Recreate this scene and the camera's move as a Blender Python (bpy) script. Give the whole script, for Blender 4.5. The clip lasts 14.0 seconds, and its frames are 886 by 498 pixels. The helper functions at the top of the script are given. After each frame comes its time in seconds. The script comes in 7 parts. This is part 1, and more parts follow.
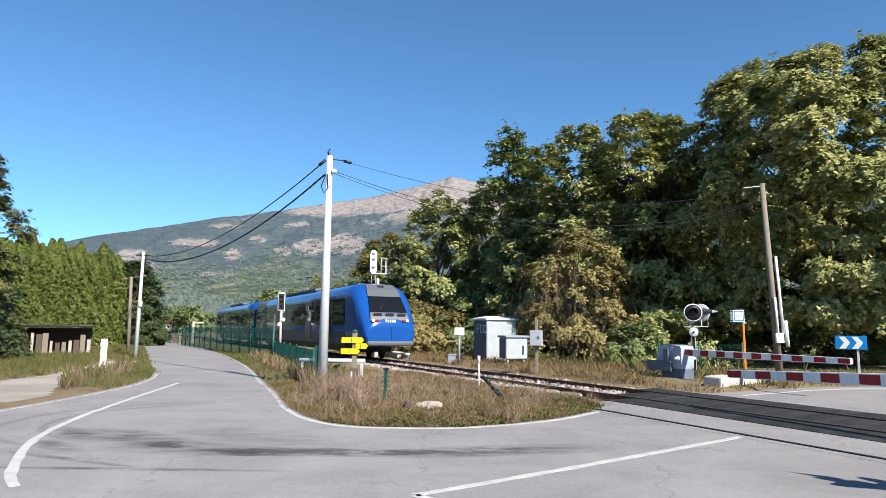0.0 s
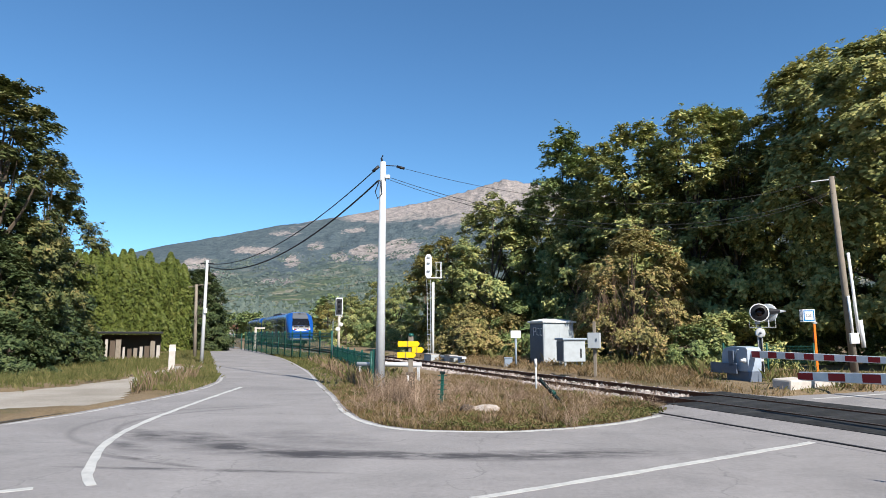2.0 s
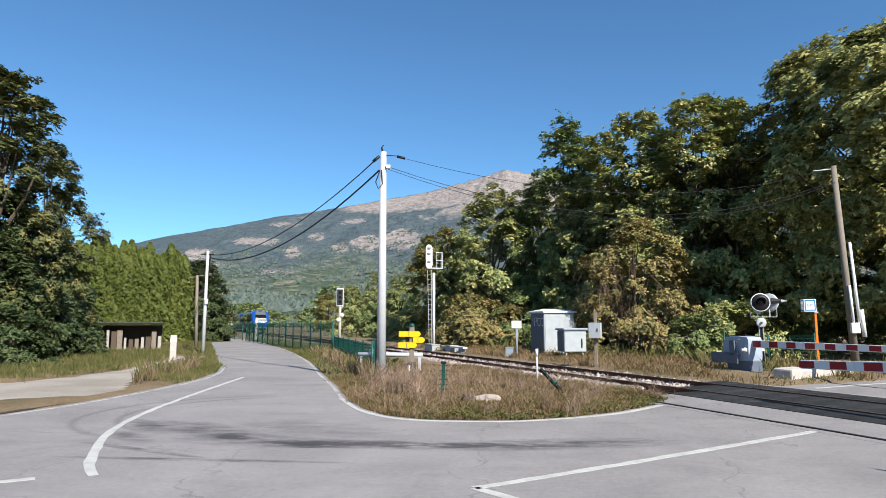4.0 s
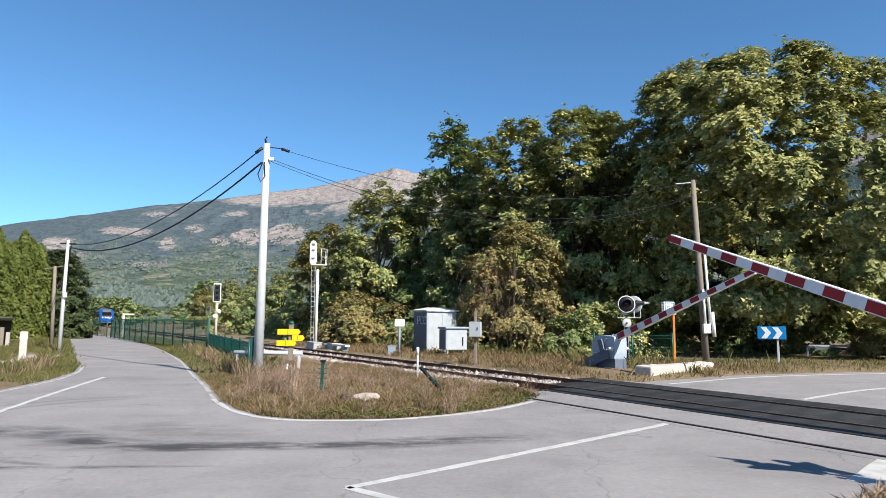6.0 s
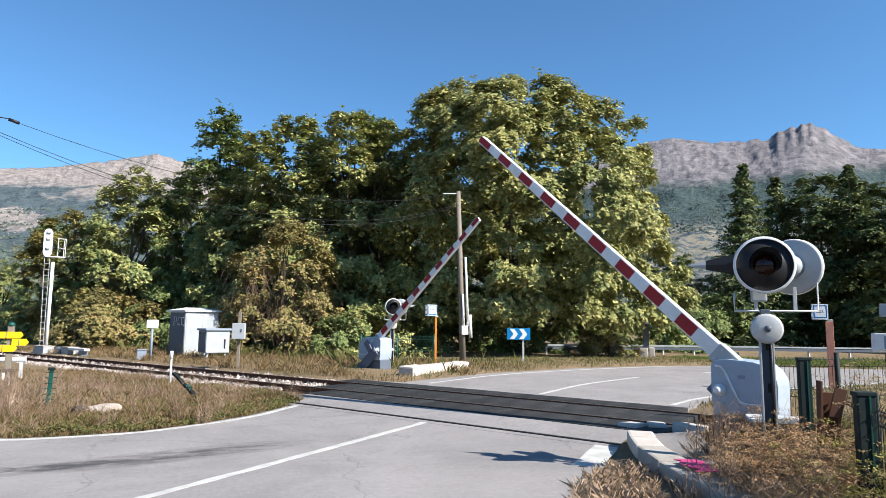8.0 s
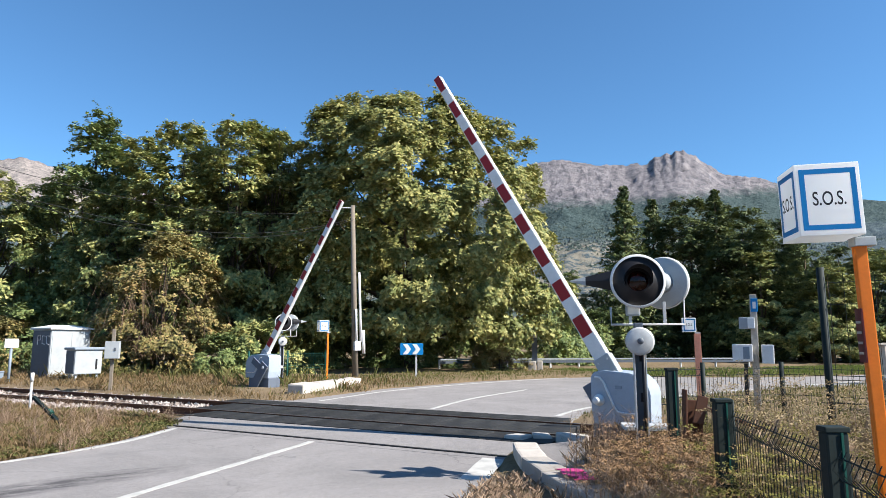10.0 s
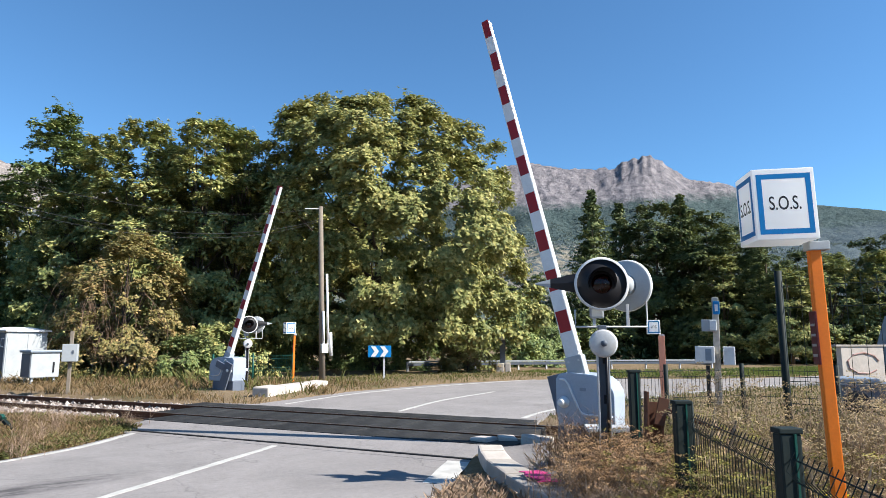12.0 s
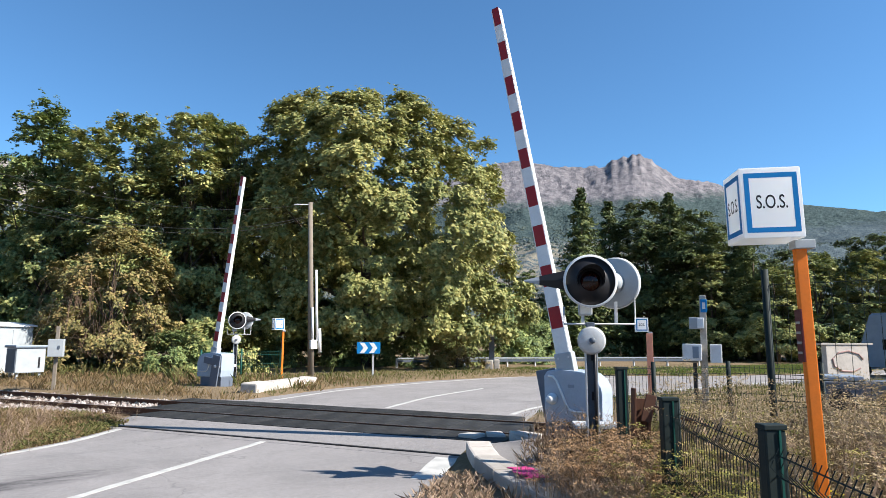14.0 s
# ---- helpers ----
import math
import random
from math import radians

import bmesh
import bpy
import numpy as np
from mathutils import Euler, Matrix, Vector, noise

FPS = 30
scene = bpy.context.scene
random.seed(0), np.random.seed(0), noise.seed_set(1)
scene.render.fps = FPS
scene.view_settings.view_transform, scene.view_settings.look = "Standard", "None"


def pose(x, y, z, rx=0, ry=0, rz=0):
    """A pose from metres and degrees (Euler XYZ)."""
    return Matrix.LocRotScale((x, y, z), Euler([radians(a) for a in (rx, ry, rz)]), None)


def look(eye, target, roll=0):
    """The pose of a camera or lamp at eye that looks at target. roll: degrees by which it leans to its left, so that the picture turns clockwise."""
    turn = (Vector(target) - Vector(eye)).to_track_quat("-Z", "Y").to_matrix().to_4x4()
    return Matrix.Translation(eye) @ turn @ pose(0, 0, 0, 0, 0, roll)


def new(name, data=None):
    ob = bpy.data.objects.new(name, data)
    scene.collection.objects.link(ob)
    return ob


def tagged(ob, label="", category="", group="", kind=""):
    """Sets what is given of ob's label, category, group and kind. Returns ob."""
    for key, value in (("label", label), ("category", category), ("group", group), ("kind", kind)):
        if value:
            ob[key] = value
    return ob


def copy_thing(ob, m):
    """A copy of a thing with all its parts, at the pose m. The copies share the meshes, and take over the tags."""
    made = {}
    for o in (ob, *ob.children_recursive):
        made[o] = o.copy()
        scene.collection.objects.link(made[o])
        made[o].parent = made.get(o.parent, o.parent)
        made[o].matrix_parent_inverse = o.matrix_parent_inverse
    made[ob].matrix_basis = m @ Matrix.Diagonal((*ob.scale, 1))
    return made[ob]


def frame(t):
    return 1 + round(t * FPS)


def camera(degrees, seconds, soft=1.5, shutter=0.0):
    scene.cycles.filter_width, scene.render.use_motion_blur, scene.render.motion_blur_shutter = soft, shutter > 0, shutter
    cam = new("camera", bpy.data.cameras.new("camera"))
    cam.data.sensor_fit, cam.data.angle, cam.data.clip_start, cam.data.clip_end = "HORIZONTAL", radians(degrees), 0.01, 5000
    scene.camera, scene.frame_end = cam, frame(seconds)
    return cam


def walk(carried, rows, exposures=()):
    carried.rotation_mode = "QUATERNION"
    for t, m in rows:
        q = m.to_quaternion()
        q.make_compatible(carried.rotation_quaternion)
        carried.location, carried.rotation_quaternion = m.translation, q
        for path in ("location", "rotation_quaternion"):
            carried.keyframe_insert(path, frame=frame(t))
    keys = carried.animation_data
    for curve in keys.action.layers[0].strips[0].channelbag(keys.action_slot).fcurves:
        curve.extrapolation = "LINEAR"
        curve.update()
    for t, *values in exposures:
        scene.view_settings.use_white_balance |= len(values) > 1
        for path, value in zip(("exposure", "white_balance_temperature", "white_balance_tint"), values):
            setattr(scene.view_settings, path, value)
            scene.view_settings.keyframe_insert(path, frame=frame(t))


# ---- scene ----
cam = camera(69.28, 14.0, soft=0.7)
PATH = [
    (0, pose(0.001, 0.000, 1.599, 97.222, -0.603, 0.513)),
    (0.5, pose(0.027, -0.008, 1.587, 97.263, -0.515, 6.542)),
    (1, pose(0.011, -0.001, 1.588, 97.553, -0.578, 6.557)),
    (1.5, pose(0.013, 0.002, 1.586, 97.246, -0.342, 5.969)),
    (2, pose(0.017, 0.009, 1.591, 97.511, -0.097, 5.493)),
    (2.5, pose(0.001, 0.029, 1.588, 96.872, -0.219, 6.191)),
    (5, pose(0.013, 0.045, 1.584, 96.488, -0.149, 4.832)),
    (5.5, pose(0.032, 0.041, 1.585, 96.306, -0.641, 3.100)),
    (6, pose(0.079, 0.035, 1.593, 96.533, -0.495, -4.639)),
    (6.5, pose(0.083, 0.103, 1.592, 96.926, -0.236, -10.303)),
    (7, pose(0.106, 0.119, 1.596, 96.613, -0.257, -15.241)),
    (7.5, pose(0.136, 0.122, 1.605, 96.442, -0.890, -20.438)),
    (8, pose(0.145, 0.111, 1.625, 96.813, -0.637, -24.889)),
    (8.5, pose(0.160, 0.104, 1.625, 97.330, -0.642, -28.015)),
    (11, pose(0.260, 0.089, 1.626, 98.453, 0.097, -36.510)),
    (11.5, pose(0.280, 0.097, 1.628, 98.530, -0.119, -37.063)),
    (12, pose(0.281, 0.095, 1.629, 98.400, 0.038, -36.887)),
    (12.5, pose(0.283, 0.091, 1.626, 98.237, 0.056, -37.091)),
    (13, pose(0.277, 0.083, 1.628, 98.075, 0.090, -37.383)),
    (13.5, pose(0.282, 0.092, 1.618, 97.704, -0.165, -37.392)),
    (14, pose(0.284, 0.092, 1.624, 98.125, -0.196, -37.833)),
]
walk(cam, PATH, [(0.0, 0.92), (0.5, 0.77), (5.2, 0.79), (8.0, 1.04), (14.0, 1.05)])

# ---- sky and sun ----
SUN_AZ, SUN_EL = 143.0, 39.0
world = bpy.data.worlds.new("sky")
scene.world = world
world.use_nodes = True
_n = world.node_tree.nodes
_sky = _n.new("ShaderNodeTexSky")
_sky.sky_type, _sky.sun_disc = "NISHITA", False
_sky.sun_elevation, _sky.sun_rotation = radians(SUN_EL), radians(SUN_AZ)
_sky.altitude, _sky.air_density, _sky.dust_density, _sky.ozone_density = 900, 1.0, 0.1, 5.0
_tint = _n.new("ShaderNodeMix")
_tint.data_type, _tint.blend_type = "RGBA", "MULTIPLY"
_tint.inputs[0].default_value, _tint.inputs[7].default_value = 1.0, (0.72, 1.0, 1.08, 1.0)   # white balance of the sky
world.node_tree.links.new(_sky.outputs[0], _tint.inputs[6])
world.node_tree.links.new(_tint.outputs[2], _n["Background"].inputs[0])
_n["Background"].inputs[1].default_value = 0.087
_to_sun = Vector((math.sin(radians(SUN_AZ)) * math.cos(radians(SUN_EL)), math.cos(radians(SUN_AZ)) * math.cos(radians(SUN_EL)), math.sin(radians(SUN_EL))))
sun = new("sun", bpy.data.lights.new("sun", "SUN"))
sun.data.energy, sun.data.angle, sun.data.color = 5.0, radians(0.5), (1.0, 0.95, 0.87)
sun.matrix_world = look(_to_sun * 60, (0, 0, 0))


# ---- materials ----
class Mat:
    def __init__(self, name, rough=0.8, metal=0.0, spec=0.3):
        self.m = bpy.data.materials.new(name)
        self.m.use_nodes = True
        self.t = self.m.node_tree
        self.b = self.t.nodes["Principled BSDF"]
        self.b.inputs["Roughness"].default_value = rough
        self.b.inputs["Metallic"].default_value = metal
        self.b.inputs["Specular IOR Level"].default_value = spec
        self.co = self.node("ShaderNodeTexCoord").outputs["Object"]

    def node(self, kind, **kw):
        n = self.t.nodes.new(kind)
        for k, v in kw.items():
            if k == "op":
                n.operation = v
            elif k == "blend":
                n.data_type, n.blend_type = "RGBA", v
        return n

    def put(self, a, sock):
        if isinstance(a, (int, float)):
            sock.default_value = a
        elif isinstance(a, tuple):
            sock.default_value = (*a, 1.0) if len(a) == 3 and len(sock.default_value) == 4 else a
        else:
            self.t.links.new(a, sock)

    def math(self, op, a, b=0.0, c=0.0):
        n = self.node("ShaderNodeMath", op=op)
        for k, v in enumerate((a, b, c)):
            self.put(v, n.inputs[k])
        return n.outputs[0]

    def noise(self, scale, detail=4.0, rough=0.6, stretch=None, distort=0.0):
        n = self.node("ShaderNodeTexNoise")
        co = self.co
        if stretch:
            mp = self.node("ShaderNodeMapping")
            mp.inputs["Scale"].default_value = stretch
            self.put(co, mp.inputs[0])
            co = mp.outputs[0]
        self.put(co, n.inputs["Vector"])
        for k, v in (("Scale", scale), ("Detail", detail), ("Roughness", rough), ("Distortion", distort)):
            n.inputs[k].default_value = v
        return n.outputs["Fac"]

    def ramp(self, fac, stops):
        n = self.node("ShaderNodeValToRGB")
        el = n.color_ramp.elements
        while len(el) < len(stops):
            el.new(0.5)
        for e, (p, c) in zip(el, stops):
            e.position = p
            e.color = (*c, 1.0) if isinstance(c, tuple) else (c, c, c, 1.0)
        self.put(fac, n.inputs[0])
        return n.outputs[0]

    def mix(self, fac, a, b, blend="MIX"):
        n = self.node("ShaderNodeMix", blend=blend)
        self.put(fac, n.inputs[0])
        self.put(a, n.inputs[6])
        self.put(b, n.inputs[7])
        return n.outputs[2]

    def xyz(self, v=None):
        n = self.node("ShaderNodeSeparateXYZ")
        self.put(v or self.co, n.inputs[0])
        return n.outputs

    def colour(self, c):
        self.put(c, self.b.inputs["Base Color"])
        return self

    def rough(self, r):
        self.put(r, self.b.inputs["Roughness"])
        return self

    def bump(self, h, strength=0.3, dist=0.01):
        n = self.node("ShaderNodeBump")
        n.inputs["Strength"].default_value, n.inputs["Distance"].default_value = strength, dist
        self.put(h, n.inputs["Height"])
        self.put(n.outputs[0], self.b.inputs["Normal"])
        return self


def plain(name, c, rough=0.6, metal=0.0, wear=0.25, scale=6.0, dirt=(0.12, 0.10, 0.08), fine=60.0, bump=0.15, rand=0.0):
    """A painted or plain surface: base colour, soft stains at one scale, fine grain at another."""
    m = Mat(name, rough, metal)
    stain = m.ramp(m.noise(scale, 5, 0.65), [(0.42, 0.0), (0.72, 1.0)])
    base = m.mix(m.math("MULTIPLY", stain, wear), c, tuple(0.5 * a + 0.5 * b * 0.6 for a, b in zip(c, dirt)))
    g = m.noise(fine, 3, 0.6)
    base = m.mix(0.18, base, m.ramp(g, [(0.25, 0.35), (0.8, 1.0)]), "MULTIPLY")
    if rand:
        oi = m.node("ShaderNodeObjectInfo")
        base = m.mix(rand, base, m.ramp(oi.outputs["Random"], [(0, 0.45), (1, 1.0)]), "MULTIPLY")
    m.colour(base).bump(g, bump, 0.004)
    return m.m


def leafy(name, stops, trans=0.12, wet=0.45):
    """Leaves: each island takes its own tint; light passes through."""
    m = Mat(name, wet, 0.0, 0.10)
    geo = m.node("ShaderNodeNewGeometry")
    big = m.noise(0.45, 2, 0.5)
    f = m.math("ADD", m.math("MULTIPLY", geo.outputs["Random Per Island"], 0.48), m.math("ADD", m.math("MULTIPLY", m.math("SUBTRACT", big, 0.3), 0.6), m.math("MULTIPLY", m.math("SUBTRACT", m.noise(1.9, 2, 0.5), 0.38), 0.85)))
    col = m.ramp(f, stops)
    m.colour(col)
    tr = m.node("ShaderNodeBsdfTranslucent")
    m.put(m.mix(0.25, col, (0.30, 0.33, 0.05)), tr.inputs[0])
    mx = m.node("ShaderNodeMixShader")
    mx.inputs[0].default_value = trans
    m.put(m.b.outputs[0], mx.inputs[1])
    m.put(tr.outputs[0], mx.inputs[2])
    m.put(mx.outputs[0], m.t.nodes["Material Output"].inputs[0])
    return m.m


def asphalt(name, light, skid=False):
    m = Mat(name, 0.88, 0, 0.25)
    grain = m.noise(160, 2, 0.7)
    cloud = m.noise(0.5, 7, 0.7, distort=0.6)
    c = m.ramp(cloud, [(0.3, tuple(light * k for k in (0.825, 0.775, 0.755))), (0.7, tuple(light * k for k in (1.19, 1.11, 1.08)))])
    c = m.mix(0.55, c, m.ramp(grain, [(0.25, 0.35), (0.5, 0.9), (0.8, 1.25)]), "MULTIPLY")
    c = m.mix(0.30, c, m.ramp(m.noise(14, 5, 0.75), [(0.3, 0.55), (0.7, 1.35)]), "MULTIPLY")
    streak = m.ramp(m.noise(0.9, 5, 0.7, (0.25, 1.6, 1)), [(0.5, 0.0), (0.72, 1.0)])
    c = m.mix(m.math("MULTIPLY", streak, 0.25), c, (light * 0.5,) * 3)
    vor = m.node("ShaderNodeTexVoronoi")
    vor.feature = "DISTANCE_TO_EDGE"
    vor.inputs["Scale"].default_value = 0.28
    wob = m.node("ShaderNodeVectorMath", op="ADD")
    nz = m.node("ShaderNodeTexNoise")
    nz.inputs["Scale"].default_value, nz.inputs["Detail"].default_value = 1.3, 5
    m.put(m.co, nz.inputs["Vector"])
    m.put(m.co, wob.inputs[0])
    m.put(nz.outputs["Color"], wob.inputs[1])
    m.put(wob.outputs[0], vor.inputs["Vector"])
    crack = m.math("LESS_THAN", vor.outputs["Distance"], 0.0035)
    c = m.mix(m.math("MULTIPLY", crack, m.math("MULTIPLY", m.noise(0.6), 0.55)), c, (light * 0.3,) * 3)
    if skid:
        x, y, _ = m.xyz()
        grime = m.ramp(m.noise(2.2, 6, 0.75, (0.6, 1.8, 1)), [(0.36, 0.0), (0.66, 1.0)])
        for x0, y0, turn, long, wide, dark in ((-4.5, 9.6, -33, 1.5, 0.5, 0.5), (-3.78, 8.98, -10, 0.34, 0.2, 1.1), (-3.3, 8.8, -5, 1.6, 0.55, 0.35), (-1.7, 8.65, 1, 2.0, 0.34, 0.8), (-2.6, 8.5, 0, 0.7, 0.2, 0.8),
                                               (0.6, 8.9, 12, 2.0, 0.45, 0.55), (-5.3, 8.9, -38, 0.7, 0.25, 0.4), (-5.6, 9.9, -42, 1.0, 0.3, 0.45), (-3.6, 7.5, 0, 2.0, 0.10, 0.5), (-4.6, 8.0, -22, 1.4, 0.10, 0.45), (-3.0, 9.9, -20, 1.6, 0.7, 0.22)):
            cs, sn = math.cos(radians(turn)), math.sin(radians(turn))
            dx, dy = m.math("SUBTRACT", x, x0), m.math("SUBTRACT", y, y0)
            u = m.math("DIVIDE", m.math("ADD", m.math("MULTIPLY", dx, cs), m.math("MULTIPLY", dy, sn)), long)
            w = m.math("DIVIDE", m.math("SUBTRACT", m.math("MULTIPLY", dy, cs), m.math("MULTIPLY", dx, sn)), wide)
            fade = m.math("MAXIMUM", m.math("SUBTRACT", 1.0, m.math("ADD", m.math("MULTIPLY", u, u), m.math("MULTIPLY", w, w))), 0.0)
            c = m.mix(m.math("MINIMUM", m.math("MULTIPLY", m.math("MULTIPLY", fade, dark * 2.5), grime), 0.85), c, (0.05, 0.047, 0.05))
        for x0, y0, r_, dark in ((-4.6, 11.4, 2.75, 0.35), (-4.3, 11.5, 2.4, 0.4)):
            dx, dy = m.math("SUBTRACT", x, x0), m.math("SUBTRACT", y, y0)
            dist = m.math("POWER", m.math("ADD", m.math("MULTIPLY", dx, dx), m.math("MULTIPLY", dy, dy)), 0.5)
            ring = m.math("MAXIMUM", m.math("SUBTRACT", 1.0, m.math("DIVIDE", m.math("ABSOLUTE", m.math("SUBTRACT", dist, r_)), 0.11)), 0.0)
            west_half = m.ramp(m.math("MULTIPLY", dx, -0.4), [(0.2, 0.0), (0.6, 1.0)])
            c = m.mix(m.math("MULTIPLY", m.math("MULTIPLY", ring, west_half), dark), c, (0.06, 0.057, 0.058))
    m.colour(c).bump(grain, 0.35, 0.006)
    return m.m


M_ROAD = asphalt("road_asphalt", 0.265, True)
M_ROAD_FAR = asphalt("far_asphalt", 0.22)
M_LINE = plain("road_paint", (0.52, 0.51, 0.48), 0.7, wear=0.9, scale=4, dirt=(0.3, 0.3, 0.3), fine=90)
_m = Mat("worn_road_paint", 0.8)
_c = _m.ramp(_m.noise(3.5, 6, 0.8), [(0.42, (0.235, 0.215, 0.205)), (0.52, (0.47, 0.455, 0.43))])
M_WORNLINE = _m.colour(_m.mix(0.4, _c, _m.ramp(_m.noise(90, 2), [(0.3, 0.5), (0.7, 1.1)]), "MULTIPLY")).m
M_GALV = plain("galvanised_steel", (0.52, 0.53, 0.54), 0.55, 0.0, wear=0.25)
M_WHITE = plain("white_paint", (0.80, 0.80, 0.79), 0.45, wear=0.3, scale=4)
M_GREYBOX = plain("pale_grey_paint", (0.40, 0.43, 0.45), 0.5, wear=0.35, scale=3)
M_BLUEGREY = plain("blue_grey_paint", (0.25, 0.30, 0.36), 0.4, wear=0.3, scale=4)
M_HOUSING = plain("pale_blue_housing", (0.37, 0.43, 0.51), 0.4, wear=0.3, scale=4)
M_SLATE = plain("slate_grey_paint", (0.13, 0.155, 0.20), 0.45, wear=0.35, scale=4)
M_DARKGREY = plain("dark_grey_metal", (0.11, 0.13, 0.16), 0.5, wear=0.4)
M_BLACK = plain("black_paint", (0.015, 0.015, 0.018), 0.45, wear=0.1)
M_RED = plain("barrier_red", (0.32, 0.015, 0.02), 0.4, wear=0.3)
M_GREEN = plain("green_coated_steel", (0.008, 0.075, 0.058), 0.4, wear=0.3)
M_DKGREEN = plain("dark_green_steel", (0.004, 0.014, 0.014), 0.7, wear=0.3)
M_ORANGE = plain("orange_paint", (0.85, 0.20, 0.015), 0.45, wear=0.3, scale=3)
M_YELLOW = plain("yellow_sign", (0.90, 0.55, 0.01), 0.4, wear=0.12)
M_BELL = plain("bell_metal", (0.58, 0.58, 0.57), 0.4, 0.2, wear=0.4, scale=9)
M_SIGNBLUE = plain("sign_blue", (0.005, 0.20, 0.50), 0.35, wear=0.1)
M_RUST = plain("rusty_steel", (0.10, 0.045, 0.028), 0.85, wear=0.6, scale=9, dirt=(0.3, 0.12, 0.05))
M_RAILTOP = plain("rail_steel", (0.16, 0.13, 0.12), 0.4, 0.6, wear=0.4)
M_WOOD = plain("weathered_wood", (0.23, 0.195, 0.155), 0.9, wear=0.6, scale=7, bump=0.5)
M_PALEWOOD = plain("bleached_wood", (0.46, 0.42, 0.36), 0.9, wear=0.6, scale=7, bump=0.5)
M_SLEEPER = plain("sleeper_wood", (0.11, 0.08, 0.065), 0.9, wear=0.6, scale=5, bump=0.5, rand=0.5)
M_CONC = plain("concrete", (0.40, 0.365, 0.325), 0.9, wear=0.5, scale=3, bump=0.5)
M_CONCW = plain("white_concrete", (0.53, 0.48, 0.43), 0.9, wear=0.55, scale=4, bump=0.5)
M_BARK = plain("bark", (0.10, 0.075, 0.055), 0.95, wear=0.6, scale=8, bump=0.8, fine=25)
M_STONE = plain("pale_stone", (0.42, 0.36, 0.31), 0.9, wear=0.6, scale=20, bump=0.4)
M_PINK = plain("pink_spray", (0.55, 0.05, 0.20), 0.6, wear=0.3)
M_GLASS = plain("dark_window_glass", (0.008, 0.009, 0.011), 0.08, wear=0.1, bump=0.0)
M_TRAIN = plain("train_blue", (0.008, 0.070, 0.29), 0.14, wear=0.12, bump=0.02)
M_PANE = plain("tinted_pane", (0.030, 0.040, 0.052), 0.03, wear=0.05, bump=0.0)
M_TRAINDK = plain("train_dark_blue", (0.02, 0.03, 0.09), 0.3, wear=0.2, bump=0.02)
M_TRAINGREY = plain("train_grey", (0.105, 0.11, 0.12), 0.45, wear=0.25)
M_CABLE = plain("cable_black", (0.02, 0.02, 0.022), 0.6, wear=0.1)

_m = Mat("dry_ground", 0.95)
_c = _m.ramp(_m.noise(0.35, 6, 0.65), [(0.30, (0.10, 0.095, 0.035)), (0.45, (0.19, 0.135, 0.075)), (0.7, (0.26, 0.19, 0.115))])
_f = _m.noise(18, 4, 0.7)
_c = _m.mix(0.6, _c, _m.ramp(_f, [(0.25, 0.35), (0.75, 1.3)]), "MULTIPLY")
M_GROUND = _m.colour(_c).bump(_f, 0.8, 0.05).m
_m = Mat("gravel", 0.95)
_f = _m.noise(22, 4, 0.75)
_c = _m.ramp(_m.noise(0.5, 5, 0.6), [(0.3, (0.27, 0.235, 0.19)), (0.7, (0.42, 0.38, 0.33))])
M_GRAVEL = _m.colour(_m.mix(0.5, _c, _m.ramp(_f, [(0.25, 0.5), (0.75, 1.2)]), "MULTIPLY")).bump(_f, 0.8, 0.03).m
_m = Mat("ballast", 0.95)
_f = _m.noise(24, 4, 0.8)
_c = _m.ramp(_m.noise(1.2, 5, 0.6), [(0.3, (0.22, 0.175, 0.145)), (0.7, (0.42, 0.37, 0.33))])
M_BALLAST = _m.colour(_m.mix(0.6, _c, _m.ramp(_f, [(0.3, 0.3), (0.7, 1.25)]), "MULTIPLY")).bump(_f, 1.0, 0.05).m
_m = Mat("ballast_stone", 0.9)
_g = _m.node("ShaderNodeNewGeometry")
M_BSTONE = _m.colour(_m.ramp(_g.outputs["Random Per Island"], [(0, (0.17, 0.13, 0.11)), (0.5, (0.31, 0.26, 0.23)), (1, (0.50, 0.44, 0.40))])).m
M_DARKPATCH = plain("dark_brown_surface", (0.05, 0.042, 0.032), 0.95, wear=0.5, scale=2, bump=0.8)

M_WALNUT = leafy("walnut_leaves", [(0.05, (0.095, 0.120, 0.046)), (0.4, (0.243, 0.261, 0.095)), (0.68, (0.458, 0.415, 0.161)), (0.98, (0.620, 0.572, 0.243))], 0.2)
M_ASH = leafy("ash_leaves", [(0.1, (0.092, 0.130, 0.056)), (0.45, (0.278, 0.317, 0.120)), (0.75, (0.509, 0.448, 0.178)), (1.0, (0.620, 0.556, 0.248))], 0.18)
M_DARKLEAF = leafy("dark_leaves", [(0.1, (0.072, 0.113, 0.050)), (0.5, (0.218, 0.277, 0.106)), (1.0, (0.452, 0.437, 0.164))], 0.16)
M_GOLD = leafy("yellowing_leaves", [(0.1, (0.070, 0.074, 0.022)), (0.5, (0.240, 0.205, 0.065)), (1.0, (0.44, 0.34, 0.125))], 0.2)
M_VINE = leafy("dry_vine_leaves", [(0.1, (0.100, 0.092, 0.040)), (0.4, (0.260, 0.235, 0.090)), (0.65, (0.330, 0.245, 0.105)), (1.0, (0.50, 0.33, 0.165))], 0.15)
M_THUJA = leafy("thuja_leaves", [(0.1, (0.048, 0.065, 0.015)), (0.5, (0.100, 0.123, 0.027)), (1.0, (0.176, 0.176, 0.048))], 0.12)
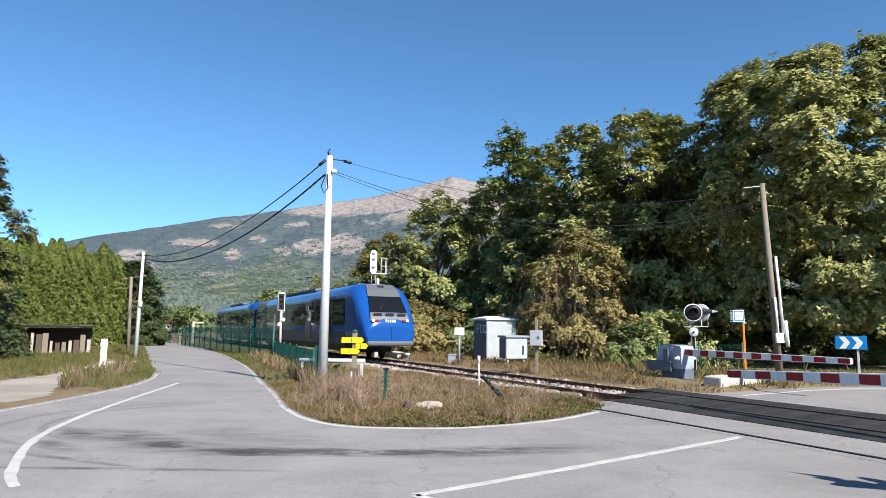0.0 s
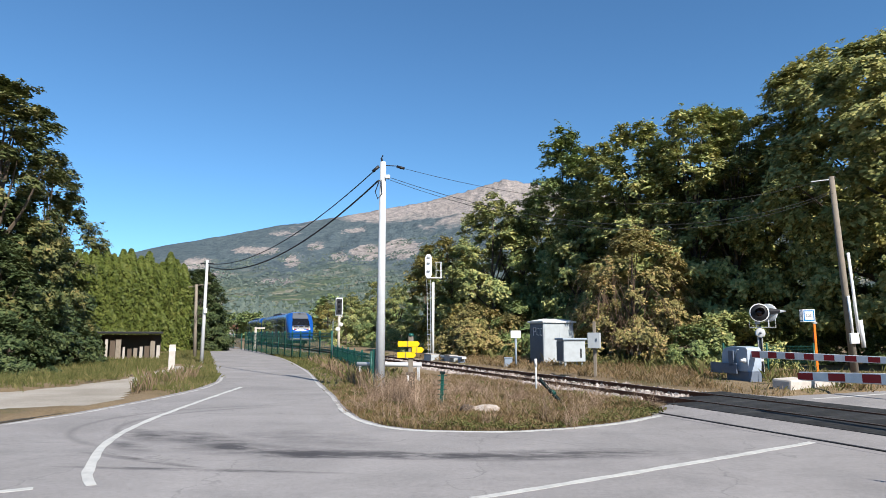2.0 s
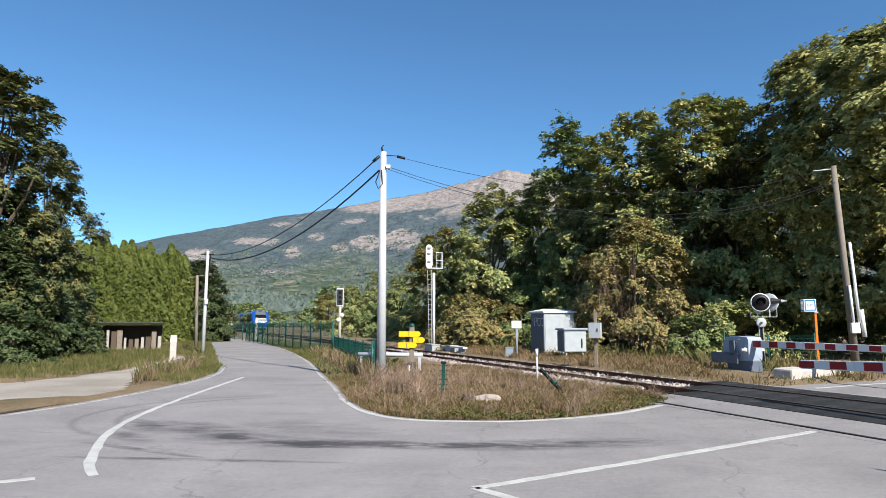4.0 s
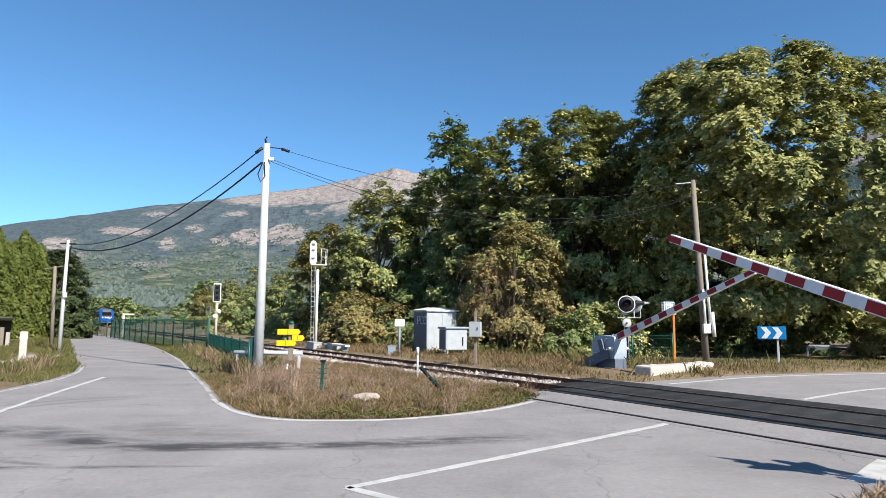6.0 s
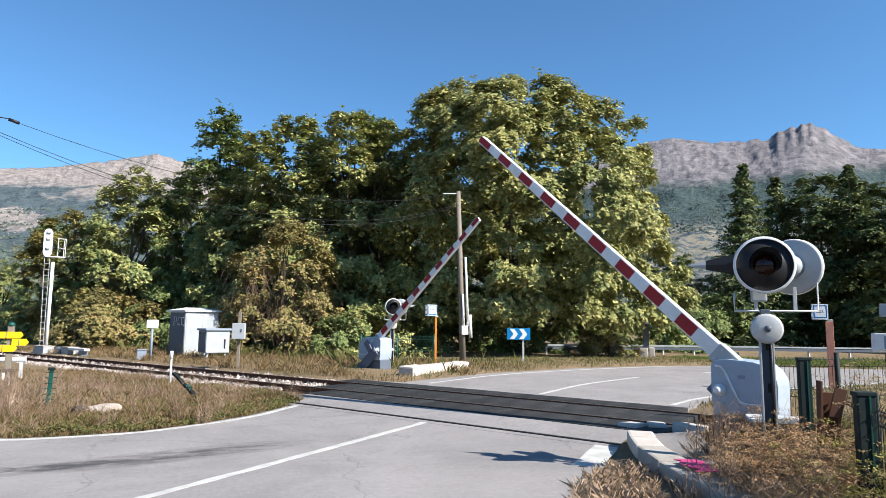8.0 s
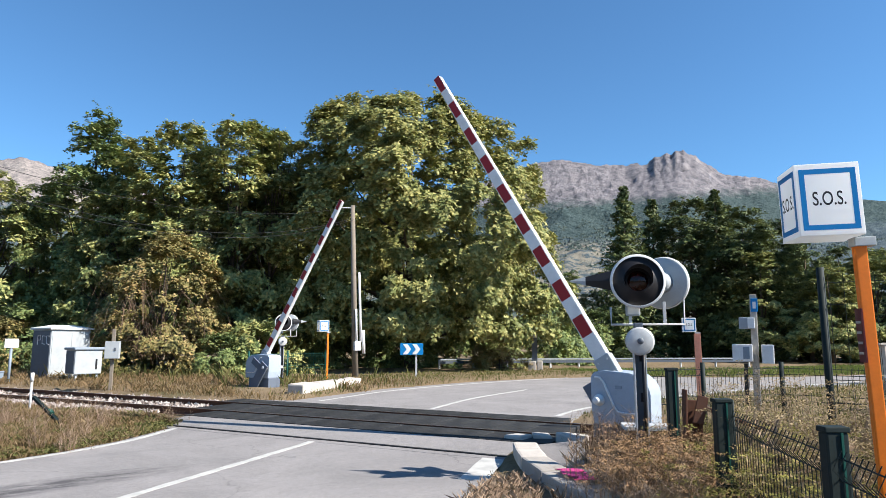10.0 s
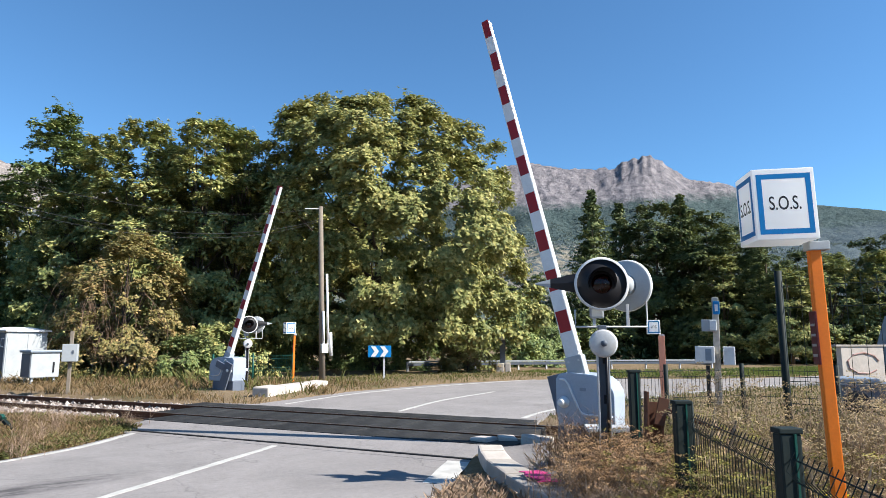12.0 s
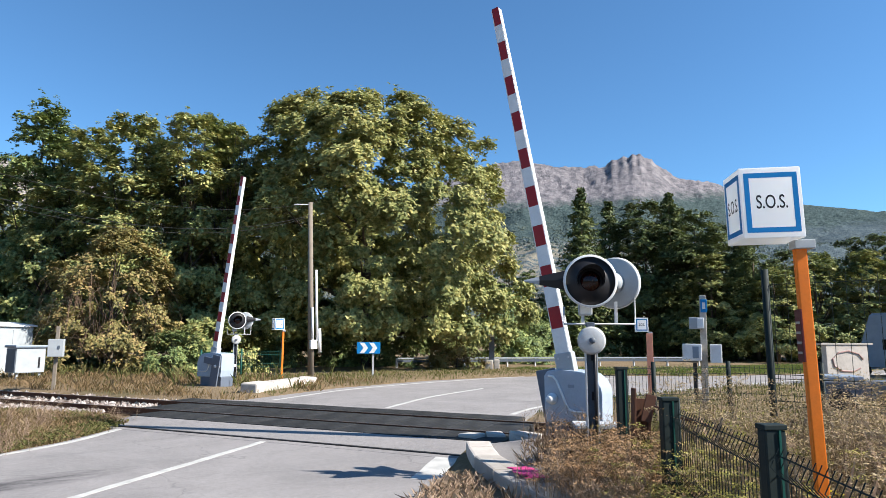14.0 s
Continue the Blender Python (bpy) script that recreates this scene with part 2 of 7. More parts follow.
M_SPRUCE = leafy("spruce_needles", [(0.1, (0.045, 0.068, 0.034)), (0.55, (0.135, 0.169, 0.068)), (1.0, (0.309, 0.300, 0.109))], 0.1)
# western foliage: two darkened leaf colours that carry its shade
M_WESTLEAF = leafy("shaded_poplar_leaves", [(0.1, (0.040, 0.056, 0.022)), (0.5, (0.115, 0.128, 0.048)), (0.8, (0.230, 0.195, 0.075)), (1.0, (0.36, 0.26, 0.11))], 0.15)
M_SHADELEAF = leafy("shaded_shrub_leaves", [(0.1, (0.026, 0.044, 0.020)), (0.5, (0.072, 0.098, 0.040)), (1.0, (0.150, 0.160, 0.060))], 0.12)
M_VINESTEM = plain("dry_vine_stems", (0.16, 0.105, 0.07), 0.9, wear=0.6, scale=3)
M_GRASS = leafy("dry_grass", [(0.05, (0.066, 0.053, 0.022)), (0.3, (0.151, 0.101, 0.050)), (0.55, (0.236, 0.158, 0.090)), (0.8, (0.320, 0.239, 0.140)), (1.0, (0.414, 0.327, 0.200))], 0.3, 0.7)
M_GREENGRASS = leafy("green_grass", [(0.05, (0.048, 0.062, 0.019)), (0.45, (0.120, 0.122, 0.042)), (0.75, (0.200, 0.170, 0.075)), (1.0, (0.31, 0.245, 0.125))], 0.3, 0.6)
M_LAWN = leafy("verge_lawn", [(0.05, (0.055, 0.095, 0.022)), (0.5, (0.120, 0.175, 0.042)), (1.0, (0.240, 0.260, 0.085))], 0.3, 0.6)
M_STRAW = leafy("dead_stalks", [(0.05, (0.055, 0.038, 0.023)), (0.35, (0.158, 0.109, 0.070)), (0.7, (0.285, 0.203, 0.133)), (1.0, (0.412, 0.316, 0.218))], 0.15, 0.8)
M_DARKTWIG = leafy("dark_twigs", [(0.05, (0.03, 0.02, 0.018)), (0.5, (0.085, 0.052, 0.045)), (1.0, (0.20, 0.13, 0.10))], 0.1, 0.85)
M_DRYWEED = leafy("bleached_weeds", [(0.05, (0.088, 0.059, 0.040)), (0.35, (0.281, 0.194, 0.139)), (0.7, (0.460, 0.343, 0.249)), (1.0, (0.620, 0.490, 0.379))], 0.15, 0.8)
M_FENNEL = leafy("fennel_umbels", [(0.1, (0.15, 0.15, 0.040)), (0.5, (0.33, 0.30, 0.085)), (1.0, (0.52, 0.43, 0.16))], 0.25, 0.8)
M_FLOWER = leafy("yellow_petals", [(0.1, (0.45, 0.33, 0.02)), (0.5, (0.62, 0.50, 0.03)), (1.0, (0.62, 0.56, 0.08))], 0.2, 0.7)
M_RUSTWEED = leafy("rusty_seed_heads", [(0.1, (0.20, 0.115, 0.060)), (0.5, (0.44, 0.27, 0.145)), (1.0, (0.62, 0.44, 0.27))], 0.2, 0.8)
M_UMBEL = leafy("withered_umbels", [(0.1, (0.17, 0.125, 0.065)), (0.5, (0.40, 0.30, 0.17)), (1.0, (0.60, 0.48, 0.32))], 0.2, 0.8)


# ---- mesh helpers ----
def mesh_of(name, verts, faces, material):
    me = bpy.data.meshes.new(name)
    me.from_pydata([tuple(v) for v in verts], [], [tuple(f) for f in faces])
    me.materials.append(material)
    me.update()
    return me


def part(name, bm, material, parent=None, label=""):
    me = bpy.data.meshes.new(name)
    bm.to_mesh(me)
    bm.free()
    me.materials.append(material)
    ob = new(name, me)
    ob.parent = parent
    return tagged(ob, label)


def thing(name, m, label, category, group="", kind=""):
    ob = new(name)
    ob.empty_display_size = 0.2
    ob.matrix_basis = m
    return tagged(ob, label, category, group, kind)


def box(w, d, h, at=(0, 0, 0), bevel=0.0, rot=None, bm=None):
    """A box of size w, d, h, standing with its base's middle at a point."""
    own = bm is None
    b = bmesh.new()
    bmesh.ops.create_cube(b, size=1)
    bmesh.ops.scale(b, vec=(w, d, h), verts=b.verts)
    if bevel:
        bmesh.ops.bevel(b, geom=b.edges[:], offset=bevel, segments=2, affect="EDGES", profile=0.6)
    bmesh.ops.translate(b, vec=(0, 0, h / 2), verts=b.verts)
    if rot is not None:
        bmesh.ops.transform(b, matrix=rot.to_4x4(), verts=b.verts)
    bmesh.ops.translate(b, vec=at, verts=b.verts)
    if own:
        return b
    return join(bm, b)


def join(bm, b):
    tmp = bpy.data.meshes.new("tmp")
    b.to_mesh(tmp)
    b.free()
    bm.from_mesh(tmp)
    bpy.data.meshes.remove(tmp)
    return bm


def tube(points, r, sides=8, bm=None, r1=None, cap=True):
    """A round bar along a line of points, from radius r to r1."""
    b = bmesh.new() if bm is None else bm
    pts = [Vector(p) for p in points]
    r1 = r if r1 is None else r1
    rings = []
    for i, p in enumerate(pts):
        d = (pts[min(i + 1, len(pts) - 1)] - pts[max(i - 1, 0)]).normalized()
        a = d.orthogonal().normalized() if abs(d.z) > 0.9 else d.cross(Vector((0, 0, 1))).normalized()
        c = d.cross(a)
        rr = r + (r1 - r) * i / max(1, len(pts) - 1)
        rings.append([b.verts.new(p + rr * (math.cos(k * math.tau / sides) * a + math.sin(k * math.tau / sides) * c)) for k in range(sides)])
    for q0, q1 in zip(rings, rings[1:]):
        for k in range(sides):
            b.faces.new((q0[k], q0[(k + 1) % sides], q1[(k + 1) % sides], q1[k])).smooth = sides > 5
    if cap:
        b.faces.new(rings[0][::-1])
        b.faces.new(rings[-1])
    return b


def lathe(profile, axis="Z", sides=28, at=(0, 0, 0), bm=None, caps=True):
    """A turned shape from (radius, height) pairs."""
    b = bmesh.new() if bm is None else bm
    rings = []
    for r, z in profile:
        ring = []
        for k in range(sides):
            a = k * math.tau / sides
            v = Vector((r * math.cos(a), r * math.sin(a), z))
            if axis == "Y":
                v = Vector((v.x, -v.z, v.y))
            ring.append(b.verts.new(v + Vector(at)))
        rings.append(ring)
    for q0, q1 in zip(rings, rings[1:]):
        for k in range(sides):
            b.faces.new((q0[k], q0[(k + 1) % sides], q1[(k + 1) % sides], q1[k])).smooth = True
    for ring, r in ((rings[0][::-1], profile[0][0]), (rings[-1], profile[-1][0])):
        if caps and r > 1e-4:
            b.faces.new(ring)
    return b


def slab(outline, z0, z1):
    """A flat plate with the given outline, between two heights."""
    b = bmesh.new()
    top = [b.verts.new((x, y, z1)) for x, y in outline]
    low = [b.verts.new((x, y, z0)) for x, y in outline]
    b.faces.new(top)
    b.faces.new(low[::-1])
    n = len(outline)
    for i in range(n):
        b.faces.new((low[i], low[(i + 1) % n], top[(i + 1) % n], top[i]))
    bmesh.ops.recalc_face_normals(b, faces=b.faces)
    bmesh.ops.triangulate(b, faces=[f for f in b.faces if len(f.verts) > 4])
    return b


def smooth_line(pts, step=0.4):
    """A Catmull-Rom line through the points."""
    p = [Vector((x, y, 0)) for x, y in pts]
    p = [2 * p[0] - p[1]] + p + [2 * p[-1] - p[-2]]
    out = []
    for a, b, c, d in zip(p, p[1:], p[2:], p[3:]):
        n = max(1, int((c - b).length / step))
        for i in range(n):
            t = i / n
            out.append(0.5 * (2 * b + (c - a) * t + (2 * a - 5 * b + 4 * c - d) * t * t + (3 * b - a - 3 * c + d) * t ** 3))
    return out + [p[-2]]


def strip(pts, width, z0, z1, step=0.4, ragged=0.0):
    line = smooth_line(pts, step)
    b = bmesh.new()
    rows = []
    for i, q in enumerate(line):
        d = (line[min(i + 1, len(line) - 1)] - line[max(i - 1, 0)]).normalized()
        s = Vector((d.y, -d.x, 0)) * width / 2
        e, f = (1 + random.uniform(-ragged, ragged) for _ in range(2))
        rows.append([b.verts.new(v) for v in (q + s * e + Vector((0, 0, z1)), q - s * f + Vector((0, 0, z1)), q - s * f + Vector((0, 0, z0)), q + s * e + Vector((0, 0, z0)))])
    for r0, r1 in zip(rows, rows[1:]):
        for k in range(4):
            b.faces.new((r0[k], r1[k], r1[(k + 1) % 4], r0[(k + 1) % 4]))
    b.faces.new(rows[0])
    b.faces.new(rows[-1][::-1])
    bmesh.ops.recalc_face_normals(b, faces=b.faces)
    return b


def inside(x, y, poly):
    hit = np.zeros(np.shape(x), bool)
    for (x0, y0), (x1, y1) in zip(poly, poly[1:] + poly[:1]):
        if y0 != y1:
            hit ^= ((y0 > y) != (y1 > y)) & (x < (x1 - x0) * (y - y0) / (y1 - y0) + x0)
    return hit


def gap_to(x, y, poly):
    """Distance to an outline."""
    best = np.full(np.shape(x), 1e9)
    for (x0, y0), (x1, y1) in zip(poly, poly[1:] + poly[:1]):
        dx, dy = x1 - x0, y1 - y0
        t = np.clip(((x - x0) * dx + (y - y0) * dy) / (dx * dx + dy * dy + 1e-9), 0, 1)
        best = np.minimum(best, np.hypot(x - x0 - t * dx, y - y0 - t * dy))
    return best


# ---- the plan ----
U, N = Vector((-0.454, 0.891, 0)), Vector((0.891, 0.454, 0))   # along the track, across it
TRACK_P = 11.4


def tp(s, p, z=0.0):
    """A place by its way along the track and its distance across from the origin."""
    return U * s + N * p + Vector((0, 0, z))


ROAD = [(-52, 110), (-33.3, 77), (-20.2, 52.5), (-13.5, 39), (-8.45, 27.4), (-5.65, 19.9), (-4.3, 16.4), (-3.45, 13.95), (-2.7, 12.2), (-2.1, 11.35), (-1.45, 10.95),
        (-0.7, 10.88), (0.2, 10.98), (1.1, 11.47), (1.95, 12.15), (2.9, 13.3), (4.0, 14.9), (7.2, 17.7), (11.2, 20.0), (16.2, 21.5), (20.6, 21.6), (23.2, 21.0), (25.3, 19.6), (27.4, 17.8), (29.8, 16.4), (34, 15.2), (75, 12),
        (75, 5), (35, 9.6), (22, 12.0), (16, 11.9), (12.4, 11.2), (10.2, 10.1), (8.3, 8.7), (6.3, 7.6), (5.2, 6.4), (4.3, 5.8), (3.2, 4.4), (2.6, 2.2), (2.2, -3), (2.0, -25),
        (-16, -25), (-12.5, -8), (-9.6, 5), (-8.85, 10.9), (-8.65, 12.2), (-8.6, 13.4), (-8.65, 15.5), (-8.85, 17.9), (-9.5, 20.7), (-10.6, 23.4), (-16.1, 34.6), (-26.8, 56.8), (-38, 78), (-57, 111)]
GRAVEL = [(-60, 7), (-30, 12), (-13.45, 16.65), (-13.2, 18.6), (-13.3, 21.5), (-15.2, 27.8), (-16.4, 31), (-14.5, 30.6), (-12.9, 26.5), (-12.4, 23.1), (-11.2, 19.3), (-10.07, 17.0),
          (-9.3, 15.2), (-9.35, 13.3), (-10.1, 12.6), (-13, 9.5), (-30, 4), (-60, -2)]
_x = np.r_[-np.geomspace(34, 4700, 34)[::-1], np.arange(-33.7, 44, 0.32), np.geomspace(44.3, 4700, 34)]
_y = np.r_[-np.geomspace(8, 4700, 30)[::-1], np.arange(-7.7, 60, 0.32), np.geomspace(60.3, 4700, 34)]
gx, gy = np.meshgrid(_x, _y)


def lumps(x, y):
    return 0.5 * np.sin(x * 1.7 + 1.3 * np.sin(y * 0.9)) * np.cos(y * 1.9 + np.sin(x * 1.1)) + 0.5 * np.sin(x * 4.3 + y * 2.1) * np.sin(y * 3.7 - x * 1.2)


def ground_z(x, y):
    x, y = np.asarray(x, float), np.asarray(y, float)
    d = gap_to(x, y, ROAD)
    z = np.where(inside(x, y, ROAD), -0.09, np.minimum(d, 0.6) * 0.12 - 0.02 + 0.03 * lumps(x, y) * np.minimum(d, 1))
    p = x * N.x + y * N.y
    bed = np.clip(1 - np.abs(p - TRACK_P) / 3.6, 0, 1)
    z = np.where(inside(x, y, ROAD), z, z - 0.12 * (np.abs(p - TRACK_P) < 1.7))
    far_side = np.clip((p - 13) / 3, 0, 1) * (y > 8) * 0.06
    near_right = np.clip((x - 5.2) / 1.2, 0, 1) * np.clip((8.3 - y) / 1.5, 0, 1) * np.clip((12 - x) / 3, 0, 1) * 0.10
    g = inside(x, y, GRAVEL)
    z = np.where(g & ~inside(x, y, ROAD), -0.05, z)
    return z + np.where(inside(x, y, ROAD), 0, far_side + near_right)


gz = ground_z(gx, gy)
_ny, _nx = gx.shape
_v = np.stack([gx, gy, gz], -1).reshape(-1, 3)
_i = np.arange(_ny * _nx).reshape(_ny, _nx)
_f = np.stack([_i[:-1, :-1], _i[:-1, 1:], _i[1:, 1:], _i[1:, :-1]], -1).reshape(-1, 4)


def fast_mesh(name, verts, faces, material, smooth=False):
    """A mesh from arrays; all faces have the same number of corners."""
    me = bpy.data.meshes.new(name)
    verts, faces = np.asarray(verts, np.float32), np.asarray(faces, np.int32)
    n, k = faces.shape
    me.vertices.add(len(verts))
    me.vertices.foreach_set("co", verts.ravel())
    me.loops.add(n * k)
    me.loops.foreach_set("vertex_index", faces.ravel())
    me.polygons.add(n)
    me.polygons.foreach_set("loop_start", np.arange(n, dtype=np.int32) * k)
    me.polygons.foreach_set("use_smooth", np.full(n, smooth))
    me.update(calc_edges=True)
    me.materials.append(material)
    return me


tagged(new("ground", fast_mesh("ground", _v, _f, M_GROUND, True)), "dry grassy ground with yellowed and green patches", "ground", kind="structure")
tagged(part("road", slab(ROAD, -0.12, 0.0), M_ROAD), "sun-bleached grey asphalt road with dark tyre marks", "road", kind="structure")
tagged(part("gravel_layby", slab(GRAVEL, -0.1, -0.012), M_GRAVEL), "pale gravel lay-by beside the road", "gravel", kind="structure")

# flat dark brown patch at the road edge
tagged(part("soil_patch", slab([(-13.5, 9.9), (-9.95, 12.4), (-9.4, 13.1), (-8.9, 13.5), (-8.8, 12.2), (-8.95, 11.0), (-9.4, 9.0), (-12.0, 7.4)], -0.08, 0.004), M_DARKPATCH), "dark brown patch beside the road edge", "soil", kind="structure")

# ---- road markings ----
LINES = {
    "worn_edge_line": [[(-20.3, 52.6), (-13.6, 39.1), (-8.55, 27.3), (-5.78, 19.9), (-4.43, 16.4), (-3.55, 13.9)],
                  [(-10.3, 23.0), (-9.35, 20.6), (-8.65, 17.9), (-8.45, 15.5), (-8.42, 13.4), (-8.45, 12.2), (-8.65, 11.0), (-9.3, 6.5)]],
    "edge_line": [[(-3.5, 13.75), (-2.78, 12.1), (-2.14, 11.22), (-1.5, 10.83), (-0.74, 10.77), (0.18, 10.87), (1.15, 11.36), (2.02, 12.02), (2.97, 13.16), (4.05, 14.5)],
                  [(7.6, 17.04), (11.36, 19.28), (16.33, 20.72), (22.05, 21.47), (35, 22.2), (60, 21.0)],
                  [(9.9, 10.4), (12.3, 11.55), (16, 12.3), (22, 12.8), (40, 12.7)], [(4.95, 6.44), (6.95, 8.2)]],
    "centre_line": [[(-7.82, 18.81), (-6.87, 13.25), (-6.3, 10.67), (-5.74, 9.03), (-5.23, 8.02), (-4.69, 7.09), (-4.33, 6.63)], [(-6.6, 5.2), (-4.84, 6.44)],
                    [(-0.32, 6.5), (0.11, 6.81), (2.15, 8.39), (5.36, 10.94)], [(-0.32, 6.5), (0.3, 5.9)], [(9.0, 13.53), (11.76, 15.39), (15.15, 16.99)], [(19, 17.9), (24, 18.3)]],
}
for kind_name, lines in LINES.items():
    for ln in lines:
        w = 0.085 if kind_name == "worn_edge_line" else 0.115
        tagged(part(kind_name, strip(ln, 0.34 if ln[0] == (4.95, 6.44) else w, 0.001, 0.005, 0.22, 0.05 if ln[0] == (4.95, 6.44) else 0.22), M_WORNLINE if kind_name == "worn_edge_line" else M_LINE), "worn white painted road line", "road marking", kind="structure")
# shadow of an overhead cable, drawn as a thin black strip
tagged(part("road_joint", strip([(3.45, 13.25), (4.6, 10.75), (6.15, 7.75)], 0.055, 0.001, 0.006, 0.3, 0.25), M_BLACK), "thin dark strip drawn as a cable's shadow on the asphalt", "road joint", kind="structure")


# ---- mountains ----
RIDGE = [(-180, 5), (-110, 5), (-70, 5), (-45, 4.5), (-36, 4.7), (-33.8, 5.4), (-31.2, 6.5), (-29.3, 7.1), (-24, 8.3), (-20.3, 9.2), (-15.4, 10.1), (-10.9, 11.0), (-7.3, 11.6), (-5.2, 12.1), (-1.1, 13.2), (0.2, 13.6), (1.4, 13.3),
         (6, 12.5), (14, 11), (24, 12), (33, 13), (40.5, 14.7), (41.6, 15.3), (42.6, 15.6), (44.7, 15.8), (48.2, 15.2), (50.6, 14.9), (51.6, 15.05), (52.4, 14.95), (53.0, 15.45), (53.5, 15.4), (54.0, 15.75), (54.35, 15.6), (54.7, 15.95), (55.05, 15.65), (55.35, 15.8), (55.8, 15.35), (56.3, 15.3), (56.8, 14.8), (57.4, 14.3), (58.6, 13.4), (61.2, 12.9), (63.7, 11.7), (67.7, 10.6), (72.3, 9.6), (85, 8), (120, 6), (180, 5)]
_az = np.r_[np.arange(-180, -46, 2.0), np.arange(-46, 80, 0.13), np.arange(80, 181, 2.0)]
_fr = np.linspace(0, 1, 76) ** 0.85
_fr = np.r_[_fr, 1.06, 1.2]
A, Fr = np.meshgrid(_az, _fr)
R0, R1 = 420.0, 3800.0
rr = R0 + (R1 - R0) * Fr
_e1 = np.interp(_az, [a for a, _ in RIDGE], [e for _, e in RIDGE])
_soft = np.array([_e1[np.abs(_az - a) < 2.2].mean() for a in _az])
E = _soft[None, :] + (_e1 - _soft)[None, :] * np.clip((Fr - 0.86) * 9, 0, 1)   # crags only near the crest
ridge_h = np.tan(np.radians(E)) * R1
prof = np.where(Fr <= 1, 0.10 * Fr + 0.90 * np.clip(Fr, 0, 1) ** 2.1, 1 - (Fr - 1) * 2.5)
_mx, _my = rr * np.sin(np.radians(A)), rr * np.cos(np.radians(A))


def rugged(scale, octaves, ridge=True):
    """Relief of the slopes at one scale, in -1 to 1."""
    out = np.empty(A.size)
    for i, (px, py) in enumerate(zip((_mx / scale).ravel(), (_my / scale).ravel())):
        v, amp, f = 0.0, 0.5, 1.0
        for o in range(octaves):
            w = noise.noise((px * f + 7.3 * o, py * f, 3.1 * o))
            v += amp * ((1 - 2.6 * abs(w)) if ridge else 2 * w)
            amp, f = amp * 0.5, f * 2.1
        out[i] = v
    return out.reshape(A.shape)


crag = np.interp(A, [-60, -12, -4, 2, 38, 46, 60, 70, 90], [0.15, 0.25, 0.8, 0.9, 0.6, 1.0, 1.0, 0.3, 0.2])
_big, _small = rugged(330.0, 4), rugged(70.0, 3)
mz = ridge_h * prof + _big * 42 * np.clip(Fr * 1.6 - 0.1, 0, 1) * np.clip((1.02 - Fr) * 4, 0, 1) + crag * 24 * _small * np.clip((Fr - 0.55) * 2.4, 0, 1) * np.where(Fr > 0.97, 0.7, 1) - 3 * (1 - np.clip(Fr * 12, 0, 1))
_i = np.arange(A.size).reshape(A.shape)
_f = np.stack([_i[:-1, :-1], _i[1:, :-1], _i[1:, 1:], _i[:-1, 1:]], -1).reshape(-1, 4)
m = Mat("mountain", 1.0, 0, 0.05)
x, y, z = m.xyz()
rad = m.math("POWER", m.math("ADD", m.math("MULTIPLY", x, x), m.math("MULTIPLY", y, y)), 0.5)
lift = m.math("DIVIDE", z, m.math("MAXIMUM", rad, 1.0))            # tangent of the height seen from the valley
n1, n2, n3 = m.noise(0.0022, 7, 0.62, distort=0.6), m.noise(0.018, 7, 0.75), m.noise(0.07, 4, 0.75)
east = m.ramp(m.math("DIVIDE", x, m.math("MAXIMUM", rad, 1.0)), [(0.35, 0.0), (0.55, 1.0)])
vor = m.node("ShaderNodeTexVoronoi")
vor.inputs["Scale"].default_value = 0.022
m.put(m.co, vor.inputs["Vector"])
field = m.ramp(m.xyz(vor.outputs["Color"])[0], [(0.0, (0.09, 0.12, 0.075)), (0.4, (0.125, 0.16, 0.085)), (0.7, (0.20, 0.20, 0.13)), (0.95, (0.28, 0.25, 0.19))])
wood = m.ramp(n3, [(0.40, (0.050, 0.074, 0.058)), (0.60, (0.125, 0.160, 0.112))])
low = m.mix(m.ramp(m.math("ADD", n2, m.math("MULTIPLY", n3, 0.25)), [(0.61, 0.0), (0.67, 1.0)]), wood, field)
# distance haze is mixed into this woodland colour: greyer and bluer
hazed_wood = m.ramp(m.math("ADD", m.math("MULTIPLY", n2, 0.5), m.math("MULTIPLY", n3, 0.5)), [(0.40, (0.056, 0.080, 0.098)), (0.60, (0.118, 0.146, 0.152))])
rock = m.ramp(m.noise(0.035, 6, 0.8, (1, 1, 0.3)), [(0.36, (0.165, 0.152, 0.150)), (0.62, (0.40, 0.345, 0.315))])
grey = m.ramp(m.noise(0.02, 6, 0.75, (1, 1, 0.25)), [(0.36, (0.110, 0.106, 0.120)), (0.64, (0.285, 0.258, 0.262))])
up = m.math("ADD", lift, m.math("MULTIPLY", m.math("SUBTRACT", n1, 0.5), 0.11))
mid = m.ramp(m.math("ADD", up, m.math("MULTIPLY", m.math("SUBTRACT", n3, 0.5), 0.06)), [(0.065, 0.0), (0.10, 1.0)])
c = m.mix(mid, low, hazed_wood)
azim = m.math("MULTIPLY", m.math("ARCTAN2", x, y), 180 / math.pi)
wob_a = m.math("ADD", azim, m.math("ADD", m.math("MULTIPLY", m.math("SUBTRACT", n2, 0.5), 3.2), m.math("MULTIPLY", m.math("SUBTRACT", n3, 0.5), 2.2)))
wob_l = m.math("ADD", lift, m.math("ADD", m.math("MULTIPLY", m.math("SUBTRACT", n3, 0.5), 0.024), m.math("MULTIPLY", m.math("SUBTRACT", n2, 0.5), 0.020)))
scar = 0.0
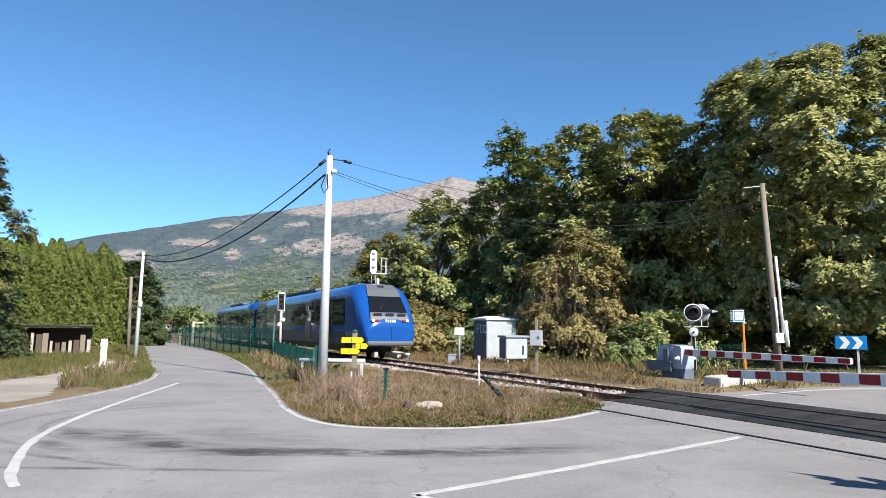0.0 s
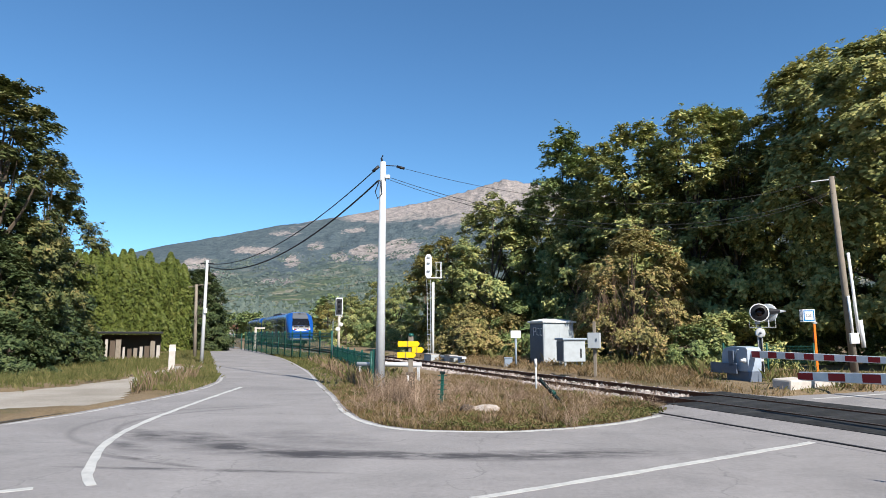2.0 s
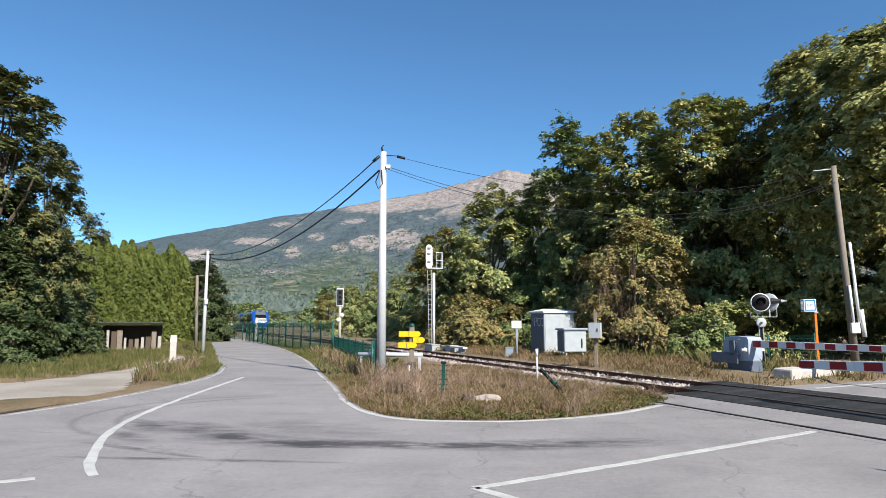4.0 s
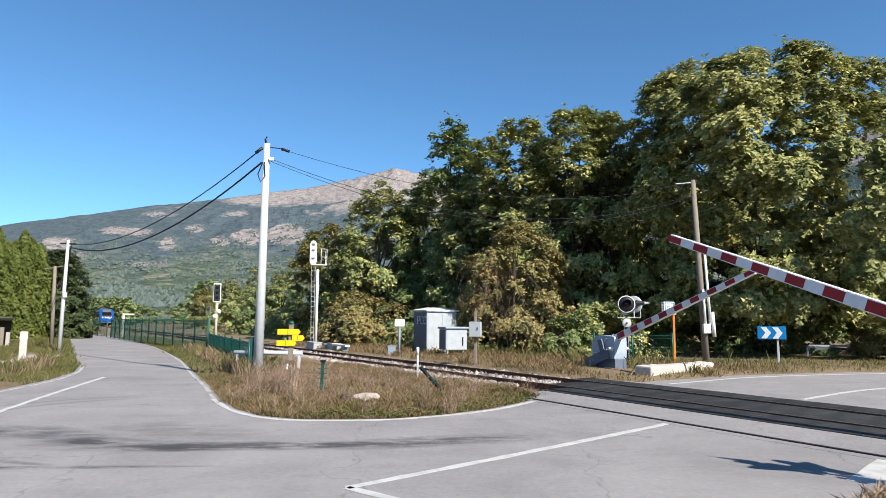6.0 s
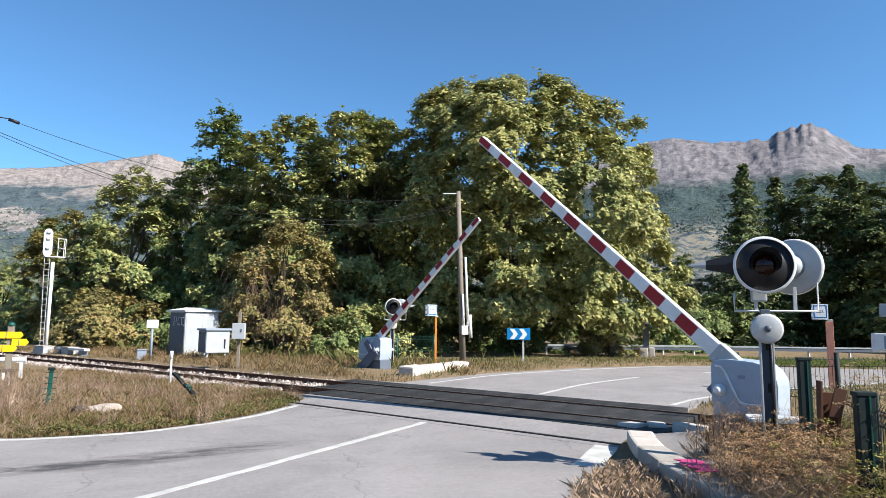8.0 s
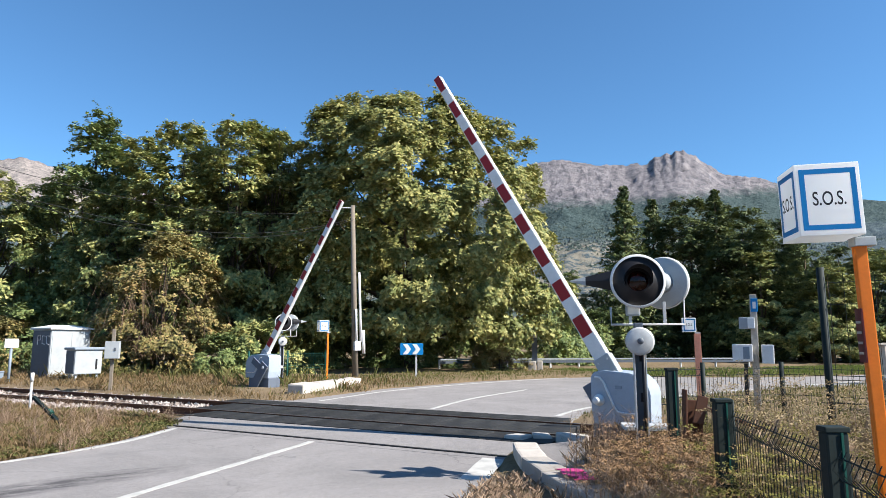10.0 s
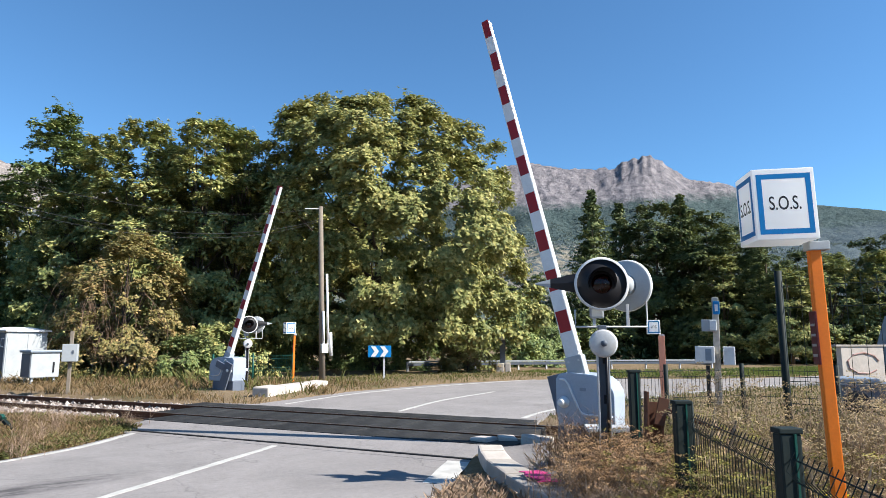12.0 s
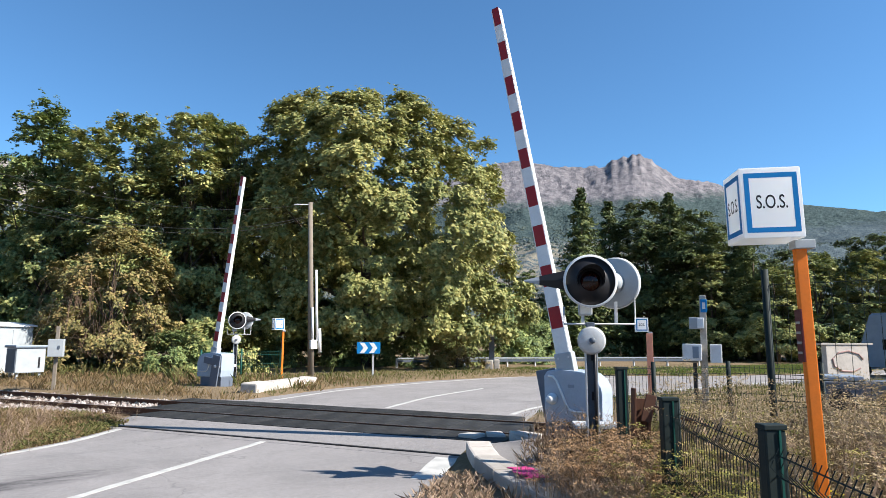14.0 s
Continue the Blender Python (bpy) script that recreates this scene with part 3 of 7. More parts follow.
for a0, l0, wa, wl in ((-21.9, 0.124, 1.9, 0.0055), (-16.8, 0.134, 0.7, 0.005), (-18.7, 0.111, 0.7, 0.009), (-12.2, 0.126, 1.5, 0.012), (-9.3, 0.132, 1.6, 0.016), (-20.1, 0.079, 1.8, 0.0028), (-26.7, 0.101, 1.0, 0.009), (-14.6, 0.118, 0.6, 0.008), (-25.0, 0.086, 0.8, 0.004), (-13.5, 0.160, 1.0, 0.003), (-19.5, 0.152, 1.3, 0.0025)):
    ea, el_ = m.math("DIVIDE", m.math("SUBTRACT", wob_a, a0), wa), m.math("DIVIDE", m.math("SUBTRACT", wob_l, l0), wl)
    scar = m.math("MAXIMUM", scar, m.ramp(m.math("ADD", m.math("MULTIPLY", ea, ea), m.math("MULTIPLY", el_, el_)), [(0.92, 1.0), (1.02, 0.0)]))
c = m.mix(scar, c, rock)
top = m.ramp(m.math("ADD", up, m.math("MULTIPLY", m.math("SUBTRACT", n2, 0.5), 0.05)), [(0.172, 0.0), (0.186, 1.0)])
c = m.mix(m.math("MULTIPLY", top, m.math("SUBTRACT", 1.0, east)), c, rock)
up_e = m.math("ADD", lift, m.math("MULTIPLY", m.math("SUBTRACT", n2, 0.5), 0.05))
belt = m.math("MULTIPLY", m.ramp(up_e, [(0.150, 0.0), (0.160, 1.0)]), east)
c = m.mix(m.math("MULTIPLY", east, m.math("SUBTRACT", 1.0, belt)), c, m.mix(m.ramp(n2, [(0.47, 0.0), (0.53, 1.0)]), hazed_wood, m.mix(m.ramp(m.math("DIVIDE", azim, 90.0), [(0.62, 0.0), (0.66, 1.0)]), (0.25, 0.225, 0.175), hazed_wood)))
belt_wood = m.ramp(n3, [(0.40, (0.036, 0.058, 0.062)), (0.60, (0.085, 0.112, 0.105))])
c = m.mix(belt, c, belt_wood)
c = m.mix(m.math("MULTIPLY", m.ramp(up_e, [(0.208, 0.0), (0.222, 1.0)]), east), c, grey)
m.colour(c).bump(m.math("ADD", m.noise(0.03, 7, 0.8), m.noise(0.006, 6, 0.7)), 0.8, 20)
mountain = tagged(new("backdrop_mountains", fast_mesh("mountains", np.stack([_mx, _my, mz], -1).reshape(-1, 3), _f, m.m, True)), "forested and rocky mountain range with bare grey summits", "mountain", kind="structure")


# woods on the slopes: small cones on the mountain's surface, haze tinted into their leaves
M_HILLWOOD = leafy("hazed_hillside_trees", [(0.1, (0.056, 0.078, 0.072)), (0.5, (0.088, 0.112, 0.096)), (1.0, (0.140, 0.160, 0.125))], 0.0, 0.9)
rng = np.random.default_rng(63)
n = 26000
_ia = rng.integers(np.searchsorted(_az, -42), np.searchsorted(_az, 76), n)
_jf = rng.uniform(2, 52, n)
_j0 = _jf.astype(int)
_t = _jf - _j0
_px, _py, _pz = (g[_j0, _ia] * (1 - _t) + g[_j0 + 1, _ia] * _t for g in (_mx, _my, mz))
_keep = np.array([noise.noise((a / 90, b / 90, 0.7)) + 0.6 * noise.noise((a / 260, b / 260, 4.0)) for a, b in zip(_px, _py)]) > 0.02
_px, _py, _pz = _px[_keep], _py[_keep], _pz[_keep]
n = len(_px)
_h, _r = rng.uniform(4, 9, n), rng.uniform(3.5, 9.0, n)
_turn = rng.uniform(0, math.tau, n)
_v = [np.stack([_px + _r * np.cos(_turn + a), _py + _r * np.sin(_turn + a), _pz - 1 + _h * 0.15], 1) for a in (0, 1.57, 3.14, 4.71)]
_v = np.stack(_v + [np.stack([_px, _py, _pz + _h], 1)], 1).reshape(-1, 3)
_f = (np.arange(n)[:, None, None] * 5 + np.array([(0, 1, 4), (1, 2, 4), (2, 3, 4), (3, 0, 4)])[None]).reshape(-1, 3)
tagged(new("hillside_woods", fast_mesh("hillside_woods", _v, _f, M_HILLWOOD)), "distant woods scattered over the slopes, haze in their colour", "trees", kind="stuff")


# ---- trees ----
def leaf_mesh(name, centres, normals, size, material, seed, long=1.6, fold=False):
    """Many pointed or folded leaf blades, one island each."""
    rng = np.random.default_rng(seed)
    n = len(centres)
    nrm = normals / np.maximum(np.linalg.norm(normals, axis=1, keepdims=True), 1e-6)
    a = np.cross(nrm, rng.normal(size=(n, 3)))
    a /= np.maximum(np.linalg.norm(a, axis=1, keepdims=True), 1e-6)
    b = np.cross(nrm, a)
    s = size * rng.uniform(0.6, 1.3, (n, 1))
    if not fold:
        v = np.stack([centres - a * s * long / 2 - b * s / 2, centres - a * s * long / 2 + b * s / 2, centres + a * s * long / 2], 1).reshape(-1, 3)
        return fast_mesh(name, v, np.arange(n * 3).reshape(-1, 3), material)
    v = np.stack([centres - a * s * long / 2, centres + b * s / 2 + nrm * s * 0.16, centres + a * s * long / 2, centres - b * s / 2 + nrm * s * 0.16], 1).reshape(-1, 3)
    i = np.arange(n)[:, None] * 4
    f = np.concatenate([i + (0, 1, 2), i + (0, 2, 3)], 1).reshape(-1, 3)
    return fast_mesh(name, v, f, material)


def crown_points(rng, h, r, base, boughs, twigs, per, spread, shape="dome"):
    """Leaves on twigs, twigs on the upper and outer sides of separate boughs, boughs in an uneven envelope with deep gaps."""
    z = rng.uniform(0, 1, boughs)
    ang = rng.uniform(0, math.tau, boughs)
    if shape == "dome":
        prof = np.sqrt(np.clip(1 - np.abs((z - 0.36) / 0.68) ** 2.6, 0.01, 1))
    elif shape == "spire":
        prof = np.sqrt(np.clip(1 - np.abs((z - 0.30) / 0.74) ** 2.0, 0.015, 1)) * (1 - 0.35 * z)
    else:
        prof = np.sqrt(np.clip(1 - z ** 2.2, 0.02, 1))
    ph = rng.uniform(0, 6, 4)
    lob = 1 + 0.13 * np.sin(3 * ang + 6 * z + ph[0]) + 0.12 * np.sin(5 * ang - 9 * z + ph[1])
    depth = np.where(rng.uniform(0, 1, boughs) < 0.70, rng.uniform(0.80, 1.04, boughs), rng.uniform(0.3, 0.78, boughs))
    rad = r * prof * lob * depth
    c = np.stack([rad * np.cos(ang), rad * np.sin(ang), base + (h - base) * z * 0.96], 1)
    heart = np.array([0, 0, base + (h - base) * 0.35])
    out = c - heart
    out /= np.maximum(np.linalg.norm(out, axis=1, keepdims=True), 0.3)
    size = spread * rng.uniform(0.6, 1.35, boughs)
    # twigs
    k = np.repeat(np.arange(boughs), twigs)
    d = rng.normal(size=(len(k), 3)) + out[k] * 0.9 + (0, 0, 0.55)
    d /= np.linalg.norm(d, axis=1, keepdims=True)
    tw = c[k] + d * size[k][:, None] * (1, 1, 0.72) * rng.uniform(0.55, 1.08, (len(k), 1))
    stray = rng.uniform(0, 1, len(k)) < 0.02
    tw[stray] += (out[k][stray] * 0.5 + (0, 0, 0.5)) * size[k][stray][:, None] * rng.uniform(0.3, 0.8, (stray.sum(), 1))
    # leaves along each twig, the tip drooping
    q = np.repeat(np.arange(len(tw)), per)
    along = rng.uniform(-0.5, 1, len(q))[:, None]
    twd = d * (1, 1, 0.5) + rng.normal(size=d.shape) * 0.35
    reach = spread * 0.34
    pts = tw[q] + twd[q] * along * reach - (0, 0, 1) * np.maximum(along, 0) ** 2 * reach * 0.7 + rng.normal(size=(len(q), 3)) * reach * 0.24
    nrm = out[k][q] * 0.55 + d[q] * 0.35 + (0, 0, 0.70) + rng.normal(size=(len(q), 3)) * 0.40
    pts[:, 2] = np.maximum(pts[:, 2], 0.1)
    return c, pts, nrm


def limbs(rng, centres, h, base, r0, count=16):
    b = tube([(0, 0, -0.2), (0.05, 0.02, h * 0.25), (-0.06, 0.05, h * 0.5), (0.05, -0.05, h * 0.88)], r0, 9, None, r0 * 0.15)
    for c in centres[rng.permutation(len(centres))[:count]]:
        z0 = max(base * 0.7, min(c[2] * 0.55, h * 0.6))
        mid = (c[0] * 0.5, c[1] * 0.5, z0 + (c[2] - z0) * 0.4)
        tube([(0, 0, z0), mid, tuple(c)], r0 * 0.38, 5, b, r0 * 0.05)
    return b


def tangle(rng, h, r, count):
    """Dry bare shoots that arch over a bush."""
    b = bmesh.new()
    for _ in range(count):
        a, t = rng.uniform(0, math.tau), rng.uniform(0.35, 1.0)
        da = rng.uniform(-0.9, 0.9)
        reach = r * rng.uniform(0.75, 1.12)
        tip = h * t * rng.uniform(0.8, 1.05)
        line = []
        for j in range(6):
            f = j / 5
            line.append((reach * math.cos(a + da * f) * (0.35 + 0.7 * f), reach * math.sin(a + da * f) * (0.35 + 0.7 * f), tip * (0.25 + 1.9 * f - 1.75 * f * f) + 0.1))
        tube(line, 0.013, 4, b, 0.006, False)
    return b


def tree(name, m, h, r, base, boughs, twigs, per, spread, size, material, seed, label, category="tree", shape="spire", trunk=0.2, group="", kind="", shoots=0):
    rng = np.random.default_rng(seed)
    t = thing(name, m, label, category, group, kind)
    c, pts, nrm = crown_points(rng, h, r, base, boughs, twigs, per, spread, shape)
    part("trunk", limbs(rng, c, h, base, trunk), M_BARK, t)
    crown = new("crown", leaf_mesh("crown", pts, nrm, size, material, seed + 1))
    crown.parent = t
    if shoots:
        part("dry_tangle", tangle(rng, h, r, shoots), M_VINESTEM, t, "tangled bare brown vine shoots")
    return t


def polar(az, d, z=0.0):
    return (d * math.sin(radians(az)), d * math.cos(radians(az)), z)


tree("walnut_tree", pose(*polar(31.4, 38.5), 0, 0, 140), 15.95, 8.1, 2.1, 540, 56, 9, 0.78, 0.15, M_WALNUT, 11, "broad walnut tree with yellowing green leaves", shape="dome", trunk=0.32)
ROW = "trees behind the railway line"
row_kinds = [
    tree("ash_tree", pose(*polar(5.3, 45.5)), 16.2, 3.5, 1.2, 140, 30, 8, 0.64, 0.145, M_DARKLEAF, 21, "tall dark green ash tree beside the railway", group=ROW),
    tree("ash_tree", pose(*polar(8.6, 41.5)), 13.8, 3.2, 1.2, 140, 30, 8, 0.58, 0.135, M_ASH, 22, "slender green ash tree beside the railway", group=ROW),
    tree("ash_tree", pose(*polar(16.2, 37.0)), 14.2, 3.6, 1.2, 140, 30, 8, 0.60, 0.135, M_ASH, 23, "slender ash tree turning yellow beside the railway", group=ROW),
    tree("maple_tree", pose(*polar(-1.0, 47.0)), 12.0, 3.5, 1.0, 140, 30, 8, 0.62, 0.14, M_ASH, 24, "green maple tree beside the railway", group=ROW),
    tree("maple_tree", pose(*polar(-4.6, 52.0)), 9.4, 3.0, 0.2, 80, 40, 8, 0.72, 0.15, M_GOLD, 25, "maple tree with golden autumn leaves", shape="dome", group=ROW),
]
for k, az, d, s, turn in ((1, 11.8, 35.6, 1.02, 70), (2, 19.2, 34.5, 0.97, 200), (0, 6.9, 41.0, 0.88, 120), (3, 1.6, 46.0, 1.0, 250), (1, 14.0, 37.5, 0.96, 20), (3, 21.5, 38.5, 1.05, 140),
                          (0, -7.0, 56.0, 0.6, 40), (3, -9.4, 66.0, 0.6, 300), (1, -11.6, 80.0, 0.62, 190), (3, -13.6, 92.0, 0.66, 80), (4, -15.6, 110.0, 0.75, 60), (0, -6.0, 60.0, 0.62, 10),
                          (3, -3.0, 55.0, 0.8, 10), (1, 3.0, 50.0, 0.9, 310), (3, 10.4, 44.0, 1.0, 210), (3, 17.5, 42.0, 1.0, 110), (2, 6.4, 39.5, 0.76, 200), (1, 13.2, 34.5, 0.8, 10), (0, -3.9, 47.5, 0.55, 90), (0, 18.6, 38.0, 0.93, 300), (0, 25.0, 46.0, 0.85, 30), (3, 37.0, 46.0, 0.75, 30), (3, 33.0, 50.0, 0.95, 70), (0, 29.0, 50.0, 0.75, 150)):
    copy_thing(row_kinds[k], pose(*polar(az, d * 1.08), 0, 0, turn) @ Matrix.Diagonal((s, s, s, 1)))

BUSH = "bushes under the trees"
vine = tree("vine_bush", pose(*polar(11.0, 33.6)), 6.8, 2.9, 0.0, 100, 34, 9, 0.58, 0.095, M_VINE, 31, "bush overgrown with reddish-brown dry vines", "bush", shape="bush", trunk=0.12, shoots=110)
bushes = [tree("bush", pose(*polar(22.5, 39.5)), 3.6, 2.2, 0.0, 34, 36, 9, 0.7, 0.12, M_DARKLEAF, 32, "dark green bush at the foot of the trees", "bush", shape="bush", trunk=0.08, group=BUSH),
          tree("bush", pose(*polar(-2.7, 42.0)), 3.3, 1.8, 0.0, 34, 36, 9, 0.7, 0.115, M_VINE, 33, "browning bush beside the railway", "bush", shape="bush", trunk=0.08, group=BUSH, shoots=50),
          tree("bush", pose(*polar(18.6, 32.5)), 2.2, 1.9, 0.0, 30, 34, 9, 0.6, 0.11, M_ASH, 34, "green bush behind the crossing barrier", "bush", shape="bush", trunk=0.06, group=BUSH)]
for k, az, d, s, turn in ((0, 5.6, 40.5, 1.0, 40), (0, 1.8, 42.5, 0.95, 100), (1, 0.4, 42.0, 0.85, 140), (0, 15.6, 31.2, 0.52, 220), (0, 27.0, 41.0, 1.1, 20), (2, 24.0, 38.0, 0.6, 75),
                          (0, 31.0, 40.0, 0.9, 280), (0, 35.5, 40.0, 0.9, 190), (2, 40.0, 40.5, 0.75, 30), (1, 39.3, 35.5, 0.62, 250), (1, -4.4, 46.0, 0.8, 30), (0, -6.8, 52.0, 0.8, 300), (2, -9.2, 60.0, 1.0, 90), (0, -11.5, 72.0, 1.0, 0), (2, -14.0, 84.0, 1.2, 10), (0, 8.0, 38.5, 0.8, 330),
                          (0, 42.5, 44.0, 1.3, 20), (0, 45.0, 52.0, 1.2, 90), (0, 47.5, 54.0, 1.1, 190)):
    copy_thing(bushes[k], pose(*polar(az, d), 0, 0, turn) @ Matrix.Diagonal((s, s, s, 1)))

# the far side of the road to the east: conifers and pines
def conifer(name, m, h, r, seed, material, label, group=""):
    rng = np.random.default_rng(seed)
    t = thing(name, m, label, "tree", group)
    part("trunk", tube([(0, 0, -0.2), (0, 0, h * 0.97)], 0.22, 8, None, 0.02), M_BARK, t)
    pts, nrm = [], []
    for lay in np.arange(0.05, 0.99, 0.021):
        rr_ = r * (1 - lay) ** 0.85 * rng.uniform(0.8, 1.12) + 0.12
        for k in range(int(6 + 12 * (1 - lay))):
            a, reach = rng.uniform(0, math.tau), rr_ * rng.uniform(0.65, 1.1)
            q = rng.uniform(0.15, 1, 26) ** 0.7
            p = np.stack([np.cos(a) * reach * q, np.sin(a) * reach * q, h * lay - reach * q * 0.28 + 0.1 * q * q * reach], 1) + rng.normal(size=(26, 3)) * (0.10, 0.10, 0.07) * (0.5 + reach * 0.35)
            pts.append(p)
            nrm.append(rng.normal(size=(26, 3)) * 0.5 + (np.cos(a) * 0.4, np.sin(a) * 0.4, 0.8))
    crown = new("crown", leaf_mesh("crown", np.concatenate(pts), np.concatenate(nrm), 0.17, material, seed, 2.4))
    crown.parent = t
    return t


spruce = conifer("spruce_tree", pose(*polar(50.3, 56)), 15.0, 4.2, 41, M_SPRUCE, "dark pointed spruce tree behind the road", "conifers behind the road")
for az, d, s, turn in ((52.6, 62, 1.0, 50), (57.6, 60, 1.0, 100), (63.0, 60, 0.8, 10)):
    copy_thing(spruce, pose(*polar(az, d), 0, 0, turn) @ Matrix.Diagonal((s, s, s, 1)))
pine = tree("pine_tree", pose(*polar(55.6, 60)), 14.4, 4.2, 0.6, 100, 40, 8, 0.85, 0.17, M_SPRUCE, 42, "dense dark pine tree behind the road", shape="spire", trunk=0.25, group="pines behind the road")
for az, d, s, turn in ((57.6, 63, 1.0, 70), (59.6, 58, 0.88, 160), (61.8, 62, 0.85, 230), (63.8, 56, 0.68, 20), (66.0, 62, 0.66, 300), (68.4, 70, 0.70, 110), (70.4, 66, 0.74, 200), (72.6, 66, 0.76, 40), (75.0, 70, 0.8, 75), (54.0, 66, 0.72, 260), (78.5, 66, 0.8, 5)):
    copy_thing(pine, pose(*polar(az, d), 0, 0, turn) @ Matrix.Diagonal((s, s, s, 1)))
for az, d, s, turn in ((43.6, 56, 0.52, 20), (45.6, 60, 0.50, 80), (47.6, 62, 0.40, 140), (49.5, 64, 0.36, 190)):
    copy_thing(row_kinds[0], pose(*polar(az, d), 0, 0, turn) @ Matrix.Diagonal((s * 1.1, s * 1.1, s, 1)))

for k, az, d, s, turn in ((1, 60.6, 55, 0.62, 20), (3, 65.2, 54, 0.60, 120), (3, 68.0, 58, 0.72, 210), (1, 71.4, 58, 0.62, 80), (3, 74.2, 60, 0.75, 300)):
    copy_thing(row_kinds[k], pose(*polar(az, d), 0, 0, turn) @ Matrix.Diagonal((s * 1.35, s * 1.35, s, 1)))

# west: thuja hedge and tall trees
hedge = thing("hedge", pose(0, 0, 0), "tall thuja hedge with pointed tops", "hedge")
rng = np.random.default_rng(51)
_a0, _a1 = Vector((-31.6, 44.5, 0)), Vector((-28.4, 54.5, 0))
pts, nrm = [], []
for k in range(14):
    q = _a0.lerp(_a1, (k + rng.uniform(-0.15, 0.15)) / 13)
    hh = rng.uniform(7.3, 8.5)
    n = 6500
    zz = 1 - rng.uniform(0, 1, n) ** 1.15
    an = rng.uniform(0, math.tau, n)
    rib = 0.86 + 0.15 * np.sin(7 * an + 3 * np.sin(zz * 7 + k)) + 0.07 * np.sin(zz * 46 + 5 * an)
    ra = 0.95 * np.minimum(1, (1.01 - zz) * 3.4) ** 0.75 * rib * rng.uniform(0.82, 1.04, n)
    pts.append(np.stack([q.x + ra * np.cos(an), q.y + ra * np.sin(an), zz * hh], 1))
    nrm.append(np.stack([np.cos(an), np.sin(an), np.full(n, 0.35)], 1) + rng.normal(size=(n, 3)) * 0.35)
    part("trunk", tube([(q.x, q.y, -0.1), (q.x, q.y, hh * 0.8)], 0.12, 6, None, 0.03), M_BARK, hedge)
ob = new("foliage", leaf_mesh("foliage", np.concatenate(pts), np.concatenate(nrm), 0.15, M_THUJA, 52, 1.9))
ob.parent = hedge
WEST = "trees west of the road"
west = tree("poplar_tree", pose(-21.9, 25.4, 0), 12.8, 3.2, 2.0, 130, 30, 8, 0.62, 0.13, M_WESTLEAF, 53, "tall poplar tree turning yellow", group=WEST, trunk=0.22)
dark_tree = tree("alder_tree", pose(-24.6, 31.2, 0), 7.6, 2.4, 0.3, 100, 30, 8, 0.6, 0.14, M_SHADELEAF, 54, "green alder tree west of the road, shade in its leaf colour", group=WEST, trunk=0.14)
for k, x, y, s, turn in ((1, -23.9, 31.2, 0.86, 80), (0, -27.0, 35.5, 1.0, 130), (0, -22.4, 26.5, 1.0, 210), (1, -31, 33, 0.8, 10), (1, -29.5, 30, 0.9, 190), (0, -27.9, 57.0, 0.98, 70), (0, -29.5, 60.5, 1.0, 170), (0, -20.6, 24.4, 0.7, 20)):
    copy_thing((dark_tree, west)[k], pose(x, y, 0, 0, 0, turn) @ Matrix.Diagonal((s, s, s, 1)))
shrub = tree("shrub", pose(-20.6, 25.6, 0), 2.9, 2.0, 0.0, 44, 30, 9, 0.55, 0.11, M_SHADELEAF, 55, "green shrub beside the lay-by, shade in its leaf colour", "bush", shape="bush", trunk=0.07, group="shrubs beside the lay-by")
for x, y, s, turn in ((-22.5, 28.5, 1.1, 60), (-24.6, 32.5, 1.15, 120), (-18.9, 23.2, 0.7, 180), (-20.6, 29.0, 0.65, 220), (-26.4, 56.4, 0.8, 0), (-22.6, 32.2, 0.6, 30)):
    copy_thing(shrub, pose(x, y, 0, 0, 0, turn) @ Matrix.Diagonal((s, s, s, 1)))
# valley trees
far_tree = tree("valley_tree", pose(*polar(-12.5, 150)), 9.0, 3.4, 0.2, 40, 16, 6, 1.1, 0.40, M_DARKLEAF, 62, "round green tree in the valley", shape="dome", group="valley trees")
rng = np.random.default_rng(61)
for k in range(34):
    az, d = rng.uniform(-30, -9), rng.uniform(130, 380)
    s = rng.uniform(0.45, 0.75)
    copy_thing(far_tree, pose(*polar(az, d), 0, 0, rng.uniform(0, 360)) @ Matrix.Diagonal((s * 1.7, s * 1.7, s * 1.5, 1)))


# ---- railway ----
RAIL_Z = 0.12
bed = bmesh.new()
_sec = [(-2.5, -0.16), (-1.75, -0.02), (1.75, -0.02), (2.5, -0.16)]
for s0, s1 in ((13.6, 430.0), (-120.0, 3.3)):
    rows = [[bed.verts.new(tp(s, TRACK_P + a, z)) for a, z in _sec] for s in (s0, s1)]
    for k in range(3):
        bed.faces.new((rows[0][k], rows[0][k + 1], rows[1][k + 1], rows[1][k]))
bmesh.ops.recalc_face_normals(bed, faces=bed.faces)
tagged(part("ballast_bed", bed, M_BALLAST), "pale ballast bed of the railway", "ballast", kind="structure")

track = thing("railway_track", Matrix.Identity(4), "single railway track with rusty rails on dark sleepers", "railway track")


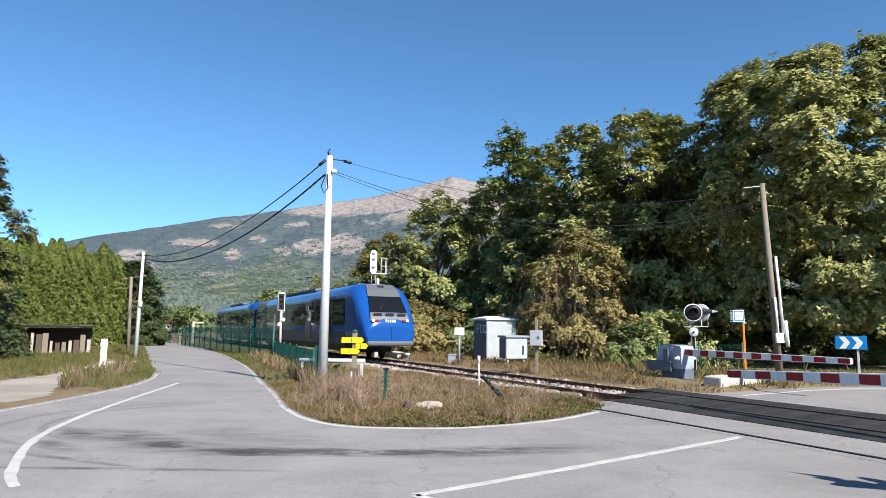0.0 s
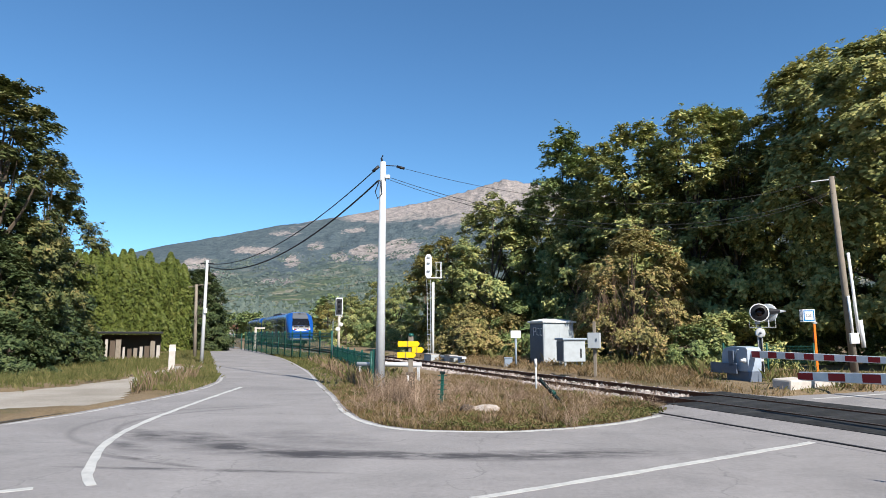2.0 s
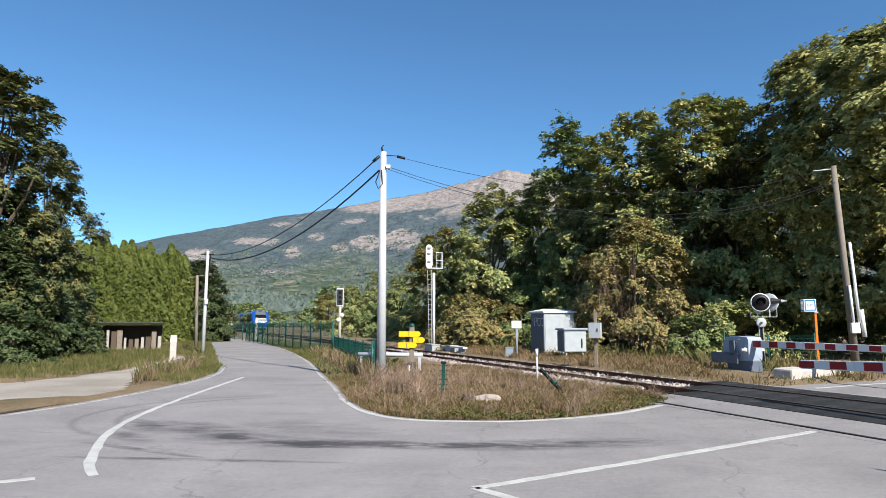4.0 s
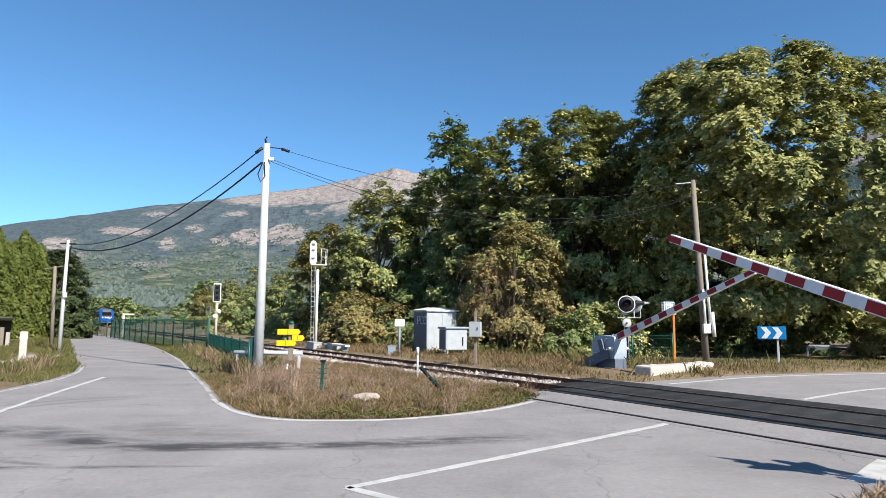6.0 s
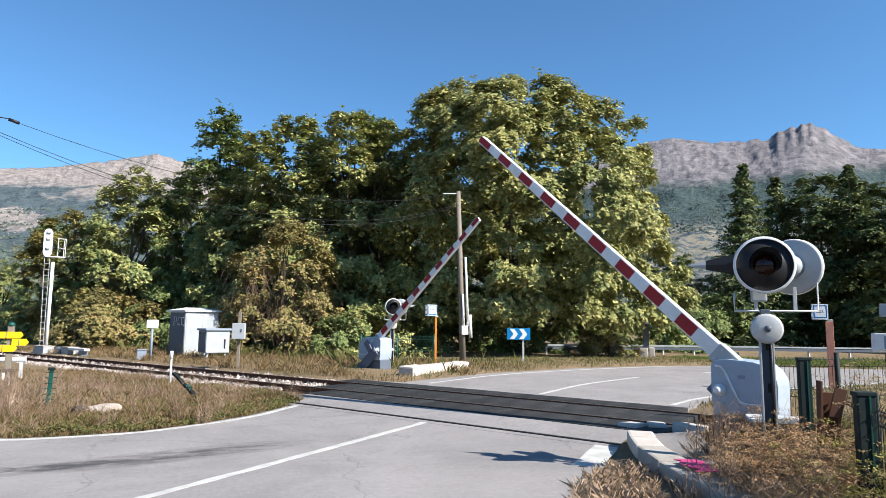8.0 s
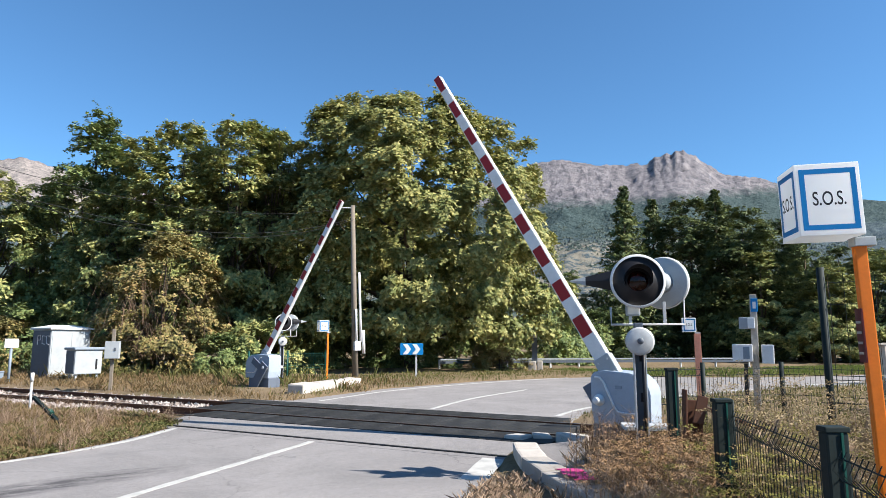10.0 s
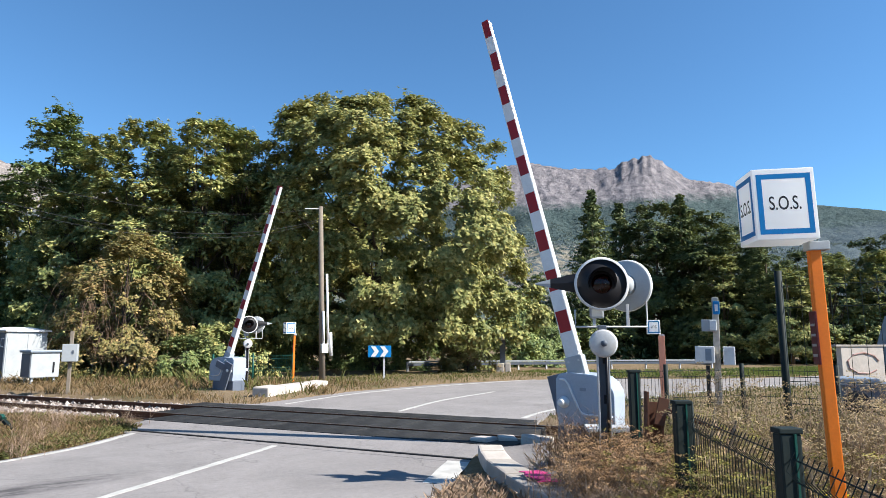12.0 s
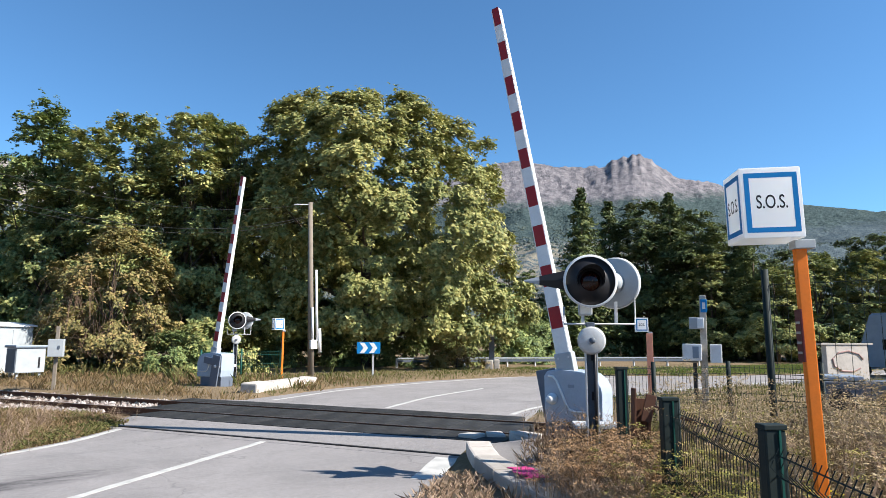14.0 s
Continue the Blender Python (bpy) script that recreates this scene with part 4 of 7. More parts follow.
def rail(side):
    b = bmesh.new()
    prof_ = [(-0.07, 0), (0.07, 0), (0.07, 0.015), (0.012, 0.03), (0.012, 0.11), (0.036, 0.12), (0.036, 0.155), (-0.036, 0.155), (-0.036, 0.12), (-0.012, 0.11), (-0.012, 0.03), (-0.07, 0.015)]
    rows_ = [[b.verts.new(tp(s, TRACK_P + side * 0.753 + a, RAIL_Z - 0.155 + z)) for a, z in prof_] for s in (-120, 430)]
    for k in range(len(prof_)):
        b.faces.new((rows_[0][k], rows_[0][(k + 1) % 12], rows_[1][(k + 1) % 12], rows_[1][k]))
    bmesh.ops.recalc_face_normals(b, faces=b.faces)
    part("rail", b, M_RUST, track)
    part("rail_head", strip([tuple(tp(-120, TRACK_P + side * 0.753).xy), tuple(tp(430, TRACK_P + side * 0.753).xy)], 0.062, RAIL_Z + 0.001, RAIL_Z + 0.004, 300), M_RAILTOP, track, "worn shiny rail head")


rail(-1), rail(1)
sl = mesh_of("sleeper", [], [], M_SLEEPER)
_b = box(2.5, 0.24, 0.13, (0, 0, 0), 0.015)
_b.to_mesh(sl)
_b.free()
for k in range(150):
    s = 14.0 + 0.62 * k
    ob = new("sleeper", sl)
    ob.parent = track
    ob.matrix_basis = pose(*tp(s, TRACK_P, -0.125), random.uniform(-0.6, 0.6), random.uniform(-0.5, 0.5), 27 + random.uniform(-1, 1))

# loose ballast stones on the shoulders
rng = np.random.default_rng(71)
n = 9000
s_ = 13.3 + 34 * rng.uniform(0, 1, n) ** 1.5
p_ = np.where(rng.uniform(0, 1, n) < 0.72, TRACK_P - rng.uniform(0.85, 2.75, n), TRACK_P + rng.uniform(-0.65, 1.9, n))
edge = np.clip((np.abs(p_ - TRACK_P) - 1.7) / 0.8, 0, 1)
_c = np.stack([U.x * s_ + N.x * p_, U.y * s_ + N.y * p_, -0.0 - 0.12 * edge + rng.uniform(-0.02, 0.02, n)], 1)
_oct = np.array([(1, 0, 0), (-1, 0, 0), (0, 1, 0), (0, -1, 0), (0, 0, 1), (0, 0, -1)], float)
_of = np.array([(0, 2, 4), (2, 1, 4), (1, 3, 4), (3, 0, 4), (2, 0, 5), (1, 2, 5), (3, 1, 5), (0, 3, 5)])
_size = rng.uniform(0.025, 0.065, (n, 1, 1))
_v = _c[:, None, :] + _oct[None] * _size * rng.uniform(0.6, 1.3, (n, 6, 1)) + rng.normal(size=(n, 6, 3)) * 0.012
_f = (np.arange(n)[:, None, None] * 6 + _of[None]).reshape(-1, 3)
tagged(new("ballast_stones", fast_mesh("ballast_stones", _v.reshape(-1, 3), _f, M_BSTONE)), "pale loose ballast stones along the rails", "gravel", kind="stuff")

# rubber panels of the crossing
m = Mat("rubber_panel", 0.7, 0, 0.3)
oi = m.node("ShaderNodeObjectInfo")
chk = m.node("ShaderNodeTexChecker")
chk.inputs["Scale"].default_value = 11.0
m.put(m.co, chk.inputs["Vector"])
_bc = m.ramp(m.noise(2.0, 5, 0.7), [(0.3, 0.014), (0.75, 0.046)])
_bc = m.mix(0.45, _bc, m.ramp(oi.outputs["Random"], [(0, 0.5), (1, 1.3)]), "MULTIPLY")
_bc = m.mix(0.35, _bc, m.ramp(chk.outputs["Fac"], [(0.4, 0.55), (0.6, 1.3)]), "MULTIPLY")
m.colour(_bc).bump(chk.outputs["Fac"], 0.6, 0.012)
M_PANEL = m.m
crossing = thing("crossing_deck", Matrix.Identity(4), "black rubber level crossing deck between the rails", "level crossing")
for p0, p1, s0, s1 in ((9.7, 10.57, 3.4, 11.4), (10.76, 12.02, 3.6, 12.4), (12.24, 13.05, 4.1, 13.2)):
    n = int((s1 - s0) / 0.6)
    me = None
    for k in range(n):
        L = (s1 - s0) / n
        if me is None:
            b = box(p1 - p0, L - 0.012, 0.16, (0, 0, -0.08), 0.008)
            me = bpy.data.meshes.new("panel")
            b.to_mesh(me)
            b.free()
            me.materials.append(M_PANEL)
        ob = new("panel", me)
        ob.parent = crossing
        ob.matrix_basis = pose(*tp(s0 + (k + 0.5) * L, (p0 + p1) / 2, 0.028 + random.uniform(-0.003, 0.003)), 0, 0, 27)
for a0, a1, z0_, z1_, sa, sb in ((8.7, 9.7, 0.003, 0.095, 3.4, 11.3), (13.05, 14.2, 0.095, 0.003, 4.2, 13.3)):
    b = bmesh.new()
    q = [b.verts.new(tp(s, p, z)) for s, p, z in ((sa, a0, z0_), (sa, a1, z1_), (sb, a1, z1_), (sb, a0, z0_), (sa, a0, -0.05), (sa, a1, -0.05), (sb, a1, -0.05), (sb, a0, -0.05))]
    for f in ((0, 1, 2, 3), (7, 6, 5, 4), (0, 4, 5, 1), (1, 5, 6, 2), (2, 6, 7, 3), (3, 7, 4, 0)):
        b.faces.new([q[i] for i in f])
    bmesh.ops.recalc_face_normals(b, faces=b.faces)
    tagged(part("road_ramp", b, M_ROAD), "asphalt ramp up to the crossing deck", "road", kind="structure")

# narrow black strip, parallel to the rails
b = bmesh.new()
q = [b.verts.new(tp(s, p, z)) for s, p in ((3.6, 8.84), (3.6, 8.91), (12.6, 8.91), (12.6, 8.84)) for z in (-0.02, 0.030)]
for f in ((1, 3, 5, 7), (6, 4, 2, 0), (0, 2, 3, 1), (2, 4, 5, 3), (4, 6, 7, 5), (6, 0, 1, 7)):
    b.faces.new([q[i] for i in f])
bmesh.ops.recalc_face_normals(b, faces=b.faces)
tagged(part("tar_seam", b, M_BLACK), "narrow black strip across the road before the deck", "road joint", kind="structure")

# ---- the train ----
train = thing("train", pose(*tp(28.4, TRACK_P, RAIL_Z), 0, 0, 27), "blue diesel railcar with dark window band", "train")


def section(w, h, low=0.72, n=6):
    """Half an outline of the body, mirrored: skirt, side, rounded roof."""
    r = min(0.75, h - low - 0.3)
    pts_ = [(w * 0.90, low), (w * 0.985, low + 0.35), (w, min(1.6, h - r))]
    for k in range(n + 1):
        a = k * math.pi / 2 / n
        pts_.append((w - r * 1.25 + r * 1.25 * math.cos(a), h - r * 0.8 + r * 0.8 * math.sin(a)))
    return pts_ + [(-x, z) for x, z in pts_[::-1]]


def car(y0, length, nose_front, nose_back):
    b = bmesh.new()
    stations = []
    nose = [(0.0, 1.18, 1.62, 0.80), (0.12, 1.26, 1.95, 0.72), (0.45, 1.34, 2.45, 0.68), (0.85, 1.39, 2.95, 0.68), (1.3, 1.42, 3.42, 0.7), (1.75, 1.44, 3.68, 0.72), (2.4, 1.45, 3.78, 0.72)]
    if nose_front:
        stations += [(y0 + a, w, h, l) for a, w, h, l in nose]
    else:
        stations += [(y0, 1.45, 3.78, 0.72)]
    stations += [(y0 + length * k / 6, 1.45, 3.78, 0.72) for k in range(1, 6)]
    if nose_back:
        stations += [(y0 + length - a, w, h, l) for a, w, h, l in nose[::-1]]
    else:
        stations += [(y0 + length, 1.45, 3.78, 0.72)]
    stations.sort()
    rings = [[b.verts.new((x, y, z)) for x, z in section(w, h, l)] for y, w, h, l in stations]
    n = len(rings[0])
    for q0, q1 in zip(rings, rings[1:]):
        for k in range(n):
            f = b.faces.new((q0[k], q0[(k + 1) % n], q1[(k + 1) % n], q1[k]))
            f.smooth = True
    b.faces.new(rings[0][::-1])
    b.faces.new(rings[-1])
    bmesh.ops.recalc_face_normals(b, faces=b.faces)
    body = part("car_body", b, M_TRAIN, train)
    for side in (-1, 1):
        lo, hi = (y0 + (2.6 if nose_front else 0.4)), (y0 + length - (2.6 if nose_back else 0.4))
        part("window_band", box(0.03, hi - lo, 1.35, (side * 1.455, (lo + hi) / 2, 1.70), 0.01), M_GLASS, body, "dark tinted window band")
        nw = int((hi - lo) / 1.75)
        for k in range(nw):
            yy = lo + (hi - lo) * (k + 0.5) / nw
            part("side_window", box(0.012, 1.5, 0.92, (side * 1.474, yy, 1.92), 0.004), M_PANE, body, "tinted side window")
        part("skirt", box(0.03, hi - lo, 0.66, (side * 1.44, (lo + hi) / 2, 0.74), 0.01), M_TRAINDK, body, "dark blue lower side panel")
        for k, yd in enumerate((0.12, 0.30, 0.62, 0.86)):
            yy = lo + (hi - lo) * yd
            part("door", box(0.035, 1.25, 2.1, (side * 1.462, yy, 0.95), 0.02), M_TRAINDK if k % 2 else M_GLASS, body, "sliding door" if k % 2 else "dark glazed door")
            for e in (-0.66, 0.66):
                part("door_frame", box(0.04, 0.05, 2.15, (side * 1.467, yy + e, 0.93), 0.01), M_TRAINGREY, body)
    part("roof_sheet", box(1.5, length - 5.5, 0.04, (0, y0 + length / 2, 3.765), 0.01), M_TRAINGREY, body, "grey roof")
    part("roof_unit", box(1.7, length * 0.3, 0.16, (0, y0 + length * 0.55, 3.80), 0.05), M_DARKGREY, body)
    for yb in (y0 + 4.0, y0 + length - 4.0):
        bg = box(2.2, 2.9, 0.35, (0, yb, 0.35), 0.05)
        part("bogie", bg, M_BLACK, train)
        for dy in (-0.95, 0.95):
            for side in (-1, 1):
                w = lathe([(0.01, -0.07), (0.40, -0.07), (0.43, -0.05), (0.42, 0.06), (0.01, 0.07)], "Z", 20)
                bmesh.ops.rotate(w, cent=(0, 0, 0), matrix=Matrix.Rotation(math.pi / 2, 3, "Y"), verts=w.verts)
                bmesh.ops.translate(w, vec=(side * 0.75, yb + dy, 0.43), verts=w.verts)
                part("wheel", w, M_RUST, train)
    part("underframe", box(2.3, length - 6, 0.45, (0, y0 + length / 2, 0.38), 0.06), M_BLACK, train)
    return body


car_a = car(0.0, 26.2, True, False)
car_b = car(26.7, 26.2, False, True)
part("gangway", box(2.3, 0.7, 2.7, (0, 26.45, 0.9), 0.05), M_BLACK, train)


def nose_panel(rows_, out=0.02):
    """A panel that lies on the sloping nose: rows of (half width, y, z)."""
    b = bmesh.new()
    up_ = [[b.verts.new((sx * w, y - out, z + out * 0.6)) for sx in (-1, 1)] for w, y, z in rows_]
    dn = [[b.verts.new((sx * w, y + 0.06, z - 0.03)) for sx in (-1, 1)] for w, y, z in rows_]
    for a, c in ((up_, 1), (dn, -1)):
        for r0, r1 in zip(a, a[1:]):
            b.faces.new((r0[0], r0[1], r1[1], r1[0]))
    for r, s in ((0, 1), (-1, -1)):
        b.faces.new((up_[r][0], dn[r][0], dn[r][1], up_[r][1]))
    for sx in (0, 1):
        for k in range(len(rows_) - 1):
            b.faces.new((up_[k][sx], up_[k + 1][sx], dn[k + 1][sx], dn[k][sx]))
    bmesh.ops.recalc_face_normals(b, faces=b.faces)
    return b


part("windscreen", nose_panel([(0.93, 0.36, 2.30), (0.90, 0.60, 2.63), (0.84, 0.93, 3.03)], 0.035), M_GLASS, car_a, "dark raked windscreen")
part("nose_cover", nose_panel([(0.86, 0.95, 3.06), (0.80, 1.30, 3.43), (0.72, 1.72, 3.68)], 0.03), M_TRAINGREY, car_a, "grey cover above the windscreen")
part("headlamp_panel", nose_panel([(0.98, 0.13, 1.86), (0.96, 0.22, 2.10), (0.94, 0.34, 2.27)], 0.03), M_TRAINGREY, car_a, "grey grille panel below the windscreen")
for x0 in (-0.6, 0.0, 0.6):
    part("grille", box(0.42, 0.03, 0.14, (x0, 0.17, 2.12), 0.01), M_BLACK, car_a)
for x0, mt in ((-0.86, M_WHITE), (-0.66, M_RED), (0.66, M_RED), (0.86, M_WHITE)):
    part("tail_lamp", box(0.15, 0.05, 0.12, (x0, 0.06, 1.84), 0.02), mt, car_a, "red tail lamp" if mt == M_RED else "white lamp")
for k in range(5):
    part("number_bar", box(0.075, 0.03, 0.13, (-0.22 + 0.11 * k, 0.055, 1.82), 0.004), M_WHITE, car_a, "white bars in place of the vehicle number")
part("bumper", box(2.35, 0.3, 0.2, (0, 0.08, 0.74), 0.06), M_TRAINGREY, car_a, "grey bumper bar")
part("nose_seam", box(0.02, 0.03, 0.62, (0.05, -0.008, 1.0), 0.004), M_TRAINDK, car_a)
part("wiper", tube([(-0.45, 0.36, 2.36), (-0.15, 0.62, 2.72)], 0.018, 5), M_BLACK, car_a)
part("roof_lamp", box(0.3, 0.16, 0.12, (0, 1.5, 3.55), 0.03), M_BLACK, car_a)


# ---- level crossing barriers ----
def barrier(name, m, label, pivot, length, front=0.27):
    """The housing's long side runs along y, the way that the boom lies when it is down."""
    t = thing(name, m, label, "barrier")
    b = bmesh.new()
    prof_ = [(-0.62, 0.41), (front - 0.03, 0.41), (front, 0.62), (front, 1.10), (front - 0.05, 1.17), (0.05, 1.20), (-0.22, 1.18)]
    prof_ += [(-0.30 - 0.33 * math.sin(a), 0.84 + 0.33 * math.cos(a)) for a in (0.1, 0.5, 0.9, 1.25, 1.5)]
    low_ = [b.verts.new((-0.27, y, z)) for y, z in prof_]
    hi_ = [b.verts.new((0.27, y, z)) for y, z in prof_]
    b.faces.new(low_), b.faces.new(hi_[::-1])
    n = len(prof_)
    for k in range(n):
        b.faces.new((low_[k], hi_[k], hi_[(k + 1) % n], low_[(k + 1) % n]))
    bmesh.ops.recalc_face_normals(b, faces=b.faces)
    bmesh.ops.bevel(b, geom=b.edges[:], offset=0.022, segments=2, affect="EDGES", profile=0.6)
    housing = part("housing", b, M_HOUSING, t, "pale blue-grey steel housing")
    for sx in (-1, 1):
        part("door_rim", tube([(sx * 0.278, 0.20, 1.10), (sx * 0.278, 0.12, 1.09), (sx * 0.278, 0.06, 1.02), (sx * 0.278, -0.08, 0.68), (sx * 0.278, -0.13, 0.61), (sx * 0.278, -0.2, 0.585), (sx * 0.278, -0.59, 0.58)], 0.017, 6), M_WHITE, housing)
        part("badge", box(0.012, 0.10, 0.05, (sx * 0.272, -0.16, 0.93), 0.002), M_BLUEGREY, housing)
        lk = part("lock", lathe([(0.0, 0.0), (0.085, 0.0), (0.085, 0.03), (0.05, 0.04), (0.05, 0.15), (0.0, 0.15)], "Z", 18, (0, 0, 0)), M_WHITE, housing)
        lk.matrix_basis = pose(sx * 0.272, front - 0.13, 0.76, 0, 90 * sx, 0)
    part("base", box(0.50, front + 0.45, 0.60, (0, (front - 0.47) / 2, -0.19), 0.015), M_SLATE, t, "slate grey steel base")
    boom = box(0.15, 1.0, 1.0, (0, 0.5, -0.5))
    for v in boom.verts:
        f_ = v.co.y
        v.co = Vector((v.co.x * (1.05 - 0.3 * f_), 0.22 + (length - 0.22) * f_, v.co.z * (0.23 - 0.075 * f_)))
    bmesh.ops.bevel(boom, geom=boom.edges[:], offset=0.010, segments=2, affect="EDGES")
    boom = part("boom", boom, M_WHITE, t, "red and white striped boom")
    boom.matrix_basis = pose(*pivot)
    for k in range(9):
        y = length - 0.15 - 0.663 * k
        f_ = (y - 0.22) / (length - 0.22)
        for sx in (-1, 1):
            part("red_band", box(0.006, 0.335, 0.195 - 0.075 * f_, (sx * 0.075 * (1.05 - 0.3 * f_), y, -0.0975 + 0.0375 * f_), 0.0), M_RED, boom)
    part("boom_root", box(0.20, 0.36, 0.28, (0, 0.24, -0.14), 0.02), M_GREYBOX, boom, "grey clamp at the foot of the boom")
    for y, z in ((0.14, 0.08), (0.14, -0.08), (0.34, 0.08), (0.34, -0.08)):
        part("bolt", box(0.22, 0.03, 0.03, (0, y, z - 0.015), 0.005), M_GALV, boom)
    part("counterweight", box(0.05, 1.20, 0.34, (0.33, -0.37, -0.64), 0.012), M_SLATE, boom, "slate grey counterweight plate")
    part("counterweight_arm", box(0.05, 0.22, 0.50, (0.33, 0.0, -0.40), 0.01), M_SLATE, boom)
    part("hub", tube([(-0.05, 0, 0), (0.36, 0, 0)], 0.06, 12), M_SLATE, boom)
    part("weight_rim", tube([(0.303, 0.12, -0.50), (0.303, -0.2, -0.50), (0.303, -0.8, -0.50)], 0.012, 5), M_WHITE, boom)
    return t, boom


NEAR_PIVOT, FAR_PIVOT = (-0.12, -0.084, 1.033), (0.05, -0.05, 0.96)
near_barrier, near_boom = barrier("crossing_barrier", pose(7.98, 6.88, 0.0, 0, 0, 21.7), "level crossing barrier with rising striped boom beside the kerb", NEAR_PIVOT, 6.42)
far_barrier, far_boom = barrier("crossing_barrier", pose(7.68, 22.0, 0.0, 0, 0, 201.7), "level crossing barrier with rising striped boom across the rails", FAR_PIVOT, 6.24, 0.55)


def flash_signal(m, label):
    """Road signal: two lamps on a bracket, warning bell, post. Faces -y."""
    t = thing("crossing_signal", m, label, "traffic signal")
    # dark grey web includes the shade inside the open channel
    post = part("post", box(0.11, 0.05, 1.82, (0, 0.03, -0.1), 0.004), M_DARKGREY, t, "dark steel channel post, recess shade in its colour")
    for sx in (-0.062, 0.062):
        part("post_edge", box(0.014, 0.11, 1.8, (sx, 0, -0.1), 0.002), M_GALV, post, "galvanised channel edge")
    for z in (0.5, 0.95, 1.4):
        part("slot", box(0.03, 0.01, 0.10, (0.01, 0.002, z), 0.004), M_BLACK, post)
    part("cable_duct", tube([(0.035, -0.05, 0.3), (0.035, -0.05, 1.7)], 0.018, 6), M_BLACK, post)
    bell = part("bell", lathe([(0.0, -0.06), (0.035, -0.075), (0.04, -0.045), (0.142, -0.022), (0.152, 0.0), (0.150, 0.016), (0.146, 0.026), (0.142, 0.030), (0.138, 0.032), (0.06, 0.037), (0.045, 0.038), (0.0, 0.038)], "Y", 28, (0, -0.1, 1.63)), M_BELL, t, "pale grey metal warning bell")
    part("bell_boss", lathe([(0.0, 0.10), (0.022, 0.10), (0.034, 0.085), (0.036, 0.03), (0.0, 0.03)], "Y", 14, (0, -0.1, 1.63)), M_DARKGREY, bell)
    part("bell_rim", lathe([(0.150, 0.012), (0.160, 0.008), (0.160, -0.02), (0.150, -0.024), (0.150, 0.012)], "Y", 28, (0, -0.1, 1.63), None, False), M_GALV, bell)
    part("bracket", tube([(-0.3, -0.02, 2.02), (-0.3, -0.02, 1.82), (0.52, 0.02, 1.82), (0.52, 0.05, 2.25)], 0.014, 6), M_GALV, t)
    part("bell_hanger", box(0.10, 0.06, 0.10, (0, 0, 1.74), 0.01), M_DARKGREY, t)
    for x in (-0.08, 0.30):
        part("lamp_stay", box(0.035, 0.03, 0.26, (x, 0.02, 1.82), 0.004), M_GALV, t)
    part("lamp_foot", box(0.16, 0.08, 0.16, (-0.05, 0.02, 1.92), 0.02), M_GREYBOX, t)
    for name_, x, y, turn, full in (("front_lamp", 0.0, -0.12, 0, True), ("rear_lamp", 0.32, 0.16, 152, True)):
        head = part(name_, lathe([(0.0, 0.02), (0.30, 0.02), (0.30, -0.01), (0.0, -0.012)], "Y", 36), M_BLACK, t, "round signal lamp with white ring")
        head.matrix_basis = pose(x, y, 2.31, 0, 0, turn)
        part("ring", lathe([(0.281, 0.030), (0.305, 0.030), (0.310, 0.012), (0.305, -0.016), (0.281, -0.016), (0.281, 0.030)], "Y", 40, (0, 0, 0), None, False), M_WHITE, head, "white painted rim")
        part("back_disc", lathe([(0.0, -0.014), (0.305, -0.014), (0.29, -0.03), (0.0, -0.032)], "Y", 36), M_GREYBOX, head)
        part("lamp_case", lathe([(0.13, -0.03), (0.12, -0.12), (0.09, -0.18), (0.0, -0.19)], "Y", 24), M_GREYBOX, head)
        part("lens", lathe([(0.0, 0.045), (0.08, 0.042), (0.115, 0.025), (0.115, 0.02), (0.0, 0.02)], "Y", 24), M_LENS, head, "dark red glass lens")
        hood = bmesh.new()
        ra, rb = [], []
        for k in range(15):
            a = math.radians(-20 + 220 * k / 14)
            ra.append(hood.verts.new((0.15 * math.cos(a), -0.02, 0.15 * math.sin(a))))
            rb.append(hood.verts.new((0.16 * math.cos(a), -0.10 - 0.17 * max(0, math.sin(a)), 0.15 * math.sin(a) + 0.02)))
        for k in range(14):
            hood.faces.new((ra[k], ra[k + 1], rb[k + 1], rb[k]))
        bmesh.ops.solidify(hood, geom=hood.faces[:], thickness=0.006)
        part("hood", hood, M_BLACK, head)
    return t


m = Mat("signal_lens", 0.15)
m.colour(m.ramp(m.noise(30, 2), [(0.3, (0.010, 0.002, 0.002)), (0.7, (0.022, 0.004, 0.003))]))
M_LENS = m.m


def side_visor(parent, x0, x1, z):
    xm = x0 + (x1 - x0) * 0.62
    for xa, xb, ka, kb, mat, nm in ((x0, xm, 1.0, 0.44, M_BLACK, "side_visor"), (xm, x1, 0.44, 0.06, M_GREYBOX, "visor_tip")):
        b = bmesh.new()
        ends = [[b.verts.new((x_, y_ * k_, z + z_ * k_)) for y_, z_ in ((-0.03, 0.115), (-0.05, 0.0), (-0.03, -0.115), (0.07, -0.06), (0.07, 0.06))] for x_, k_ in ((xa, ka), (xb, kb))]
        b.faces.new(ends[0]), b.faces.new(ends[1][::-1])
        for k in range(5):
            b.faces.new((ends[0][k], ends[1][k], ends[1][(k + 1) % 5], ends[0][(k + 1) % 5]))
        bmesh.ops.recalc_face_normals(b, faces=b.faces)
        part(nm, b, mat, parent, "long pointed lamp hood" if nm == "side_visor" else "pale hood tip")


near_signal = flash_signal(pose(6.25, 4.98, 0.0, 0, 0, -44), "level crossing signal with round lamps and bell on a grey post")
side_visor(near_signal, -0.28, -0.76, 2.33)
part("step_grating", box(0.62, 0.42, 0.04, (0.12, 0.3, 0.62), 0.005), M_GALV, near_signal, "galvanised grating step")
